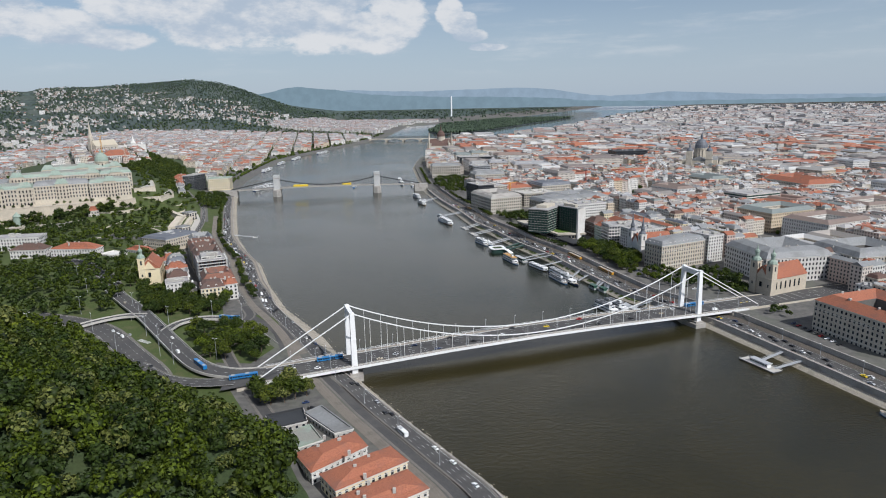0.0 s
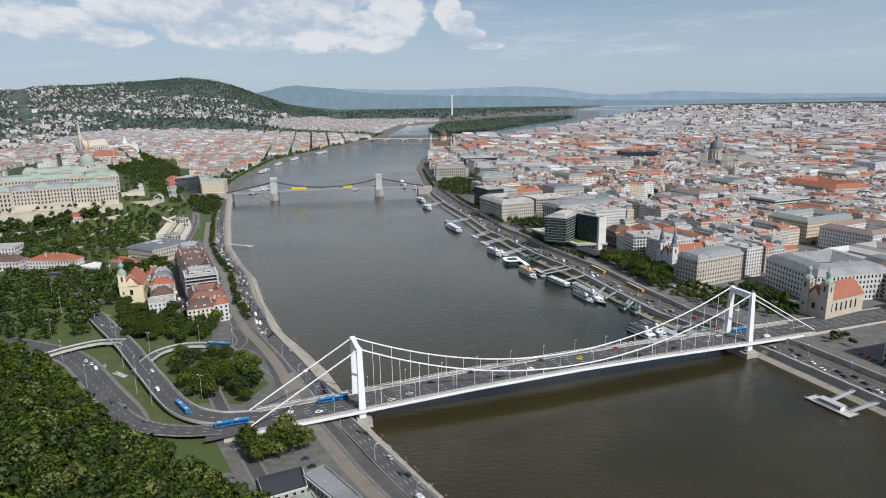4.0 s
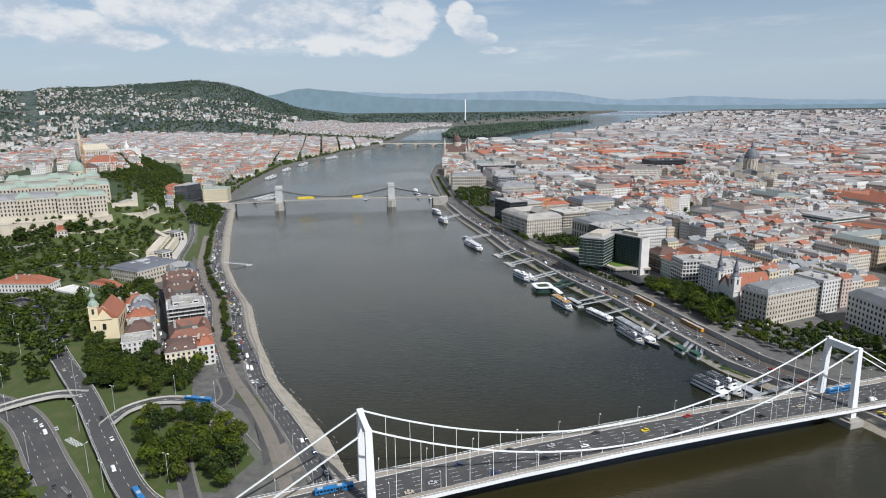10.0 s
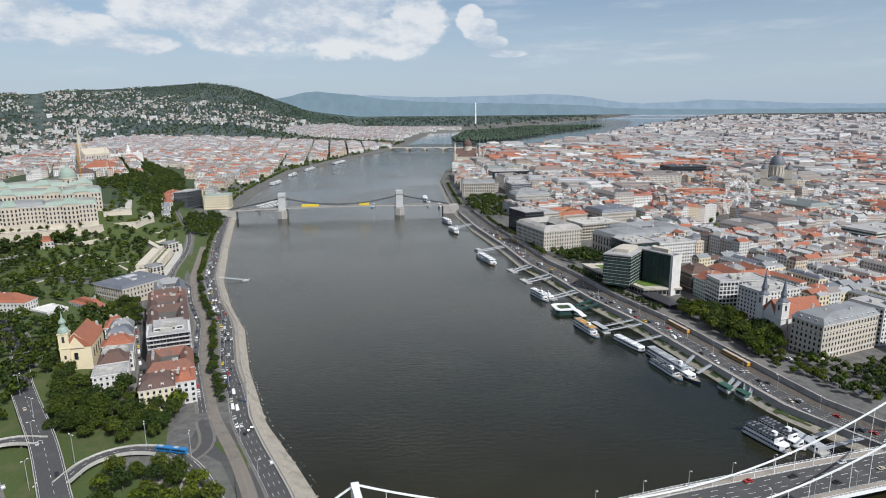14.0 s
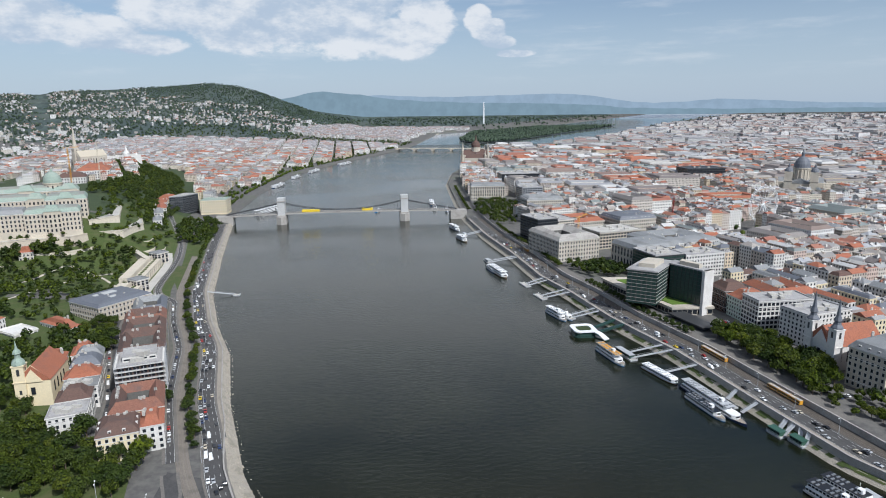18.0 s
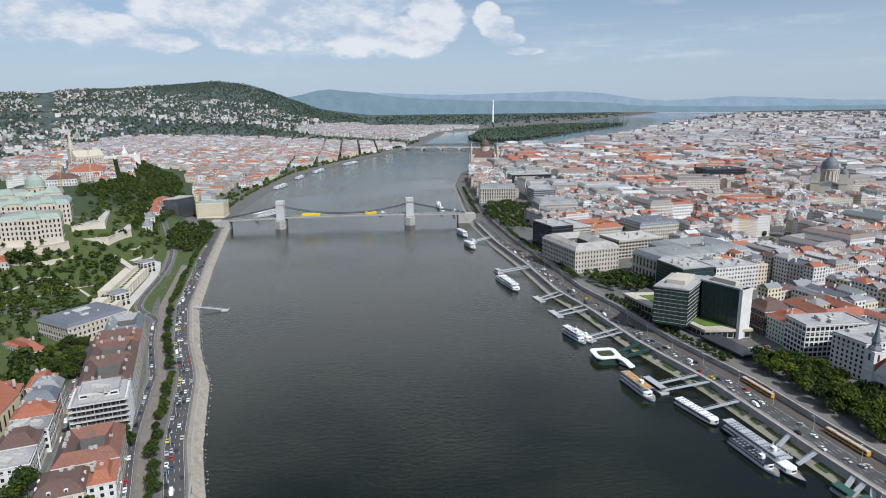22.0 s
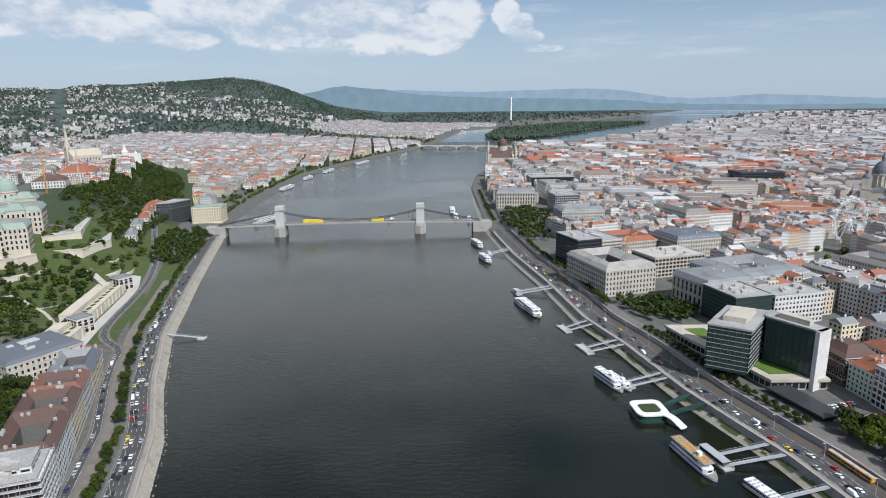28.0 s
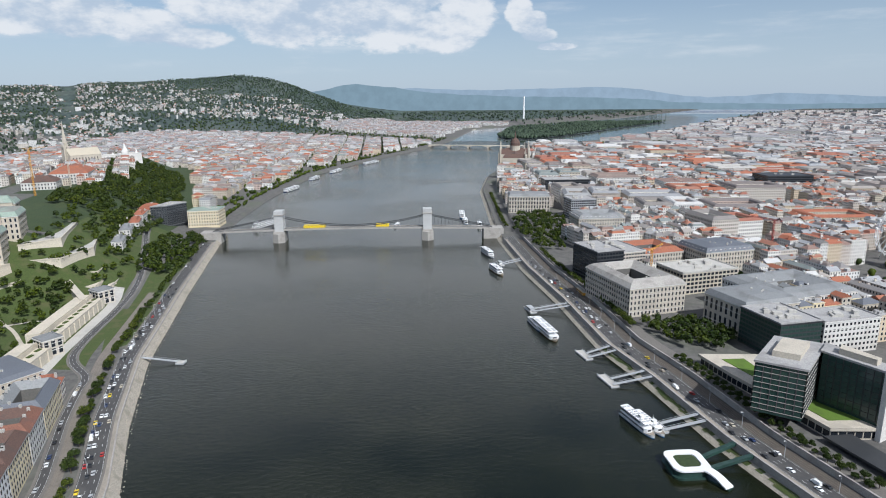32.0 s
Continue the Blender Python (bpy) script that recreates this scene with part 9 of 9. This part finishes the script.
def pontoon(cx, cy, w_, d_, deg, label, shore, hut=None, colour="silver", house="white", rail=True):
    """A floating stage with a gangway to the bank."""
    root = thing("landing_stage", pose(cx, cy, 0, 0, 0, deg), label, "pontoon", "landing stages")
    g = MB()
    g.box(-w_ / 2, -d_ / 2, -0.6, w_ / 2, d_ / 2, 0.9)
    g.ob("float", [colour], root)
    g = MB()
    g.box(-w_ / 2 + 0.3, -d_ / 2 + 0.3, 0.9, w_ / 2 - 0.3, d_ / 2 - 0.3, 1.0)
    g.ob("deck", ["concrete"], root)
    if hut:
        hw_, hd = hut
        g = MB()
        g.box(-hw_ / 2, -hd / 2, 1.0, hw_ / 2, hd / 2, 3.6)
        h = g.ob("hut", [house], root)
        g = MB()
        g.box(-hw_ / 2 - 0.5, -hd / 2 - 0.5, 3.6, hw_ / 2 + 0.5, hd / 2 + 0.5, 3.9)
        g.ob("hut_roof", ["silver" if house != "green" else "green"], h)
        g = MB()
        for s in (-1, 1):
            for k in range(int(hd / 2)):
                g.box(s * hw_ / 2 - 0.03, -hd / 2 + 0.5 + 2 * k, 1.8, s * hw_ / 2 + 0.03, -hd / 2 + 1.9 + 2 * k, 3.0)
        g.ob("hut_glazing", ["glass"], h)["kind"] = "stuff"
    if rail:
        for x in (-w_ / 2 + 0.2, w_ / 2 - 0.2):
            g = MB()
            for z in (1.5, 2.0):
                g.beam((x, -d_ / 2, z), (x, d_ / 2, z), 0.07)
            for k in range(int(d_ / 2.5) + 1):
                y = -d_ / 2 + k * d_ / int(d_ / 2.5)
                g.beam((x, y, 0.9), (x, y, 2.0), 0.08)
            g.ob("railing", ["white"], root)
    inv = root.matrix_world.inverted()
    for (ax, ay, az), (bx, by, bz) in shore:
        a, b = inv @ Vector((ax, ay, az)), inv @ Vector((bx, by, bz))
        g = MB()
        g.beam(a, b, 2.4, 0.3)
        gw = g.ob("gangway", ["silver"], root)
        d = (b - a).normalized()
        sd = Vector((-d.y, d.x, 0)) * 1.2
        g = MB()
        for s in (-1, 1):
            g.beam(a + sd * s + Vector((0, 0, 1.1)), b + sd * s + Vector((0, 0, 1.1)), 0.1)
            n = max(2, int((b - a).length / 2.2))
            for k in range(n + 1):
                p = a.lerp(b, k / n) + sd * s
                g.beam(p, p + Vector((0, 0, 1.1)), 0.08)
        g.ob("handrail", ["silver"], gw)


def to_quay(x, y):
    return ((x, y, 1.4), (pest(y + 4) + 8.0, y + 4, 6.3))


for cx, cy, w_, d_, lab, hut, house in (
        (108, 502, 6, 18, "grey steel landing stage with handrails", None, "white"), (118, 458, 6, 20, "grey steel landing stage with handrails", None, "white"),
        (162, 308, 6, 24, "steel landing stage with glass shelters", (4, 18), "glass_green"), (224, 180, 5, 10, "dark green floating hut", (4, 8), "green"), (217, 190, 5, 10, "dark green floating hut", (4, 8), "green"),
        (74, 604, 6, 16, "grey landing stage with a flat roof", (4, 9), "silver"), (232, 122, 7, 26, "grey ferry landing stage with a flat roof", (5, 20), "silver"), (48, 770, 5, 18, "small landing stage with a hut", (3, 6), "white"), (136, 398, 5, 16, "grey steel landing stage", None, "white")):
    pontoon(cx, cy, w_, d_, 19, lab, [to_quay(cx + 2, cy + 2), to_quay(cx + 2, cy - d_ * 0.35)], hut, "silver", house)
pontoon(284, 0, 9, 28, 22, "dark grey landing stage with a white hut", [((288, 6, 1.2), (308, 12, 5.5)), ((290, -8, 1.2), (318, -2, 5.5))], (4, 14), "dark", "white")
pontoon(-189, 470, 6, 6, 0, "small square landing stage with a long gangway", [((-192, 470, 1.4), (buda(470) - 6, 468, 4.6))], None, "silver")
pontoon(177, 270, 2, 8, 19, "narrow floating gangway stage", [to_quay(178, 272)])
pontoon(206, 228, 3, 14, 17, "narrow floating gangway stage", [to_quay(207, 232), to_quay(208, 214)])


def loop_stage():
    """The white ring-shaped landing stage with its tail."""
    root = thing("ring_terminal", pose(140, 355.5, 0, 0, 0, 8), "white ring-shaped floating terminal with a curved tail", "pontoon")
    def rounded(w_, d_, q, n=5):
        out = []
        for cx, cy, a0 in ((w_ / 2 - q, -d_ / 2 + q, -90), (w_ / 2 - q, d_ / 2 - q, 0), (-w_ / 2 + q, d_ / 2 - q, 90), (-w_ / 2 + q, -d_ / 2 + q, 180)):
            for i in range(n + 1):
                a = radians(a0 + 90 * i / n)
                out.append((cx + q * math.cos(a), cy + q * math.sin(a)))
        return out
    o, i_ = rounded(19.5, 20, 4.5), rounded(12, 12, 3)
    g = MB()
    n = len(o)
    for z in (4.2, 5.0):
        g.v.extend([(x, y, z) for x, y in o] + [(x, y, z) for x, y in i_])
    for a in range(n):
        b = (a + 1) % n
        g.f += [(2 * n + a, 2 * n + b, 3 * n + b, 3 * n + a), (a, b, 2 * n + b, 2 * n + a), (n + b, n + a, 3 * n + a, 3 * n + b), (b, a, n + a, n + b)]
        g.s += [0] * 4
        g.uv += [None] * 4
    g.ob("ring_roof", ["white"], root)
    g = MB()
    tail = smooth_line([(4, -6, 4.6), (7.5, -9.5, 4.5), (10.2, -13.5, 3.5), (12, -17, 1.9), (13, -19.5, 1.2)], 1.5)
    strip(g, tail, -2.6, 2.6, 0.42, 0, 2, True)
    strip(g, tail, 2.6, -2.6, -0.3, 0, 2, True)
    for s in (-2.6, 2.6):
        nn = normals(tail)
        for p, q, m1, m2 in zip(tail, tail[1:], nn, nn[1:]):
            g.face([(p.x + m1.x * s, p.y + m1.y * s, p.z - 0.3), (q.x + m2.x * s, q.y + m2.y * s, q.z - 0.3), (q.x + m2.x * s, q.y + m2.y * s, q.z + 0.42), (p.x + m1.x * s, p.y + m1.y * s, p.z + 0.42)])
    g.ob("tail_roof", ["white"], root)
    g = MB()
    g.prism(rounded(17.5, 18, 4), 1.0, 4.2)
    g.ob("glass_wall", ["glass_green"], root)
    g = MB()
    g.prism(rounded(20.5, 21, 4.5), -0.6, 1.0)
    g.prism(((5, -9), (12, -20.5), (15.5, -18.5), (9.5, -6)), -0.6, 0.9)
    g.ob("float", ["glass_green"], root)
    g = MB()
    g.prism(rounded(11.6, 11.6, 2.8), 4.3, 4.45)
    g.ob("roof_garden", ["forest_floor"], root)
    inv = root.matrix_world.inverted()
    for a, b in (((149, 363, 1.6), (pest(372) + 8, 372, 6.2)), ((150, 353, 1.6), (pest(360) + 8, 360, 6.2))):
        g = MB()
        g.beam(inv @ Vector(a), inv @ Vector(b), 2.6, 1.6)
        g.ob("gangway", ["glass_green"], root)


loop_stage()

# works on the chain bridge
CB = Matrix.Translation(CW) @ Matrix.Rotation(C_TURN, 4, "Z")
for s0, s1, w_ in ((33, 62, 6), (132, 150, 6)):
    g = MB()
    g.prism(((s0, -w_), (s1, -w_), (s1, w_), (s0, w_)), 18.2, 21.4, 0, True, True)
    for k in range(int((s1 - s0) / 3)):
        g.box(s0 + 3 * k, -w_ - 0.15, 18.0, s0 + 3 * k + 0.25, w_ + 0.15, 21.7)
    tagged(g.ob("work_cover", ["yellow"], at=CB), "bright yellow sheeted works on the bridge deck", "works cover", "works covers")
# tower crane and scaffolds in the town
for x, y, h, lab, c in ((352, 770, 46, "red tower crane over the town", "red"), (196, 672, 34, "yellow tower crane beside the palace", "orange"), (-560, 900, 70, "pale tower crane behind the castle", "beige"), (-585, 860, 64, "yellow tower crane behind the castle", "orange")):
    root = thing("tower_crane", pose(x, y, max(9, surface(x, y)), 0, 0, 40 + x % 90), lab, "crane", "tower cranes")
    g = MB()
    for a, b in ((-0.8, -0.8), (0.8, -0.8), (0.8, 0.8), (-0.8, 0.8)):
        g.beam((a, b, -1), (a, b, h), 0.25)
    for k in range(int(h / 3)):
        g.beam((-0.8, -0.8, 3 * k), (0.8, -0.8, 3 * k + 3), 0.16)
        g.beam((0.8, 0.8, 3 * k), (-0.8, 0.8, 3 * k + 3), 0.16)
        g.beam((0.8, -0.8, 3 * k), (0.8, 0.8, 3 * k + 3), 0.16)
    g.ob("mast", [c], root)
    g = MB()
    for b in (-0.6, 0.6):
        g.beam((-10, b, h), (30, b, h), 0.25)
    g.beam((-10, 0, h + 1.4), (28, 0, h + 1.2), 0.22)
    for k in range(13):
        g.beam((-9 + 3 * k, -0.6, h), (-7.5 + 3 * k, 0, h + 1.3), 0.14)
        g.beam((-7.5 + 3 * k, 0, h + 1.3), (-6 + 3 * k, 0.6, h), 0.14)
    g.ob("jib", [c], root)
    g = MB()
    g.box(-11, -1, h - 2, -8, 1, h)
    g.ob("counterweight", ["concrete"], root)
